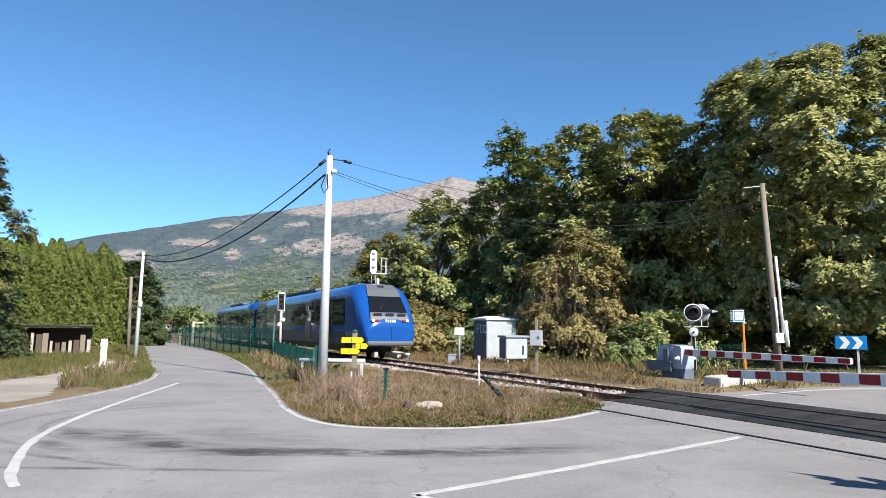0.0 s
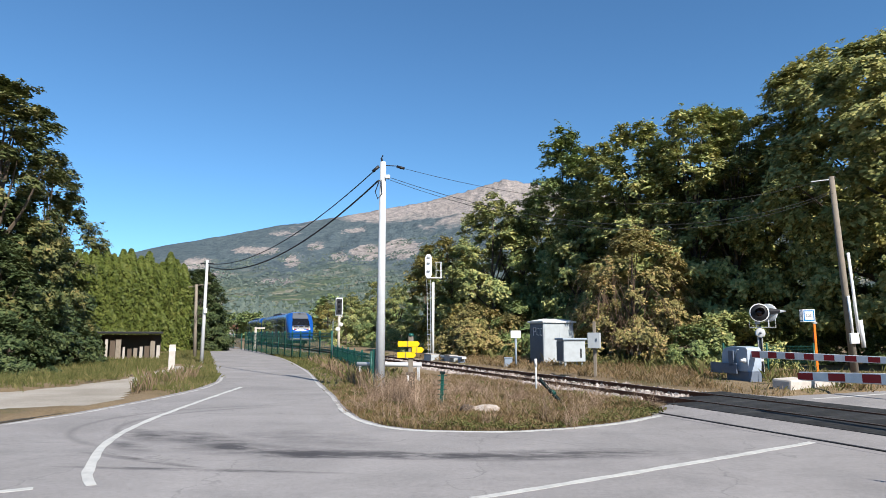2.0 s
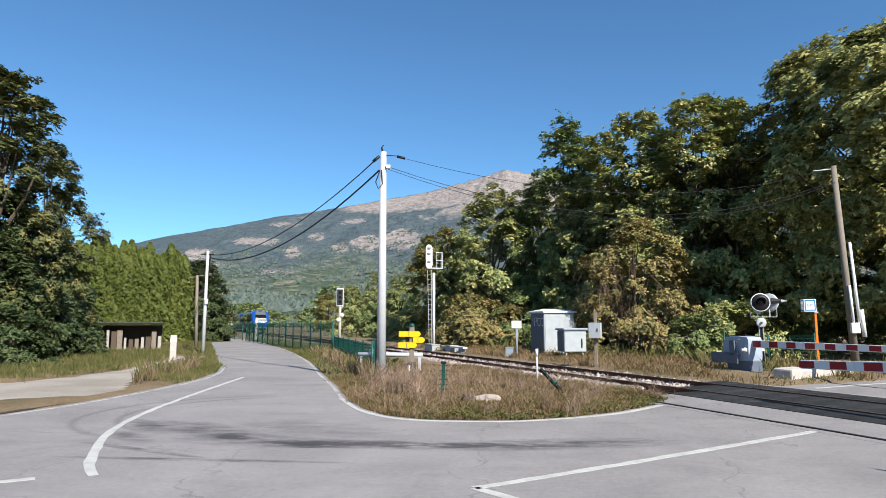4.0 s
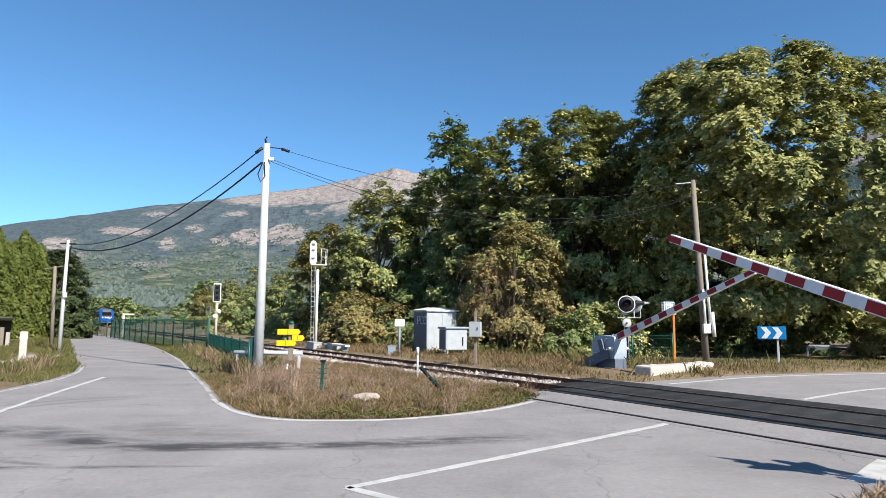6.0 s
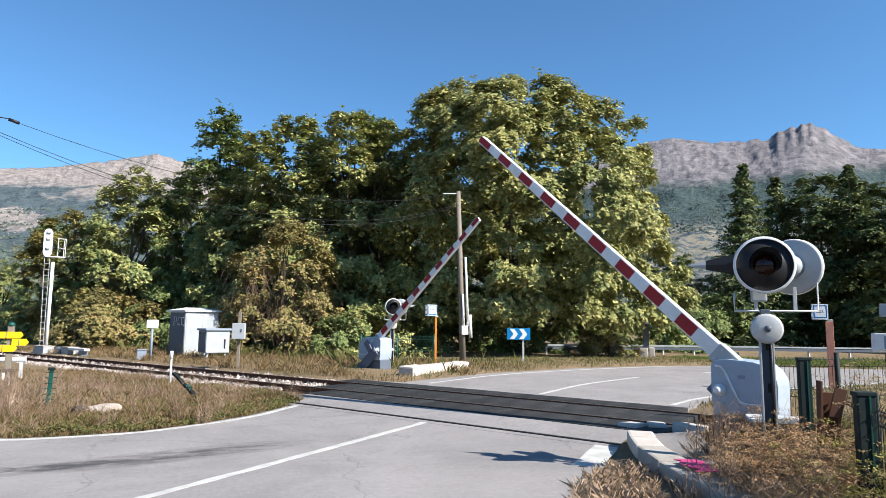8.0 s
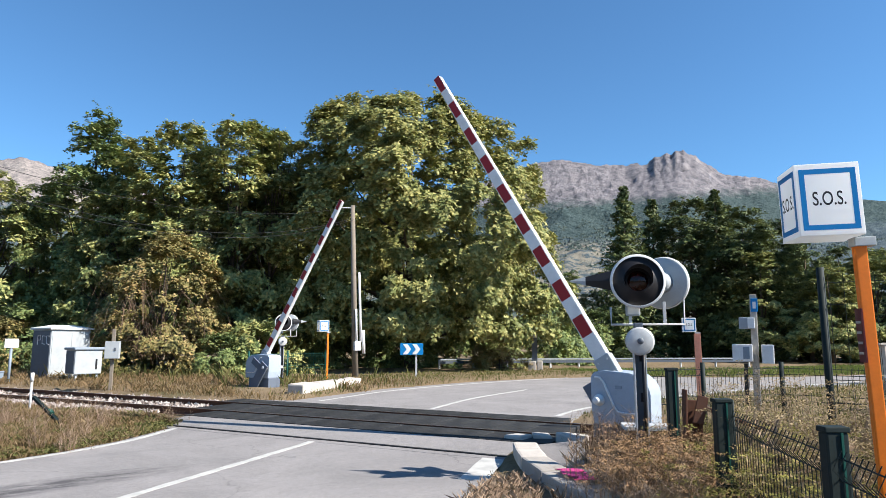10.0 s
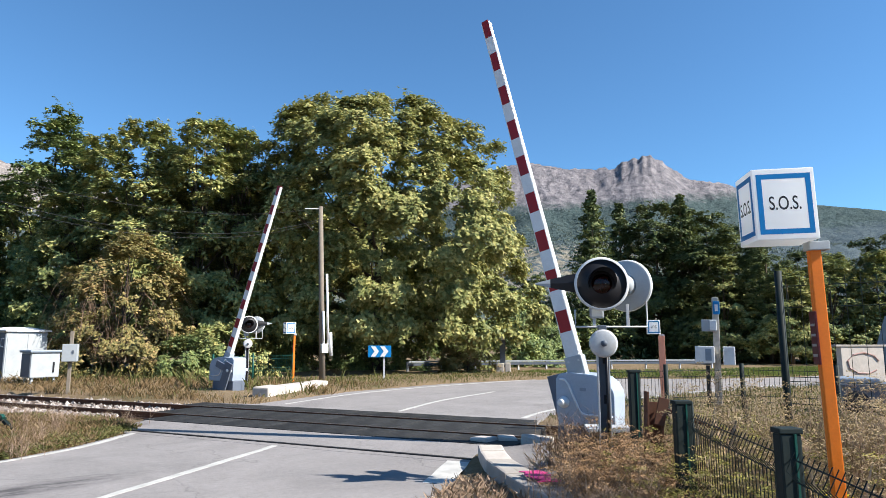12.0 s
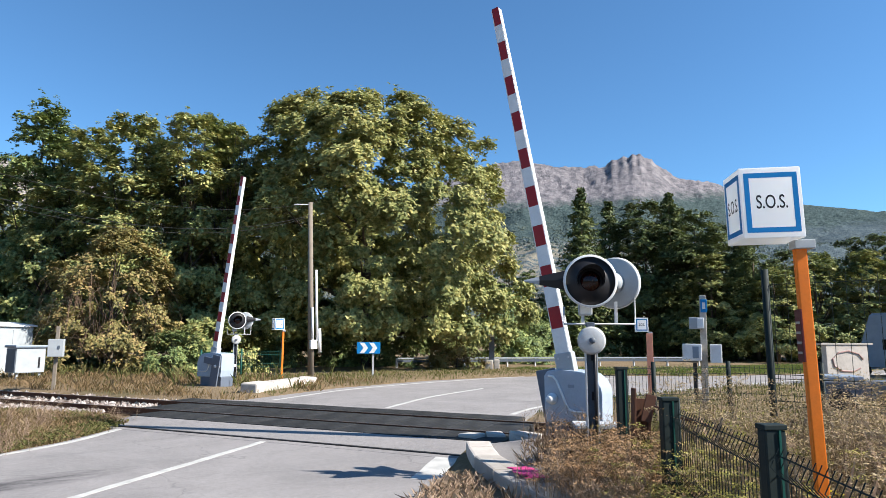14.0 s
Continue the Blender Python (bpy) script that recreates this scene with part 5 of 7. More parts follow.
far_signal = flash_signal(pose(8.62, 22.9, 0.0, 0, 0, -10), "level crossing signal with white-rimmed lamp across the rails")
side_visor(far_signal, 0.35, 0.86, 2.36)

# ---- emergency phone signs ----
OX = -0.21


def sos(m, h, label, bw=0.37, bh=0.44, body=None, pw=0.075):
    """A call box sign: post, notice, light box framed and lettered on the front and on one side."""
    t = thing("sos_sign", m, label, "sign")
    part("post", box(pw, pw * 0.7, h, (0, 0, -0.1), 0.008), body or M_ORANGE, t, "orange painted steel post")
    notice = part("notice", box(0.012, 0.09, 0.34, (-0.05, -0.01, h * 0.63), 0.002), M_NOTICE, t, "dark red weathered notice plate")
    for k in range(4):
        part("text_bar", box(0.003, 0.06, 0.016, (-0.058, -0.01, h * 0.63 + 0.05 + 0.065 * k), 0), M_CONC, notice)
    head = part("light_box", box(bw, bw * 0.85, bh, (OX, 0, h - 0.05), 0.006), M_LIGHTBOX, t, "white translucent box with blue frame")
    part("cap", box(0.13, 0.1, 0.06, (0.02, 0, h - 0.11), 0.006), M_GREYBOX, t)
    cz = h - 0.05 + bh / 2
    bar = bw * 0.085
    for side in (0, 1):
        wide = (bw if side == 0 else bw * 0.85) * 0.785
        tall = bh * 0.775
        face = pose(OX, -bw * 0.425, cz) if side == 0 else pose(OX - bw / 2, 0, cz, 0, 0, -90)
        for dx, dz, w_, h_ in ((0, tall / 2, wide + bar, bar), (0, -tall / 2, wide + bar, bar), (-wide / 2, 0, bar, tall - bar), (wide / 2, 0, bar, tall - bar)):
            fb = part("frame_bar", box(w_, 0.003, h_, (dx, 0.0009, dz - h_ / 2), 0.0), M_SIGNBLUE, head, "blue frame")
            fb.matrix_basis = face
        cu = bpy.data.curves.new("sos_text", "FONT")
        cu.body, cu.size, cu.align_x, cu.align_y, cu.extrude = "S.O.S.", bh * 0.27, "CENTER", "CENTER", 0.0003
        cu.offset = 0.001
        tx = new("lettering", cu)
        tx.data.materials.append(M_BLACK)
        tx.parent = head
        tx.matrix_basis = face @ pose(0, -0.0004, 0, 90, 0, 0) @ Matrix.Diagonal((0.66, 1, 1, 1))
    return t


m = Mat("translucent_white_panel", 0.35)
_p = m.mix(m.ramp(m.noise(9, 3), [(0.4, 0.0), (0.9, 0.25)]), (0.92, 0.92, 0.91), (0.80, 0.80, 0.78))
m.colour(_p)
_tr = m.node("ShaderNodeBsdfTranslucent")
m.put(_p, _tr.inputs[0])
_mx = m.node("ShaderNodeMixShader")
_mx.inputs[0].default_value = 0.45
m.put(m.b.outputs[0], _mx.inputs[1])
m.put(_tr.outputs[0], _mx.inputs[2])
m.put(_mx.outputs[0], m.t.nodes["Material Output"].inputs[0])
M_LIGHTBOX = m.m
M_NOTICE = plain("red_notice", (0.10, 0.008, 0.012), 0.5, wear=0.5, scale=14)
sos(pose(4.79, 1.955, 0.05, 0, -1.0, -44.5), 2.295, "white emergency call box with blue frame on orange post", 0.385, 0.47)
sos(pose(10.95, 24.1, 0.02, 0, 0, -5), 2.05, "small emergency call box on orange post beside far barrier", 0.40, 0.44)
sos(pose(16.6, 11.3, 0.0, 0, 0, -50), 1.95, "faded emergency phone box on a pink-orange post", 0.36, 0.40, plain("faded_orange", (0.72, 0.30, 0.20), 0.6, wear=0.6, scale=5), 0.17)

# ---- chevron sign ----
chev = thing("chevron_sign", pose(15.05, 24.0, 0.0, 0, 0, -31), "blue and white chevron bend sign on a grey post", "road sign")
part("post", box(0.08, 0.05, 1.1, (0, 0.05, -0.05), 0.01), M_GALV, chev)
pl = part("plate", box(1.0, 0.03, 0.5, (-0.2, 0, 1.05), 0.015), M_SIGNBLUE, chev)
for k in range(2):
    b = bmesh.new()
    x = -0.58 + k * 0.40
    o = [(x, 1.08), (x + 0.20, 1.08), (x + 0.36, 1.30), (x + 0.20, 1.52), (x, 1.52), (x + 0.16, 1.30)]
    up_ = [b.verts.new((a, -0.022, c)) for a, c in o]
    dn = [b.verts.new((a, -0.01, c)) for a, c in o]
    b.faces.new(up_), b.faces.new(dn[::-1])
    for i in range(6):
        b.faces.new((up_[i], dn[i], dn[(i + 1) % 6], up_[(i + 1) % 6]))
    bmesh.ops.recalc_face_normals(b, faces=b.faces)
    part("chevron", b, M_WHITE, pl, "white chevron")

# ---- poles and cables ----
def line_pole(name, m, h, r0, r1, material, label):
    t = thing(name, m, label, "pole")
    part("shaft", tube([(0, 0, -0.3), (0, 0, h)], r0, 14, None, r1), material, t)
    return t


p1 = line_pole("utility_pole", pose(-3.44, 17.8, 0, 0, 0, 0), 6.5, 0.14, 0.085, M_GALV, "pale galvanised utility pole carrying black cables")
part("cable_guard", box(0.09, 0.06, 1.15, (-0.19, 0.05, 0), 0.02), M_GREEN, p1, "green cable guard")
part("top_hook", tube([(-0.02, 0, 6.45), (-0.05, 0, 6.62), (-0.01, 0, 6.7)], 0.03, 6), M_BLACK, p1)
part("insulator", tube([(-0.12, 0, 6.38), (-0.30, -0.02, 6.22)], 0.045, 8), M_BLACK, p1)
part("insulator", tube([(0.40, 0, 6.36), (0.62, 0.02, 6.30)], 0.04, 8), M_BLACK, p1)
part("arm", tube([(0.05, 0, 6.40), (0.42, 0, 6.37)], 0.014, 6), M_BLACK, p1)
part("cable_loop", tube([(-0.08, -0.09, 5.95), (-0.2, -0.1, 5.6), (-0.12, -0.1, 5.4), (0.0, -0.1, 5.55), (-0.03, -0.1, 5.95)], 0.016, 5), M_BLACK, p1)
part("clamp", box(0.12, 0.12, 0.1, (0.15, -0.05, 6.0), 0.01), M_WHITE, p1)
p2 = line_pole("utility_pole", pose(-15.2, 31.4, 0, 0, 0.5, 0), 5.3, 0.10, 0.065, M_GALV, "pale utility pole at the road bend")
part("meter_box", box(0.14, 0.1, 0.25, (0.1, -0.1, 2.6), 0.01), M_WHITE, p2)
part("arm", box(0.7, 0.06, 0.06, (0, 0, 5.1), 0.01), M_BLACK, p2)
p3 = line_pole("wooden_pole", pose(-18.35, 37.0, 0, 0, -1.5, 0), 4.5, 0.11, 0.08, M_WOOD, "grey weathered wooden pole behind the bend")
part("arm", tube([(-0.5, 0, 4.35), (0.9, 0, 4.55)], 0.03, 5), M_WOOD, p3)
p4 = line_pole("wooden_pole", pose(12.75, 25.2, 0, 0, -2.2, 0), 7.55, 0.14, 0.095, M_WOOD, "leaning wooden pole with white cable tubes")
part("bracket", tube([(0, 0, 7.45), (-0.75, 0, 7.40)], 0.022, 5), M_GALV, p4)
part("conduit", tube([(0.22, -0.15, 1.6), (0.2, -0.13, 4.6)], 0.055, 8), M_WHITE, p4, "white cable conduit")
part("conduit", tube([(0.34, -0.16, 1.1), (0.33, -0.15, 2.1)], 0.075, 8), M_WHITE, p4, "white cable conduit")
part("meter_box", box(0.3, 0.14, 0.38, (0.02, -0.2, 1.25), 0.02), M_WHITE, p4)
part("conduit", tube([(0.0, -0.17, 1.6), (0.0, -0.17, 3.0)], 0.05, 8), M_WHITE, p4, "white cable conduit")


def cable(a, b, sag, r=0.016, n=20):
    a, b = Vector(a), Vector(b)
    pts_ = [a.lerp(b, k / n) - Vector((0, 0, sag * 4 * (k / n) * (1 - k / n))) for k in range(n + 1)]
    return tagged(part("overhead_cable", tube(pts_, r, 5), M_CABLE), "black overhead cable hanging between poles", "cable", "overhead cables")


cable((-3.74, 17.78, 6.2), (-15.0, 31.4, 5.1), 0.75, 0.017)
cable((-3.55, 17.75, 5.95), (-15.0, 31.4, 4.95), 0.95, 0.026)
cable((-15.0, 31.4, 5.1), (-18.0, 37, 4.5), 0.2, 0.016)
cable((-15.0, 31.4, 5.0), (-34.0, 70, 4.6), 0.6, 0.016)
cable((-2.84, 17.82, 6.3), (12.0, 25.2, 7.38), 0.95, 0.007)
cable((-3.3, 17.75, 6.05), (12.4, 25.1, 6.95), 1.35, 0.008)
cable((-3.3, 17.75, 5.98), (12.45, 25.1, 6.9), 1.45, 0.007)

# ---- railway signals ----
sg = thing("railway_signal", pose(*tp(41.0, 9.0), 0, 0, 20), "low railway signal with black face and white back board", "railway signal")
part("mast", tube([(0, 0, -0.1), (0, 0, 2.75)], 0.085, 10), M_PALEWOOD, sg, "pale concrete mast")
part("head", box(0.44, 0.42, 1.15, (-0.02, 0.1, 2.72), 0.04), M_WHITE, sg, "white lamp housing")
part("face", box(0.36, 0.03, 1.02, (-0.03, -0.118, 2.78), 0.01), M_BLACK, sg, "black lamp face")
for z in (3.0, 3.3, 3.6):
    part("lens", lathe([(0.0, 0.05), (0.07, 0.04), (0.09, 0.0), (0.0, 0.0)], "Y", 16, (-0.03, -0.13, z)), M_GLASS, sg)
part("swan_neck", tube([(0, 0, 2.5), (0.18, 0, 2.7), (0.12, 0.05, 3.0)], 0.035, 6), M_WHITE, sg)
for z in (1.85, 2.15):
    part("marker_plate", lathe([(0.0, 0.0), (0.13, 0.0), (0.13, 0.02), (0.0, 0.02)], "Y", 18, (0.12 if z > 2 else -0.1, -0.1, z)), M_WHITE, sg)
part("side_tube", tube([(-0.38, 0, 0), (-0.38, 0, 2.5)], 0.03, 6), M_DARKGREY, sg)
sg2 = thing("railway_signal", pose(*tp(37.5, 14.0), 0, 0, 15), "tall railway signal on a mast with ladder and cage", "railway signal")
part("mast", tube([(0.12, 0, -0.1), (0.12, 0, 4.75)], 0.085, 10), M_WHITE, sg2, "pale grey mast")
for x in (-0.32, -0.08):
    part("ladder_rail", tube([(x * 0.6, -0.25, 0), (x, -0.25, 5.0)], 0.014, 5), M_GALV, sg2)
for k in range(15):
    part("rung", tube([(-0.28, -0.25, 0.3 + 0.31 * k), (-0.07, -0.25, 0.3 + 0.31 * k)], 0.01, 4), M_GALV, sg2)
part("platform", box(0.95, 0.5, 0.05, (0.15, -0.1, 5.0), 0.01), M_WHITE, sg2)
for x, y in ((0.6, -0.33), (0.6, 0.13), (0.25, -0.33)):
    part("cage_post", tube([(x, y, 5.05), (x, y, 6.0)], 0.016, 5), M_WHITE, sg2)
for z in (5.5, 6.0):
    part("cage_rail", tube([(0.2, -0.33, z), (0.6, -0.33, z), (0.6, 0.13, z)], 0.016, 5), M_WHITE, sg2)
b = bmesh.new()
o = [(0.21 * math.cos(a), 0.30 * math.sin(a) + (0.45 if math.sin(a) > 0 else -0.45)) for a in [k * math.tau / 24 for k in range(24)]]
up_ = [b.verts.new((x - 0.22, -0.3, z + 5.75)) for x, z in o]
dn = [b.verts.new((x - 0.22, -0.22, z + 5.75)) for x, z in o]
b.faces.new(up_), b.faces.new(dn[::-1])
for k in range(24):
    b.faces.new((up_[k], dn[k], dn[(k + 1) % 24], up_[(k + 1) % 24]))
bmesh.ops.recalc_face_normals(b, faces=b.faces)
part("target", b, M_WHITE, sg2, "white oval back of the signal")
part("backplate", box(0.44, 0.03, 1.3, (-0.22, -0.19, 5.12), 0.014), M_BLACK, sg2, "black edge of the signal screen")
for z in (5.4, 5.9, 6.25):
    part("lamp_case", box(0.2, 0.12, 0.12, (-0.22, -0.35, z), 0.03), M_GREYBOX, sg2)
for s, p in ((35.6, 13.4), (36.3, 13.5), (33.5, 13.7)):
    pm = thing("point_machine", pose(*tp(s, p, 0.0), 0, 0, 27), "grey trackside equipment box", "equipment box")
    part("case", box(0.5, 0.8, 0.35, (0, 0, 0.0), 0.04), M_GREYBOX, pm)
    part("lid", box(0.54, 0.84, 0.06, (0, 0, 0.35), 0.02), M_CONC, pm)
tr = thing("cable_trough", pose(*tp(33.0, 13.6, 0), 0, 0, 27), "white beam on blocks beside the rails", "beam")
part("beam", box(0.25, 3.2, 0.1, (0, 0, 0.28), 0.01), M_WHITE, tr)
for y in (-1.2, 1.2):
    part("block", box(0.3, 0.35, 0.28, (0, y, 0.0), 0.02), M_BLUEGREY, tr)

# ---- trackside cabinets ----
cab = thing("relay_cabinet", pose(2.35, 33.0, 0.04, 0, 0, 28), "tall pale grey relay cabinet with scribbled side", "cabinet")
body = part("body", box(1.75, 1.3, 2.1, (0, 0, 0.0), 0.03), M_GREYBOX, cab)
b = bmesh.new()
q = [b.verts.new(c) for c in ((-0.97, -0.75, 2.1), (0.97, -0.75, 2.1), (0.97, 0.75, 2.1), (-0.97, 0.75, 2.1), (-0.97, -0.75, 2.17), (0.97, -0.75, 2.17), (0.97, 0.75, 2.17), (-0.97, 0.75, 2.17), (-0.5, 0, 2.30), (0.5, 0, 2.30))]
for f in ((3, 2, 1, 0), (0, 1, 5, 4), (1, 2, 6, 5), (2, 3, 7, 6), (3, 0, 4, 7), (4, 5, 9, 8), (5, 6, 9), (6, 7, 8, 9), (7, 4, 8)):
    b.faces.new([q[i] for i in f])
part("roof", b, M_WHITE, cab, "white overhanging roof")
part("side_panel", box(0.02, 1.22, 2.0, (-0.885, 0, 0.04), 0.004), M_DARKGREY, cab, "dark grey side panel")
for y0, pts_ in ((0.25, [(0, 0), (0, 0.4), (-0.2, 0.4), (-0.2, 0.2), (0, 0.2)]), (-0.08, [(-0.2, 0.36), (0, 0.38), (0, 0.05), (-0.2, 0.02)]), (-0.38, [(-0.18, 0.36), (0, 0.38), (0, 0.05), (-0.18, 0.02)])):
    part("graffiti_stroke", tube([(-0.9, y0 + a, 1.45 + c) for a, c in pts_], 0.018, 4), M_WHITE, cab, "white sprayed stroke")
part("door", box(0.8, 0.02, 1.9, (-0.42, -0.655, 0.08), 0.006), M_GREYBOX, cab)
part("door", box(0.8, 0.02, 1.9, (0.42, -0.655, 0.08), 0.006), M_GREYBOX, cab)
sc = thing("switch_cabinet", pose(2.95, 29.6, 0.04, 0, 0, 20), "small grey cabinet on legs with greenish roof", "cabinet")
part("body", box(1.05, 0.75, 0.95, (0, 0, 0.32), 0.03), M_GREYBOX, sc)
part("side_panel", box(0.02, 0.68, 0.85, (-0.535, 0, 0.36), 0.004), M_DARKGREY, sc)
part("roof", box(1.2, 0.9, 0.1, (0, 0, 1.26), 0.04), M_BLUEGREY, sc, "blue-green lid")
for x in (-0.4, 0.4):
    for y in (-0.25, 0.25):
        part("leg", box(0.07, 0.07, 0.34, (x, y, 0), 0.006), M_GREYBOX, sc)
part("handle", box(0.06, 0.03, 0.4, (0.3, -0.39, 0.5), 0.01), M_BLACK, sc)
bp = thing("meter_post", pose(3.2, 23.6, 0.03, 0, 0, -20), "grey box on a pale wooden post", "equipment box")
part("post", box(0.1, 0.1, 2.05, (-0.02, 0.08, -0.05), 0.012), M_WOOD, bp)
part("box", box(0.44, 0.2, 0.55, (0, -0.07, 1.05), 0.02), M_GREYBOX, bp)
part("hinge", box(0.05, 0.02, 0.1, (0.1, -0.18, 1.3), 0.004), M_DARKGREY, bp)
bl = thing("kilometre_sign", pose(0.5, 30.3, 0.04, 0, 0, 0), "white plate on a blue-green post", "sign")
part("post", tube([(0, 0, -0.1), (0, 0, 1.4)], 0.05, 8), M_BLUEGREY, bl)
part("plate", box(0.46, 0.03, 0.34, (0, -0.06, 1.35), 0.01), M_WHITE, bl)
bb = thing("junction_box", pose(0.15, 30.0, 0.04), "small blue-green junction box", "equipment box")
part("case", box(0.36, 0.3, 0.42, (0, 0, 0.0), 0.03), M_BLUEGREY, bb)
part("lid", box(0.4, 0.34, 0.05, (0, 0, 0.42), 0.015), M_BLUEGREY, bb)

# ---- the grassy corner ----
ys = thing("trail_signpost", pose(-2.29, 15.3, 0.02, 0, 0, -2), "wooden signpost with three yellow trail arrows", "signpost")
part("post", box(0.11, 0.10, 1.56, (0.06, 0.06, -0.05), 0.012), M_WOOD, ys)
part("cap", lathe([(0.0, 0.0), (0.065, 0.0), (0.07, 0.03), (0.05, 0.07), (0.0, 0.08)], "Z", 12, (0.06, 0.06, 1.50)), M_GREEN, ys, "green post cap")
for z, x0, x1, tip in ((1.26, -0.24, 0.24, 1), (1.12, 0.10, 0.34, 1), (1.00, -0.25, 0.15, 1)):
    b = bmesh.new()
    o = [(x0, z), (x1, z), (x1 + 0.05, z + 0.065), (x1, z + 0.13), (x0, z + 0.13)]
    up_, dn = [b.verts.new((a, -0.03, c)) for a, c in o], [b.verts.new((a, 0.0, c)) for a, c in o]
    b.faces.new(up_), b.faces.new(dn[::-1])
    for i in range(5):
        b.faces.new((up_[i], dn[i], dn[(i + 1) % 5], up_[(i + 1) % 5]))
    bmesh.ops.recalc_face_normals(b, faces=b.faces)
    arrow = part("arrow_board", b, M_YELLOW, ys, "yellow trail arrow board")
    part("seam", box(0.012, 0.006, 0.12, ((x0 + x1) / 2, -0.032, z + 0.005), 0), M_DARKGREY, arrow)
stump = thing("old_post", pose(-2.2, 15.1, 0, 3, 0, 10), "short dark rotten wooden post", "post")
part("shaft", box(0.22, 0.16, 0.75, (0, 0, -0.05), 0.03), M_BARK, stump)
part("tag", box(0.04, 0.01, 0.14, (-0.05, -0.09, 0.5), 0.002), M_WHITE, stump)
gp = thing("fence_stub", pose(-1.38, 14.2, 0, 0, 2, 0), "bent green steel fence post", "fence post")
part("post", box(0.07, 0.05, 0.78, (0, 0, -0.05), 0.008), M_GREEN, gp)
for k in range(7):
    part("wire", tube([(-0.09, -0.03, 0.08 + 0.1 * k), (0.1, -0.03, 0.09 + 0.1 * k)], 0.008, 4), M_GREEN, gp)
part("cap", box(0.12, 0.1, 0.05, (0, 0, 0.72), 0.01), M_DKGREEN, gp)
rk = thing("limestone_rock", pose(-0.38, 13.0, 0.03, 0, 0, 10), "pale limestone rock lying in dry grass", "rock")
b = bmesh.new()
bmesh.ops.create_icosphere(b, subdivisions=3, radius=0.5)
for v in b.verts:
    v.co = Vector((v.co.x * 0.72, v.co.y * 0.42, max(-0.06, v.co.z * 0.34))) * (1 + 0.35 * noise.noise(v.co * 3.1) + 0.12 * noise.noise(v.co * 9))
part("stone", b, M_STONE, rk)
b = bmesh.new()
bmesh.ops.create_icosphere(b, subdivisions=2, radius=0.17)
for v in b.verts:
    v.co = Vector((v.co.x - 0.36, v.co.y, v.co.z * 0.8 + 0.05)) * (1 + 0.3 * noise.noise(v.co * 5))
part("mossy_end", b, M_BARK, rk)
sp = thing("marker_stake", pose(0.85, 18.2, 0, 0, 0, 0), "thin white marker stake", "stake")
part("stake", tube([(0, 0, -0.1), (0, 0, 0.72)], 0.028, 7), M_GALV, sp)
part("cap", tube([(0, 0, 0.70), (0, 0, 0.9)], 0.04, 8), M_WHITE, sp)
pk = thing("leaning_plank", pose(1.32, 14.6, 0, 0, 0, 0), "dark green steel bar leaning in the grass", "bar")
part("bar", tube([(0.02, 0, -0.03), (-0.5, 0.9, 0.52)], 0.045, 5), M_DKGREEN, pk)
part("strap", tube([(-0.2, 0.36, 0.24), (-0.24, 0.44, 0.29)], 0.05, 5), M_GREEN, pk)
pipe = thing("steel_pipe", pose(-4.1, 20.4, 0, 0, 0, -5), "pale steel pipe on short supports", "pipe")
part("tube", tube([(-0.6, 0, 0.62), (1.5, 0, 0.62)], 0.07, 10), M_GALV, pipe)
for x in (-0.5, 1.4):
    part("support", box(0.08, 0.08, 0.58, (x, 0, 0), 0.01), M_GALV, pipe)


# ---- green mesh fence along the railway ----
def mesh_fence(name, pts_, h, wire, label, material, post_r=0.032, bent=True, gap=0.09, bar=0.009):
    t = thing(name, Matrix.Identity(4), label, "fence")
    for a, c in zip(pts_, pts_[1:]):
        a, c = Vector((*a, 0)), Vector((*c, 0))
        part("post", tube([a + Vector((0, 0, -0.2)), a + Vector((0, 0, h + 0.08))], post_r, 6), material, t)
        d = c - a
        side = Vector((d.y, -d.x, 0)).normalized()
        b = bmesh.new()
        for k in range(int(d.length / gap)):
            q = a + d * (k + 0.5) * gap / d.length
            zz = [0.05, h * 0.42, h * 0.47, h * 0.52, h * 0.86, h * 0.91, h] if bent else [0.05, h]
            oo = [0, 0, 0.05, 0, 0, 0.05, 0.0] if bent else [0, 0]
            tube([q + side * o * (1.0 if bent else 0) + Vector((0, 0, z)) for z, o in zip(zz, oo)], wire, 3, b, None, False)
        for z in (0.1, h * 0.42, h * 0.52, h * 0.86, h * 0.96):
            tube([a + Vector((0, 0, z)), c + Vector((0, 0, z))], bar, 4, b, None, False)
        part("mesh_panel", b, material, t)
    e = Vector((*pts_[-1], 0))
    part("post", tube([e + Vector((0, 0, -0.2)), e + Vector((0, 0, h + 0.08))], post_r, 6), material, t)
    return t


_q = [Vector((-8.7, 32.0, 0)).lerp(Vector((-24.6, 59.5, 0)), k / 13) for k in range(14)]
mesh_fence("mesh_fence", [(v.x, v.y) for v in _q], 1.65, 0.009, "tall green wire mesh fence along the railway", M_GREEN, 0.05, False, 0.15, 0.014)
_q = [Vector((-4.2, 20.2, 0)).lerp(Vector((-8.6, 32.0, 0)), k / 6) for k in range(7)]
mesh_fence("mesh_fence", [(v.x, v.y) for v in _q], 0.95, 0.008, "low green wire mesh fence overgrown with weeds", M_GREEN, 0.035, False, 0.11)
_q = [Vector((-26, 62, 0)).lerp(Vector((-44, 88, 0)), k / 8) for k in range(9)]
mesh_fence("mesh_fence", [(v.x, v.y) for v in _q], 1.5, 0.012, "green wire mesh fence far along the road", M_GREEN, 0.05, False, 0.25)
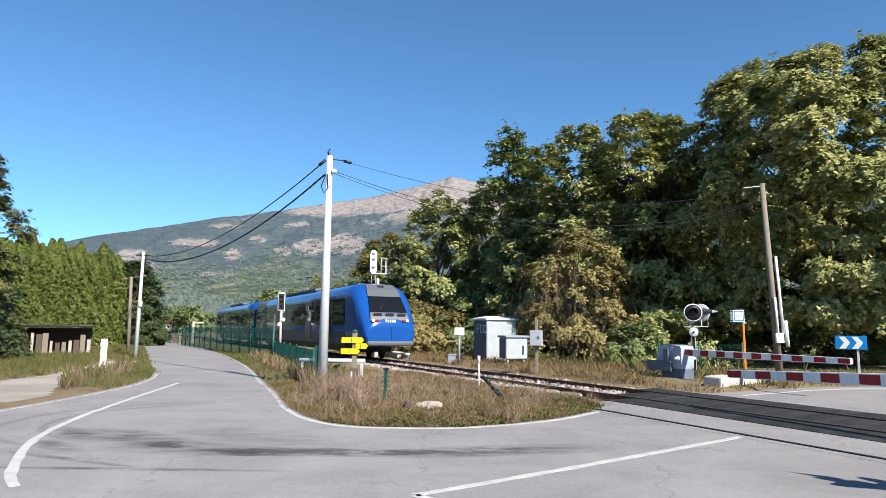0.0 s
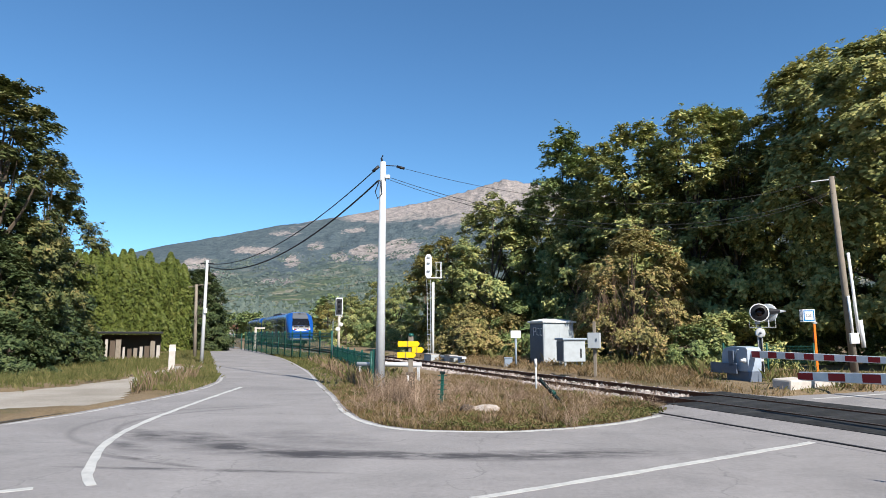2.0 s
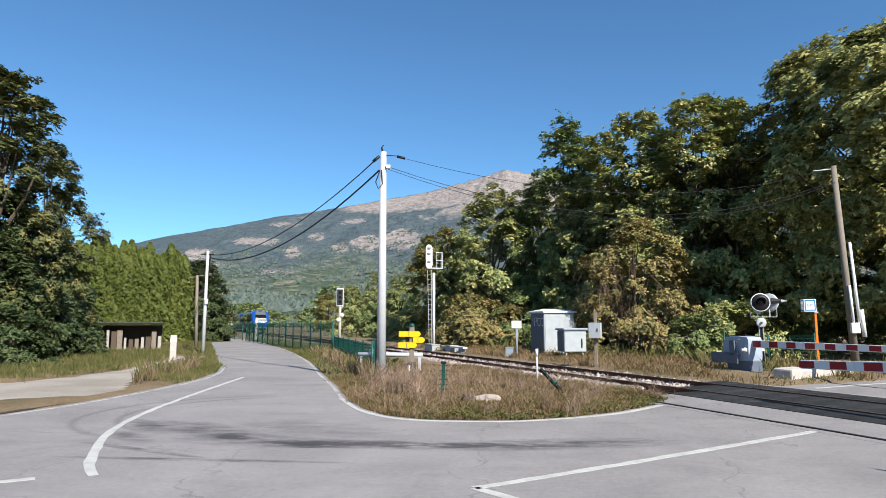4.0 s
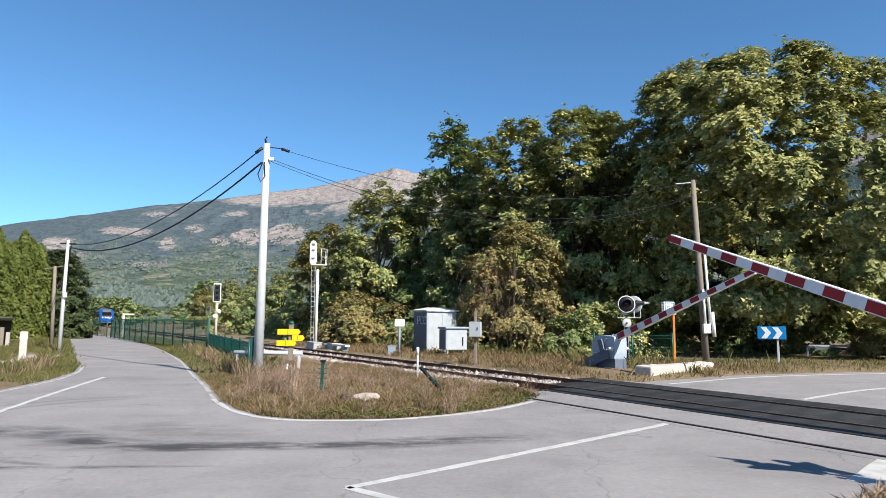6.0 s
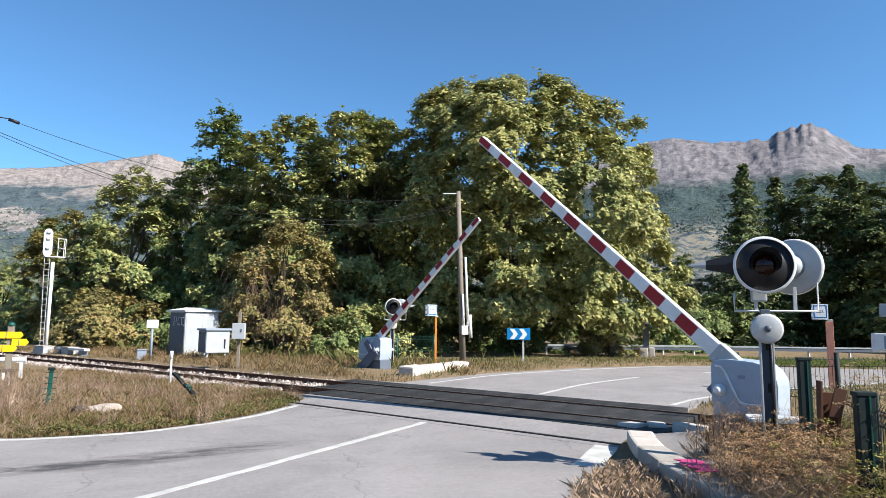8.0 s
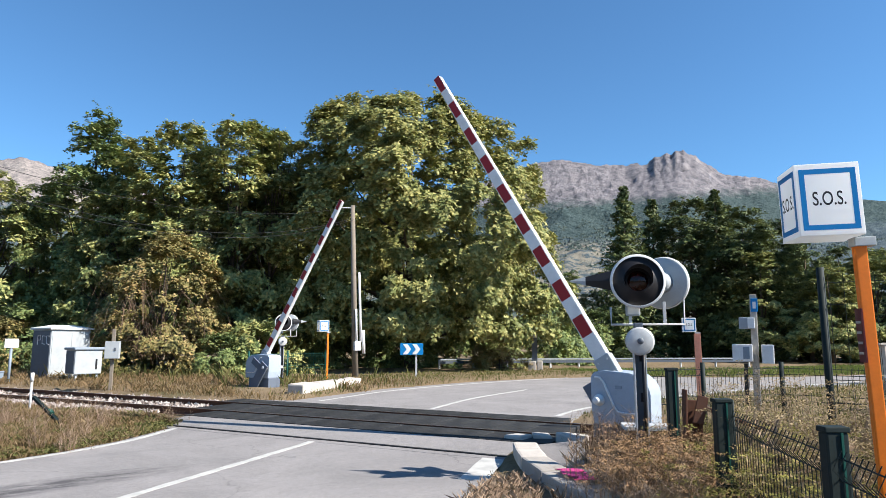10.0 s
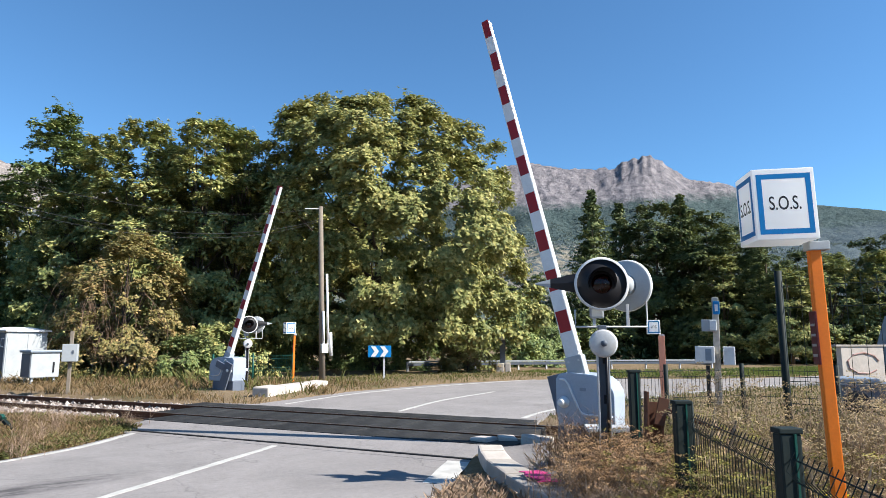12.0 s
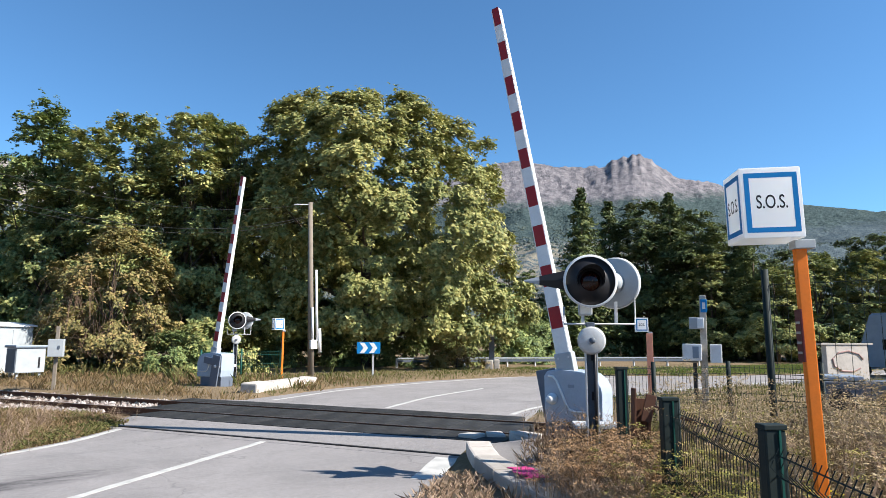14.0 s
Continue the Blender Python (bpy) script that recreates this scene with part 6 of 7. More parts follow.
mesh_fence("mesh_fence", [(8.6, 26.6), (10.4, 27.0), (12.4, 27.5)], 1.15, 0.008, "green wire mesh fence behind the far barrier", M_GREEN, 0.04, False, 0.12)
# by the near barrier
mesh_fence("mesh_fence", [(5.1, 3.15), (3.83, 1.8), (2.9, 0.85)], 1.08, 0.0035, "bent dark green wire mesh fence among dry weeds", M_DKGREEN, 0.012, True, 0.06, 0.0045)
mesh_fence("mesh_fence", [(9.3, 8.0), (11.3, 7.6), (13.0, 7.0), (13.4, 5.4)], 1.15, 0.0045, "dark green wire mesh fence with bent tips", M_DKGREEN, 0.045, True, 0.09, 0.006)
mesh_fence("mesh_fence", [(7.55, 3.55), (8.1, 1.6), (8.6, -0.4)], 2.35, 0.0035, "tall dark green wire mesh fence", M_DKGREEN, 0.04, False, 0.14, 0.004)
for x, y, h, w, mt, lb in ((5.92, 4.32, 1.33, 0.11, M_DKGREEN, "dark green steel gate post"), (5.06, 3.22, 1.14, 0.13, M_DKGREEN, "dark green square steel post"), (3.83, 1.8, 1.16, 0.115, M_DKGREEN, "dark green square steel post with cap")):
    fp = thing("gate_post", pose(x, y, 0.0, 0, 0, -35), lb, "post")
    part("shaft", box(w, w * 0.7, h + 0.1, (0, 0, -0.1), 0.01), mt, fp)
    part("cap", box(w * 1.12, w * 0.8, 0.03, (0, 0, h), 0.006), mt, fp)
    # sunlit edge of the post, put in as a brighter green strip
    part("edge_strip", box(0.012, 0.012, h, (0.02, -w * 0.37, 0), 0), M_GREEN, fp)
ru = thing("rusty_post", pose(5.7, 3.98, 0.0, 0, 2, -40), "rusty steel post with a broken crossbar", "post")
part("flange", box(0.02, 0.13, 1.22, (-0.07, 0, -0.05), 0.004), M_RUST, ru)
part("flange", box(0.02, 0.12, 1.02, (0.07, 0, -0.05), 0.004), M_RUST, ru)
part("web", box(0.13, 0.018, 1.12, (0, 0.02, -0.05), 0.004), M_RUST, ru)
part("torn_plate", box(0.10, 0.02, 0.26, (0.03, -0.06, 0.86), 0.004, Matrix.Rotation(radians(12), 3, "Y")), M_RUST, ru, "torn rusty plate")
part("angle_bar", tube([(0.02, -0.05, 0.35), (0.28, -0.2, 0.98)], 0.018, 5), M_RUST, ru)
part("crossbar", tube([(0.05, -0.02, 1.02), (0.55, -0.3, 0.86)], 0.022, 6), M_RUST, ru)
for k in range(5):
    part("broken_branch", tube([(0.1 + 0.1 * k, -0.1, 0.1), (0.2 + 0.12 * k, -0.25, 0.55 + 0.1 * k), (0.15 + 0.15 * k, -0.35, 0.95 + 0.06 * (k % 3))], 0.016, 5, None, 0.006), M_WOOD, ru)

# ---- kerb stones at the near barrier ----
kerb = thing("kerb_wall", Matrix.Identity(4), "curved worn concrete kerb with pink spray paint", "kerb")
_kl = smooth_line([(6.28, 7.15), (5.98, 6.75), (5.64, 6.25), (5.27, 5.5), (4.95, 4.75), (4.68, 4.05)], 0.42)
for k in range(len(_kl) - 1):
    d = _kl[k + 1] - _kl[k]
    b = box(0.34, d.length - 0.012, 0.34 + random.uniform(-0.02, 0.02), (0, 0, -0.12), 0.03)
    for v in b.verts:
        v.co += Vector([0.012 * noise.noise(v.co * 7 + Vector((k, 0, 0)))] * 3)
    ob = part("kerb_stone", b, M_CONCW if k < 2 else M_CONC, kerb)
    mid = (_kl[k] + _kl[k + 1]) / 2
    ob.matrix_basis = pose(mid.x + 0.12, mid.y, 0, 0, 0, math.degrees(math.atan2(-d.x, d.y)))
part("spray_mark", strip([(5.42, 5.35), (5.2, 4.85)], 0.2, 0.245, 0.256, 0.06, 0.5), M_PINK, kerb, "pink spray paint")
for x, y, s, tz in ((7.15, 8.15, 0.30, 20), (7.5, 8.0, 0.26, 60), (7.75, 7.55, 0.42, 30), (7.15, 7.15, 0.3, 10)):
    st = thing("broken_slab", pose(x, y, 0.02, random.uniform(-8, 8), random.uniform(-8, 8), tz), "broken pale concrete block beside the kerb", "concrete block", "broken blocks")
    b = box(s * 1.3, s, 0.2, (0, 0, -0.06), 0.03)
    for v in b.verts:
        v.co += Vector([0.05 * noise.noise(v.co * 3 + Vector((x, y, 0)))] * 3)
    part("block", b, M_CONCW, st)
tagged(part("pavement_slab", slab([(6.6, 7.05), (6.25, 6.75), (5.75, 5.95), (5.42, 5.15), (5.12, 4.3), (5.5, 4.1), (5.95, 4.95), (6.35, 5.8), (6.95, 6.6), (7.4, 7.0)], -0.05, 0.190), M_ROAD_FAR), "cracked grey pavement slab behind the kerb", "pavement", kind="structure")
blk = thing("concrete_block", Matrix.Identity(4), "long pale concrete kerb block beside the far barrier", "concrete block")
for k, (x, y) in enumerate(((7.95, 19.05), (8.75, 19.65), (9.55, 20.25), (10.25, 20.75))):
    b = box(0.98, 0.55, 0.42, (0, 0, -0.06), 0.05)
    for v in b.verts:
        v.co += Vector([0.03 * noise.noise(v.co * 3 + Vector((x, y, 0)))] * 3)
    ob = part("segment", b, M_CONCW, blk)
    ob.matrix_basis = pose(x, y, 0, 0, 0, 36)

# ---- west verge: marker post, hive shelter ----
mp = thing("marker_post", pose(-11.9, 22.3, 0, 0, 0, 25), "white concrete marker post in the grass", "marker post")
part("shaft", box(0.22, 0.16, 1.28, (0, 0, -0.1), 0.03), M_CONCW, mp)
part("band", box(0.23, 0.17, 0.1, (0, 0, 0.95), 0.01), M_WHITE, mp)
hs = thing("wood_shelter", pose(-22.6, 35.6, 0, 0, 0, 28), "low dark wooden shelter stacked with planks", "shed")
part("roof", box(5.2, 1.8, 0.12, (0, 0, 1.55), 0.02), M_BLACK, hs, "dark flat roof")
part("back_wall", box(5.0, 0.1, 1.5, (0, 0.8, 0), 0.01), M_BARK, hs)
for k in range(17):
    part("plank", box(random.uniform(0.12, 0.3), 0.08, random.uniform(0.7, 1.35), (-2.4 + 0.3 * k, -0.7 + random.uniform(-0.1, 0.2), 0), 0.01), (M_WOOD, M_CONC, M_BARK)[k % 3], hs)

# ---- far east side: guard rail, posts, vehicles ----
gr = thing("guard_rail", Matrix.Identity(4), "grey steel guard rail along the far road", "guard rail")
# rail's top highlight drawn as a pale strip, its darker face as a second
part("beam", strip([(20.6, 30.4), (27, 28.2), (38, 22.4)], 0.06, 0.58, 0.66, 2.0), M_GREYBOX, gr)
part("lower_beam", strip([(20.6, 30.42), (27, 28.22), (38, 22.42)], 0.06, 0.40, 0.54, 2.0), M_DARKGREY, gr)
for q in smooth_line([(20.6, 30.4), (27, 28.2), (38, 22.4)], 2.0):
    part("post", box(0.1, 0.1, 0.62, (q.x, q.y + 0.08, 0), 0.01), M_GALV, gr)
tagged(part("far_road", strip([(20, 35.5), (31, 30.5), (40, 25.5), (60, 14)], 6.0, -0.05, 0.045, 2.0), M_ROAD_FAR), "grey asphalt main road behind the guard rail", "road", kind="structure")
pi = thing("pillar_sign", pose(23.85, 26.15, 0.08, 0, 0, -42), "small pillar with a weathered panel on a white base", "pillar")
part("base", box(0.42, 0.4, 0.62, (-0.14, 0, -0.1), 0.05), M_CONCW, pi)
part("side_base", box(0.3, 0.4, 0.64, (0.26, 0.03, -0.1), 0.05), M_CONCW, pi)
part("panel", box(0.3, 0.15, 1.25, (0, 0, 0.5), 0.02), M_DARKGREY, pi)
part("trim", box(0.34, 0.18, 0.16, (-0.02, 0, 1.75), 0.03), M_WHITE, pi)
bx = thing("meter_pole", pose(15.0, 8.7, 0, 0, 1, -58), "pale wooden pole carrying meter boxes", "pole")
part("shaft", box(0.15, 0.13, 2.85, (0, 0.05, -0.1), 0.015), M_PALEWOOD, bx)
part("blue_sign", box(0.15, 0.03, 0.32, (0.02, -0.04, 2.33), 0.01), M_SIGNBLUE, bx)
part("sign_mark", box(0.07, 0.004, 0.16, (0.02, -0.058, 2.41), 0.0), M_WHITE, bx)
part("upper_box", box(0.34, 0.2, 0.28, (-0.16, -0.08, 1.92), 0.015), M_GREYBOX, bx)
part("upper_cover", box(0.15, 0.03, 0.24, (-0.07, -0.19, 1.94), 0.01), M_WHITE, bx)
part("left_box", box(0.44, 0.26, 0.40, (-0.28, -0.08, 1.16), 0.02), M_WHITE, bx)
part("left_window", box(0.14, 0.01, 0.28, (-0.20, -0.214, 1.22), 0.003), M_BLUEGREY, bx)
part("right_box", box(0.26, 0.2, 0.44, (0.26, -0.06, 1.12), 0.02), M_WHITE, bx)
part("dark_post", box(0.09, 0.09, 1.2, (-0.22, 0.02, -0.1), 0.01), M_BLACK, bx)


def van(m, label, colour, L=4.6, W=1.9, H=2.0):
    t = thing("parked_van", m, label, "vehicle")
    b = bmesh.new()
    o = [(-L / 2, 0.35), (L / 2, 0.35), (L / 2, 1.0), (L / 2 - 0.7, 1.15), (L / 2 - 1.4, H), (-L / 2 + 0.1, H), (-L / 2, 1.2)]
    a, c = [b.verts.new((x, -W / 2, z)) for x, z in o], [b.verts.new((x, W / 2, z)) for x, z in o]
    b.faces.new(a), b.faces.new(c[::-1])
    for i in range(7):
        b.faces.new((a[i], c[i], c[(i + 1) % 7], a[(i + 1) % 7]))
    bmesh.ops.recalc_face_normals(b, faces=b.faces)
    bmesh.ops.bevel(b, geom=b.edges[:], offset=0.09, segments=3, affect="EDGES")
    part("body", b, colour, t)
    for sy in (-1, 1):
        part("side_window", box(1.9, 0.02, 0.5, (-0.3, sy * W / 2, 1.25), 0.01), M_GLASS, t)
        for x in (-L * 0.32, L * 0.32):
            w = lathe([(0.0, -0.09), (0.22, -0.1), (0.31, -0.09), (0.32, 0.0), (0.31, 0.09), (0.0, 0.1)], "Y", 20, (x, sy * (W / 2 - 0.08), 0.32))
            part("wheel", w, M_BLACK, t)
    return t


van(pose(36.2, 10.6, 0.0, 0, 0, 75), "blue-grey box van parked behind the weeds", M_BLUEGREY, 5.2, 2.1, 3.0)
tr = thing("garden_trailer", pose(17.25, 6.15, 0.05, 0, 0, -58), "low dark trailer with pale blue cover in the weeds", "trailer")
part("bed", box(1.7, 1.1, 0.42, (0, 0, 0.26), 0.03), M_DARKGREY, tr)
part("cover", box(0.8, 1.0, 0.12, (-0.4, 0, 0.68), 0.04), M_BLUEGREY, tr, "pale blue cover")
for sx in (-0.5, 0.5):
    part("wheel", lathe([(0.0, -0.07), (0.2, -0.08), (0.26, -0.06), (0.26, 0.06), (0.2, 0.08), (0.0, 0.07)], "Y", 20, (sx, -0.5, 0.26)), M_BLACK, tr)
M_BRICKPINK = plain("faded_pink_paint", (0.42, 0.27, 0.25), 0.8, wear=0.5)
gw = thing("garden_wall", pose(29.3, 10.9, 0.0, 0, 0, -25), "low white wall with faded graffiti", "wall")
part("wall", box(2.0, 0.25, 1.5, (0, 0, 0), 0.02), M_CONCW, gw)
part("coping", box(2.5, 0.32, 0.08, (0, 0, 1.5), 0.015), M_CONC, gw)
part("graffiti_stroke", tube([(0.75 * math.cos(a), -0.14, 0.85 + 0.42 * math.sin(a)) for a in (0.2, 0.8, 1.5, 2.2, 2.9, 3.6, 4.3, 5.0, 5.6)], 0.03, 5), M_BRICKPINK, gw, "faded pink painted loop")
for x, y, s, mt in ((-47.0, 262.0, 0.9, M_CONC), (-128.0, 300.0, 0.8, M_CONC)):
    ho = thing("house", pose(x, y, 0, 0, 0, 20) @ Matrix.Diagonal((s, s, s, 1)), "distant pale house with brown roof among trees", "house", "valley houses")
    part("wall", box(9, 7, 4.5, (0, 0, 0), 0.02), mt, ho)
    b = bmesh.new()
    v = [b.verts.new(c) for c in ((-5, -4, 4.4), (5, -4, 4.4), (5, 4, 4.4), (-5, 4, 4.4), (-5, 0, 7), (5, 0, 7))]
    for f in ((0, 1, 5, 4), (2, 3, 4, 5), (0, 4, 3), (1, 2, 5), (3, 2, 1, 0)):
        b.faces.new([v[i] for i in f])
    part("roof", b, M_RUST, ho)
    for k in range(3):
        part("window", box(1.0, 0.06, 1.3, (-2.8 + 2.8 * k, -3.52, 1.6), 0.01), M_GLASS, ho)
cx = thing("crossing_cross", pose(-24.4, 61.5, 0, 0, 0, 20), "distant white post with cross arms beside the road", "sign")
part("post", box(0.22, 0.15, 2.2, (0, 0, 0), 0.02), M_CONCW, cx)
part("arm", box(1.0, 0.08, 0.16, (0.4, 0, 2.0), 0.02), M_CONCW, cx)

# ---- grass, weeds, dry stalks ----
def blades(name, x, y, hmin, hmax, width, material, seed, label, lean=0.35, z=None):
    rng = np.random.default_rng(seed)
    n = len(x)
    z = ground_z(x, y) if z is None else z
    h = rng.uniform(hmin, hmax, n) * (0.55 + 0.45 * np.clip(0.5 + lumps(x * 0.8, y * 0.8), 0, 1))
    a = rng.uniform(0, math.tau, n)
    w = width * rng.uniform(0.6, 1.4, n)
    lx, ly = rng.normal(0, lean, n) * h, rng.normal(0, lean, n) * h
    c, s = np.cos(a) * w / 2, np.sin(a) * w / 2
    v = np.stack([np.stack([x - c, y - s, z - 0.02], 1), np.stack([x + c, y + s, z - 0.02], 1), np.stack([x + lx * 0.4 + c * 0.7, y + ly * 0.4 + s * 0.7, z + h * 0.6], 1), np.stack([x + lx, y + ly, z + h], 1)], 1).reshape(-1, 3)
    i = np.arange(n)[:, None] * 4
    f = np.concatenate([i + (0, 1, 2), i + (0, 2, 3)], 1).reshape(-1, 3)
    return tagged(new(name, fast_mesh(name, v, f, material)), label, "grass", kind="stuff")


def scatter(n, x0, x1, y0, y1, seed, keep=None):
    rng = np.random.default_rng(seed)
    x, y = rng.uniform(x0, x1, n), rng.uniform(y0, y1, n)
    k = ~inside(x, y, ROAD) & ~inside(x, y, GRAVEL)
    p = x * N.x + y * N.y
    k &= np.abs(p - TRACK_P) > 1.9
    if keep is not None:
        k &= keep(x, y, p)
    return x[k], y[k]


def patchy(x, y, f=1.0, cut=-0.1):
    return lumps(x * f, y * f) + 0.4 * lumps(x * f * 2.3 + 5, y * f * 2.3) > cut


x, y = scatter(170000, -5, 5, 10.8, 24, 81, lambda x, y, p: (p < 9.7) & patchy(x, y, 1, -0.5))
blades("dry_grass", x, y, 0.03, 0.13, 0.009, M_GRASS, 82, "short dry yellow grass on the road corner")
x, y = scatter(70000, -5, 5, 10.6, 24, 83, lambda x, y, p: (p < 9.9) & ((gap_to(x, y, ROAD) < 0.75) | patchy(x, y, 0.7, 0.35)))
blades("green_grass", x, y, 0.03, 0.11, 0.011, M_GREENGRASS, 84, "green grass edging along the road corner")
x, y = scatter(110000, -30, -4, 17, 60, 85, lambda x, y, p: (p < 9.6) & (gap_to(x, y, ROAD) < 2.6))
blades("verge_grass", x, y, 0.04, 0.2, 0.018, M_GREENGRASS, 86, "dry verge grass between road and railway fence")
x, y = scatter(30000, -12, -3.6, 16, 34, 87, lambda x, y, p: (p < 9.2) & (gap_to(x, y, ROAD) > 0.7) & (gap_to(x, y, ROAD) < 2.4) & patchy(x, y, 0.9, -0.1))
blades("tall_weeds", x, y, 0.15, 0.6, 0.010, M_STRAW, 88, "tall dead weeds along the low fence", 0.2)
x, y = scatter(26000, -12, -3.4, 15.5, 34, 112, lambda x, y, p: (p < 9.3) & (gap_to(x, y, ROAD) > 0.9) & (gap_to(x, y, ROAD) < 2.6) & patchy(x, y, 1.3, 0.0))
blades("green_weeds", x, y, 0.15, 0.6, 0.022, M_GREENGRASS, 113, "green weeds along the low fence", 0.35)
x, y = scatter(110000, -22, 30, 14, 45, 89, lambda x, y, p: (p > 13.4) & (p < 22) & ~((np.abs(x - 7.8) < 1.3) & (y > 18) & (y < 22.6)))
blades("trackside_grass", x, y, 0.05, 0.26, 0.022, M_GRASS, 90, "dry grass beyond the railway")
x, y = scatter(26000, -18, 30, 14, 45, 91, lambda x, y, p: (p > 16.0) & (p < 22) & patchy(x, y, 0.6, 0.0))
blades("trackside_weeds", x, y, 0.15, 0.7, 0.028, M_GREENGRASS, 92, "green weeds at the foot of the trees")
x, y = scatter(40000, -16, 26, 14, 45, 161, lambda x, y, p: (p > 13.6) & (p < 17.5) & patchy(x, y, 0.55, 0.15))
blades("green_sward", x, y, 0.04, 0.2, 0.02, M_GREENGRASS, 162, "patches of green grass beyond the rails")
x, y = scatter(130000, -26, -8.6, 10, 48, 93, lambda x, y, p: patchy(x, y, 0.5, -0.6) & ((y > 17.5) | (x < -14)))
blades("west_grass", x, y, 0.03, 0.18, 0.018, M_GREENGRASS, 94, "green and dry grass beside the gravel lay-by")
x, y = scatter(40000, -26, -13, 16, 44, 95, lambda x, y, p: patchy(x, y, 0.4, -0.2) & (x < -14.2))
blades("west_weeds", x, y, 0.1, 0.36, 0.02, M_GREENGRASS, 96, "tall mixed weeds in front of the hedge", 0.25)
x, y = scatter(90000, 8, 45, 3, 40, 97, lambda x, y, p: (p > 13.5) & (gap_to(x, y, ROAD) < 6))
blades("east_grass", x, y, 0.04, 0.18, 0.022, M_GREENGRASS, 98, "green verge beyond the crossing")

x, y = scatter(70000, 17, 44, 13, 31, 141, lambda x, y, p: (gap_to(x, y, ROAD) < 5.5) & (p > 20) & (x > 25))
blades("green_verge", x, y, 0.05, 0.2, 0.03, M_LAWN, 142, "bright green mown verge beyond the bend")


def tufts(name, centres, seed, per, hmin, hmax, width, material, label, spread=0.07, lean=0.5):
    rng = np.random.default_rng(seed)
    c = np.repeat(np.array(centres), per, 0) + rng.normal(size=(len(centres) * per, 2)) * spread
    return blades(name, c[:, 0], c[:, 1], hmin, hmax, width, material, seed, label, lean)


x, y = scatter(1500, -5, 5, 10.9, 24, 121, lambda x, y, p: p < 9.5)
tufts("straw_tufts", list(zip(x, y)), 122, 24, 0.05, 0.17, 0.009, M_GRASS, "straw-coloured grass tufts on the road corner")
x, y = scatter(700, -5, 5, 10.9, 24, 123, lambda x, y, p: p < 9.5)
tufts("brown_tufts", list(zip(x, y)), 124, 22, 0.05, 0.15, 0.009, M_STRAW, "brown dead grass tufts on the road corner")
x, y = scatter(500, -5, 5, 10.9, 22, 125, lambda x, y, p: p < 9.5)
tufts("green_tufts", list(zip(x, y)), 126, 22, 0.06, 0.18, 0.016, M_GREENGRASS, "green grass tufts on the road corner")
x, y = scatter(1500, -16, 24, 14, 40, 127, lambda x, y, p: (p > 13.4) & (p < 19) & ~((np.abs(x - 7.8) < 1.5) & (y > 18) & (y < 22.6)))
tufts("trackside_tufts", list(zip(x, y)), 128, 24, 0.10, 0.32, 0.016, M_GRASS, "dry grass tufts beyond the rails", 0.12)
x, y = scatter(900, -22, -8.7, 16.8, 42, 129)
tufts("west_tufts", list(zip(x, y)), 130, 24, 0.08, 0.27, 0.015, M_GREENGRASS, "green and dry tufts beside the lay-by", 0.12)


def weed_clump(name, spots, seed, label, h0, h1, stems, umbel, material, stalk=None):
    """Dry branching stalks with flat heads."""
    rng = np.random.default_rng(seed)
    v, f, uc, un = [], [], [], []
    for (x, y), k in zip(spots, range(len(spots))):
        z = float(ground_z(np.array([x]), np.array([y]))[0])
        for s in range(stems):
            h = rng.uniform(h0, h1)
            a = rng.uniform(0, math.tau)
            q0 = np.array([x + rng.normal(0, 0.12), y + rng.normal(0, 0.12), z - 0.03])
            q1 = q0 + (rng.normal(0, 0.12) * h, rng.normal(0, 0.12) * h, h)
            lines = [(q0, q1, 0.0055)]
            for b_ in range(7):
                t = rng.uniform(0.35, 0.95)
                m0 = q0 + (q1 - q0) * t
                lines.append((m0, m0 + (rng.normal(0, 0.16), rng.normal(0, 0.16), rng.uniform(0.08, 0.25)), 0.003))
            for a0, a1, w in lines:
                d = np.array([math.cos(a), math.sin(a), 0]) * w
                e = np.array([-math.sin(a), math.cos(a), 0]) * w
                i = len(v)
                v += [a0 - d, a0 + d, a1, a0 - e, a0 + e]
                f += [(i, i + 1, i + 2), (i + 3, i + 4, i + 2)]
                if umbel:
                    r = rng.uniform(0.035, 0.085)
                    for ray in range(7):
                        ra = ray * 0.9 + rng.uniform(0, 0.5)
                        tip = a1 + (math.cos(ra) * r * rng.uniform(0.5, 1.1), math.sin(ra) * r * rng.uniform(0.5, 1.1), 0.035 + rng.uniform(-0.01, 0.01))
                        i = len(v)
                        v += [a1 - d * 0.4, a1 + d * 0.4, tip]
                        f += [(i, i + 1, i + 2)]
                        uc.append(tip + rng.normal(size=(umbel // 3, 3)) * (0.013, 0.013, 0.005))
                        un.append(rng.normal(size=(umbel // 3, 3)) * 0.4 + (0, 0, 1))
    me = fast_mesh(name, np.array(v), np.array(f), stalk or M_DRYWEED)
    tagged(new(name, me), label, "weeds", kind="stuff")
    if uc:
        tagged(new(name + "_heads", leaf_mesh(name + "_heads", np.concatenate(uc), np.concatenate(un), 0.013, material, seed, 1.4)), "yellowish flower heads of dry fennel", "weeds", kind="stuff")


rng = np.random.default_rng(101)
sx, sy = rng.uniform(2.6, 12.0, 900), rng.uniform(-0.8, 8.4, 900)
ok = ~inside(sx, sy, ROAD) & (gap_to(sx, sy, ROAD) > 1.15) & (sx * N.x + sy * N.y < 9.6) & (np.hypot(sx, sy) > 2.2)
ok &= (np.hypot(sx, sy) > 5.0) | ((sy < 0.48 * sx) & (np.hypot(sx, sy) > 3.3))
ok &= ~((np.abs(sx - 6.2) < 0.5) & (np.abs(sy - 5.0) < 0.6))
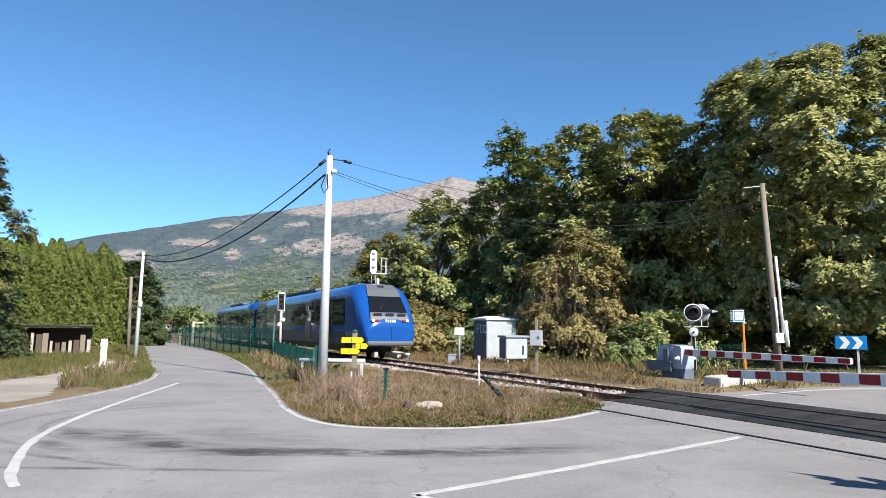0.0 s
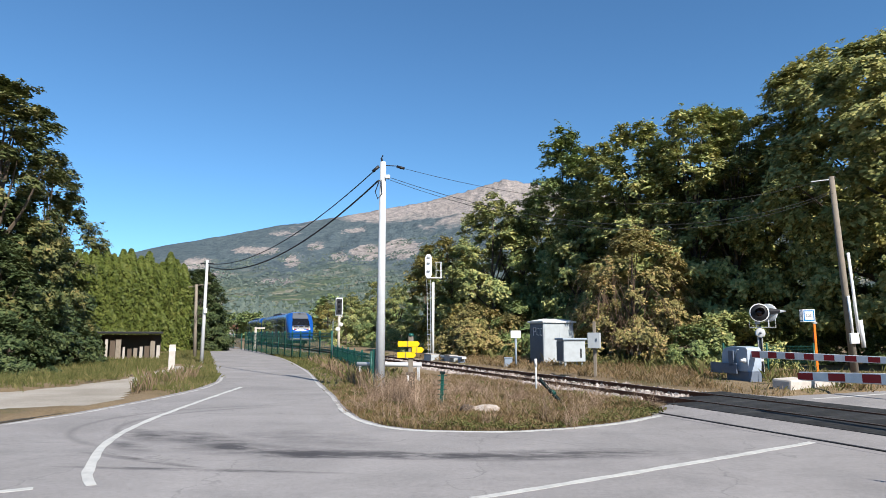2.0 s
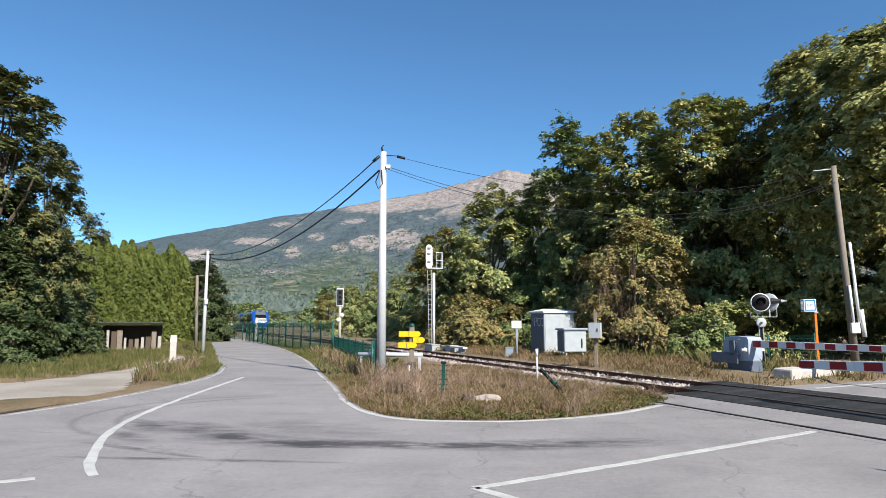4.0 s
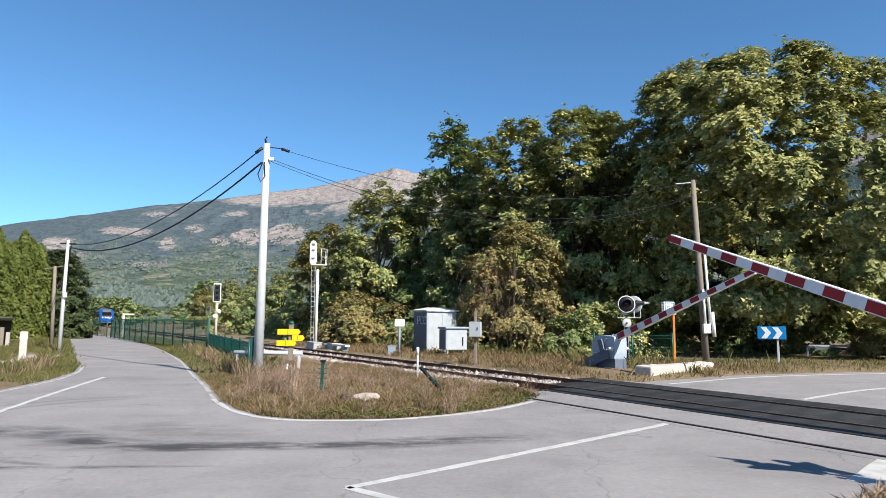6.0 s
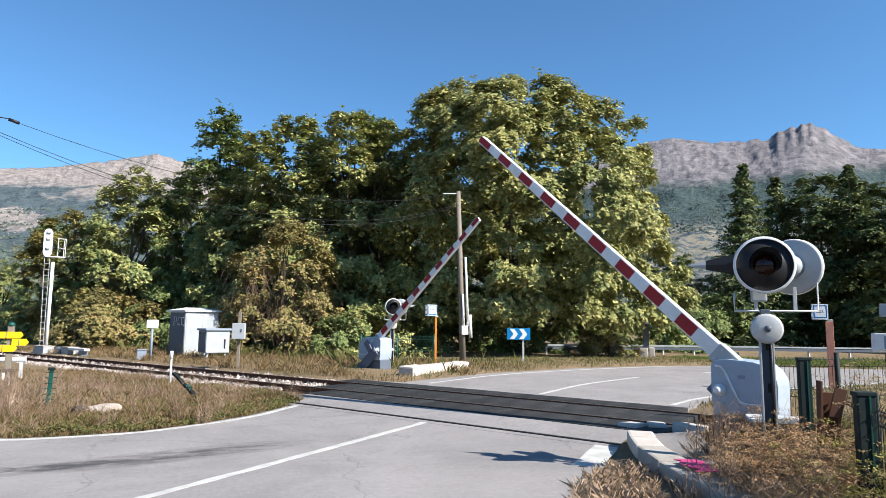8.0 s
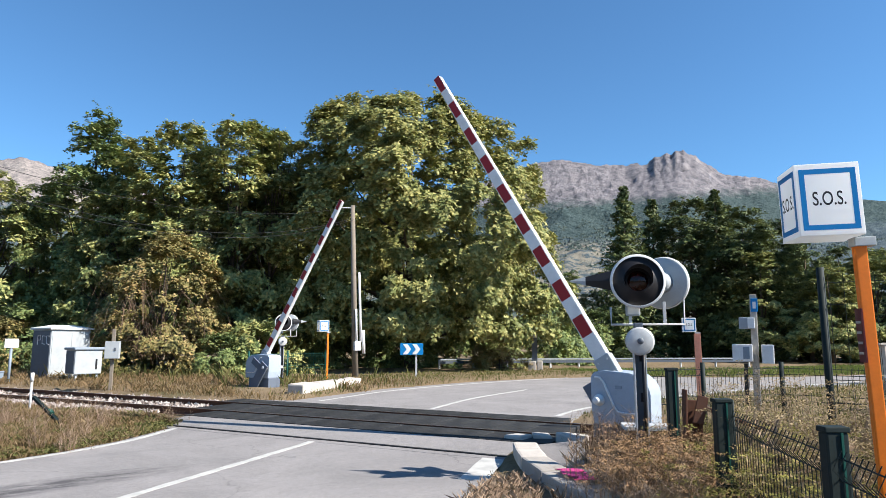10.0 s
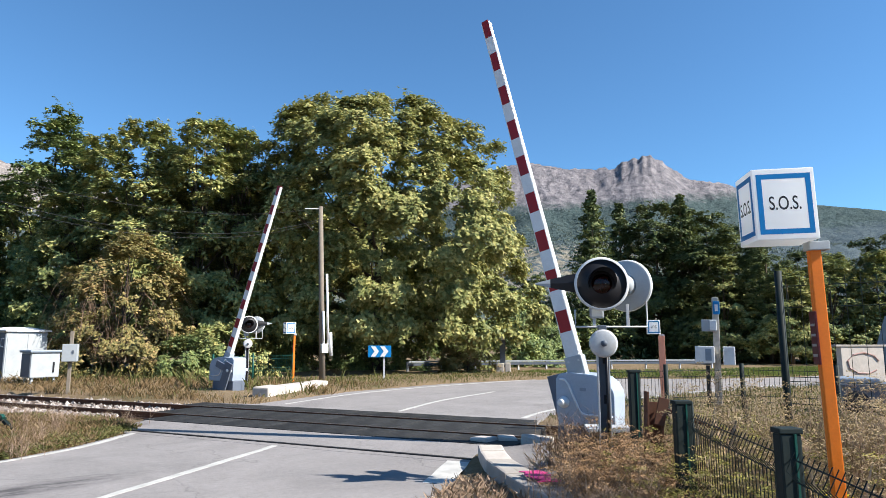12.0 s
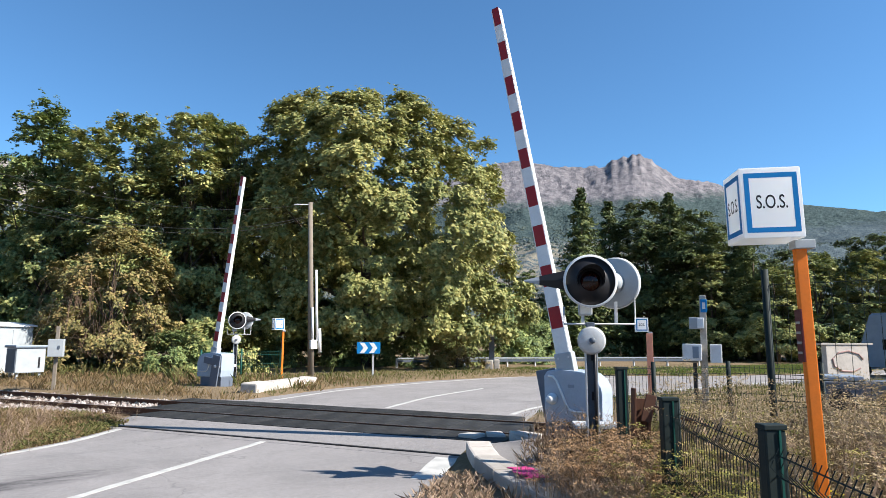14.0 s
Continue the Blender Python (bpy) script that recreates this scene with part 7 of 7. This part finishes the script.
spots = list(zip(sx[ok], sy[ok]))
fen = [q for q in spots if q[1] < 0.9 * q[0] - 1.6]
rest = [q for q in spots if q[1] >= 0.9 * q[0] - 1.6]
weed_clump("fennel", fen[:120], 102, "dry fennel stalks by the wire fence", 0.3, 1.15, 7, 9, M_UMBEL)
weed_clump("dead_weeds", rest[:240], 103, "dead brown weeds round the barrier", 0.15, 0.6, 11, 0, M_DRYWEED)
frng = np.random.default_rng(141)
spots = [(cx_ + frng.normal(0, 0.22), cy_ + frng.normal(0, 0.22)) for cx_, cy_ in ((6.5, 4.2), (6.9, 3.75), (7.3, 3.6), (7.7, 4.2), (7.0, 4.6), (8.2, 4.9)) for _ in range(4)]
weed_clump("green_fennel", spots, 142, "yellow-green fennel plants beside the fence post", 0.25, 0.6, 4, 12, M_FENNEL, M_GREENGRASS)
x, y = rng.uniform(2.4, 13, 60000), rng.uniform(-1, 9, 60000)
k = ~inside(x, y, ROAD) & (gap_to(x, y, ROAD) > 0.95) & (x * N.x + y * N.y < 9.8) & (np.hypot(x, y) > 3.2)
blades("corner_grass", x[k], y[k], 0.05, 0.24, 0.005, M_DRYWEED, 104, "dry brown grass round the near barrier", 0.4)
x, y = rng.uniform(3.4, 13, 9000), rng.uniform(-1, 7.5, 9000)
k = ~inside(x, y, ROAD) & (gap_to(x, y, ROAD) > 1.2) & (x * N.x + y * N.y < 9.6) & ((np.hypot(x, y) > 5.2) | ((y < 0.48 * x) & (np.hypot(x, y) > 3.6))) & (y < 0.62 * x)
blades("corner_stalks", x[k], y[k], 0.3, 1.05, 0.005, M_DRYWEED, 109, "tall dead stalks behind the wire fence", 0.16)
x, y = scatter(9000, 2.2, 5.3, 2.5, 6.6, 105, lambda x, y, p: gap_to(x, y, ROAD) < 0.8)
blades("kerb_grass", x, y, 0.05, 0.17, 0.004, M_DRYWEED, 106, "dry grass tufts beside the kerb", 0.7)
# dry stalks round the signpost
rng = np.random.default_rng(107)
spots = [(-2.3 + rng.normal(0, 0.5), 15.2 + rng.normal(0, 0.8)) for _ in range(48)]
spots = [q for q in spots if q[0] > -3.2]
weed_clump("dry_stalks", spots, 108, "tall dry stalks round the signpost", 0.2, 0.65, 9, 0, M_STRAW)
x, y = scatter(130, -3.2, 4.2, 11.2, 19.5, 151, lambda x, y, p: p < 9.3)
weed_clump("brown_dock", list(zip(x, y)), 152, "withered brown dock plants on the road corner", 0.12, 0.42, 7, 0, M_STRAW)
rng = np.random.default_rng(153)
spots = [(6.15 + rng.normal(0, 0.28), 4.75 + rng.normal(0, 0.32)) for _ in range(15)]
weed_clump("dead_shrub", spots, 154, "dark twiggy dead shrub between kerb and signal", 0.3, 0.62, 14, 0, M_STRAW, M_DARKTWIG)
rng = np.random.default_rng(157)
spots = [(q[0] + rng.normal(0, 0.16), q[1] + rng.normal(0, 0.16)) for q in ((5.45, 4.2), (5.25, 3.95), (5.55, 3.85), (5.0, 3.6), (5.75, 4.35), (5.3, 3.6)) for _ in range(4)]
weed_clump("rusty_weeds", spots, 158, "rust-brown seeding weeds before the gate posts", 0.25, 0.62, 6, 12, M_RUSTWEED, M_DRYWEED)
rng = np.random.default_rng(155)
spots = [(q[0] + rng.normal(0, 0.15), q[1] + rng.normal(0, 0.15)) for q in ((5.25, 3.0), (5.0, 2.75), (4.75, 2.65), (4.45, 2.3), (4.2, 2.05), (5.45, 3.4), (4.9, 2.95)) for _ in range(2)]
weed_clump("yellow_fennel", spots, 156, "yellow-green flowering fennel along the wire fence", 0.3, 0.8, 4, 15, M_FENNEL, M_GREENGRASS)
weed_clump("yellow_flowers", [(4.55, 1.78), (4.62, 1.7), (4.48, 1.72)], 159, "bright yellow flowers at the foot of the orange post", 0.3, 0.55, 5, 12, M_FLOWER, M_GREENGRASS)
rng = np.random.default_rng(110)
_t = rng.uniform(0, 1, 5200)
_e = np.array([[p.x, p.y] for p in smooth_line([(-1.3, 11.1), (0.3, 11.15), (1.2, 11.7), (2.1, 12.5), (3.1, 13.8)], 0.05)])
_p = _e[(_t * (len(_e) - 1)).astype(int)] + rng.normal(size=(5200, 2)) * 0.13 + (-0.05, 0.12)
_h = 0.02 + np.abs(rng.normal(0, 0.05, 5200)) * np.clip(0.4 + lumps(_p[:, 0] * 2, _p[:, 1] * 2), 0.1, 1)
ob = new("creeping_plants", leaf_mesh("creeping_plants", np.column_stack([_p, _h + 0.02]), rng.normal(size=(5200, 3)) * 0.5 + (0, 0, 1), 0.036, M_GREENGRASS, 111, 1.2, True))
tagged(ob, "low green creeping plants along the road edge", "plants", kind="stuff")


# ---- what moves ----
def motions():
    walk(train, [(t, pose(*tp(s, TRACK_P, RAIL_Z), 0, 0, 27)) for t, s in ((0.0, 28.4), (0.5, 38.4), (1.0, 48.6), (1.5, 59.2), (2.0, 70.6), (2.5, 81.6), (5.0, 136.0), (8.0, 201.0), (11.0, 266.0), (14.0, 331.0))])
    walk(near_boom, [(t, pose(*NEAR_PIVOT, a, 0, 0.5)) for t, a in ((0.0, -1.9), (2.0, -1.9), (4.3, -1.6), (4.6, 2.0), (5.0, 7.6), (5.5, 14.2), (6.0, 20.7), (6.5, 26.7), (7.5, 37.4), (8.5, 46.6), (11.0, 67.8), (11.5, 71.8), (12.0, 76.1), (12.4, 79.2), (12.6, 79.5), (14.0, 79.5))])
    walk(far_boom, [(t, pose(*FAR_PIVOT, a, 0, 1.0)) for t, a in ((0.0, -0.2), (2.0, -0.2), (4.2, 0.0), (4.6, 2.0), (5.0, 6.8), (5.5, 13.2), (6.0, 19.6), (6.5, 25.8), (7.5, 35.7), (8.5, 43.8), (11.0, 63.3), (11.5, 66.3), (12.0, 69.7), (12.5, 73.3), (13.0, 77.4), (13.5, 80.4), (14.0, 81.3))])


motions()
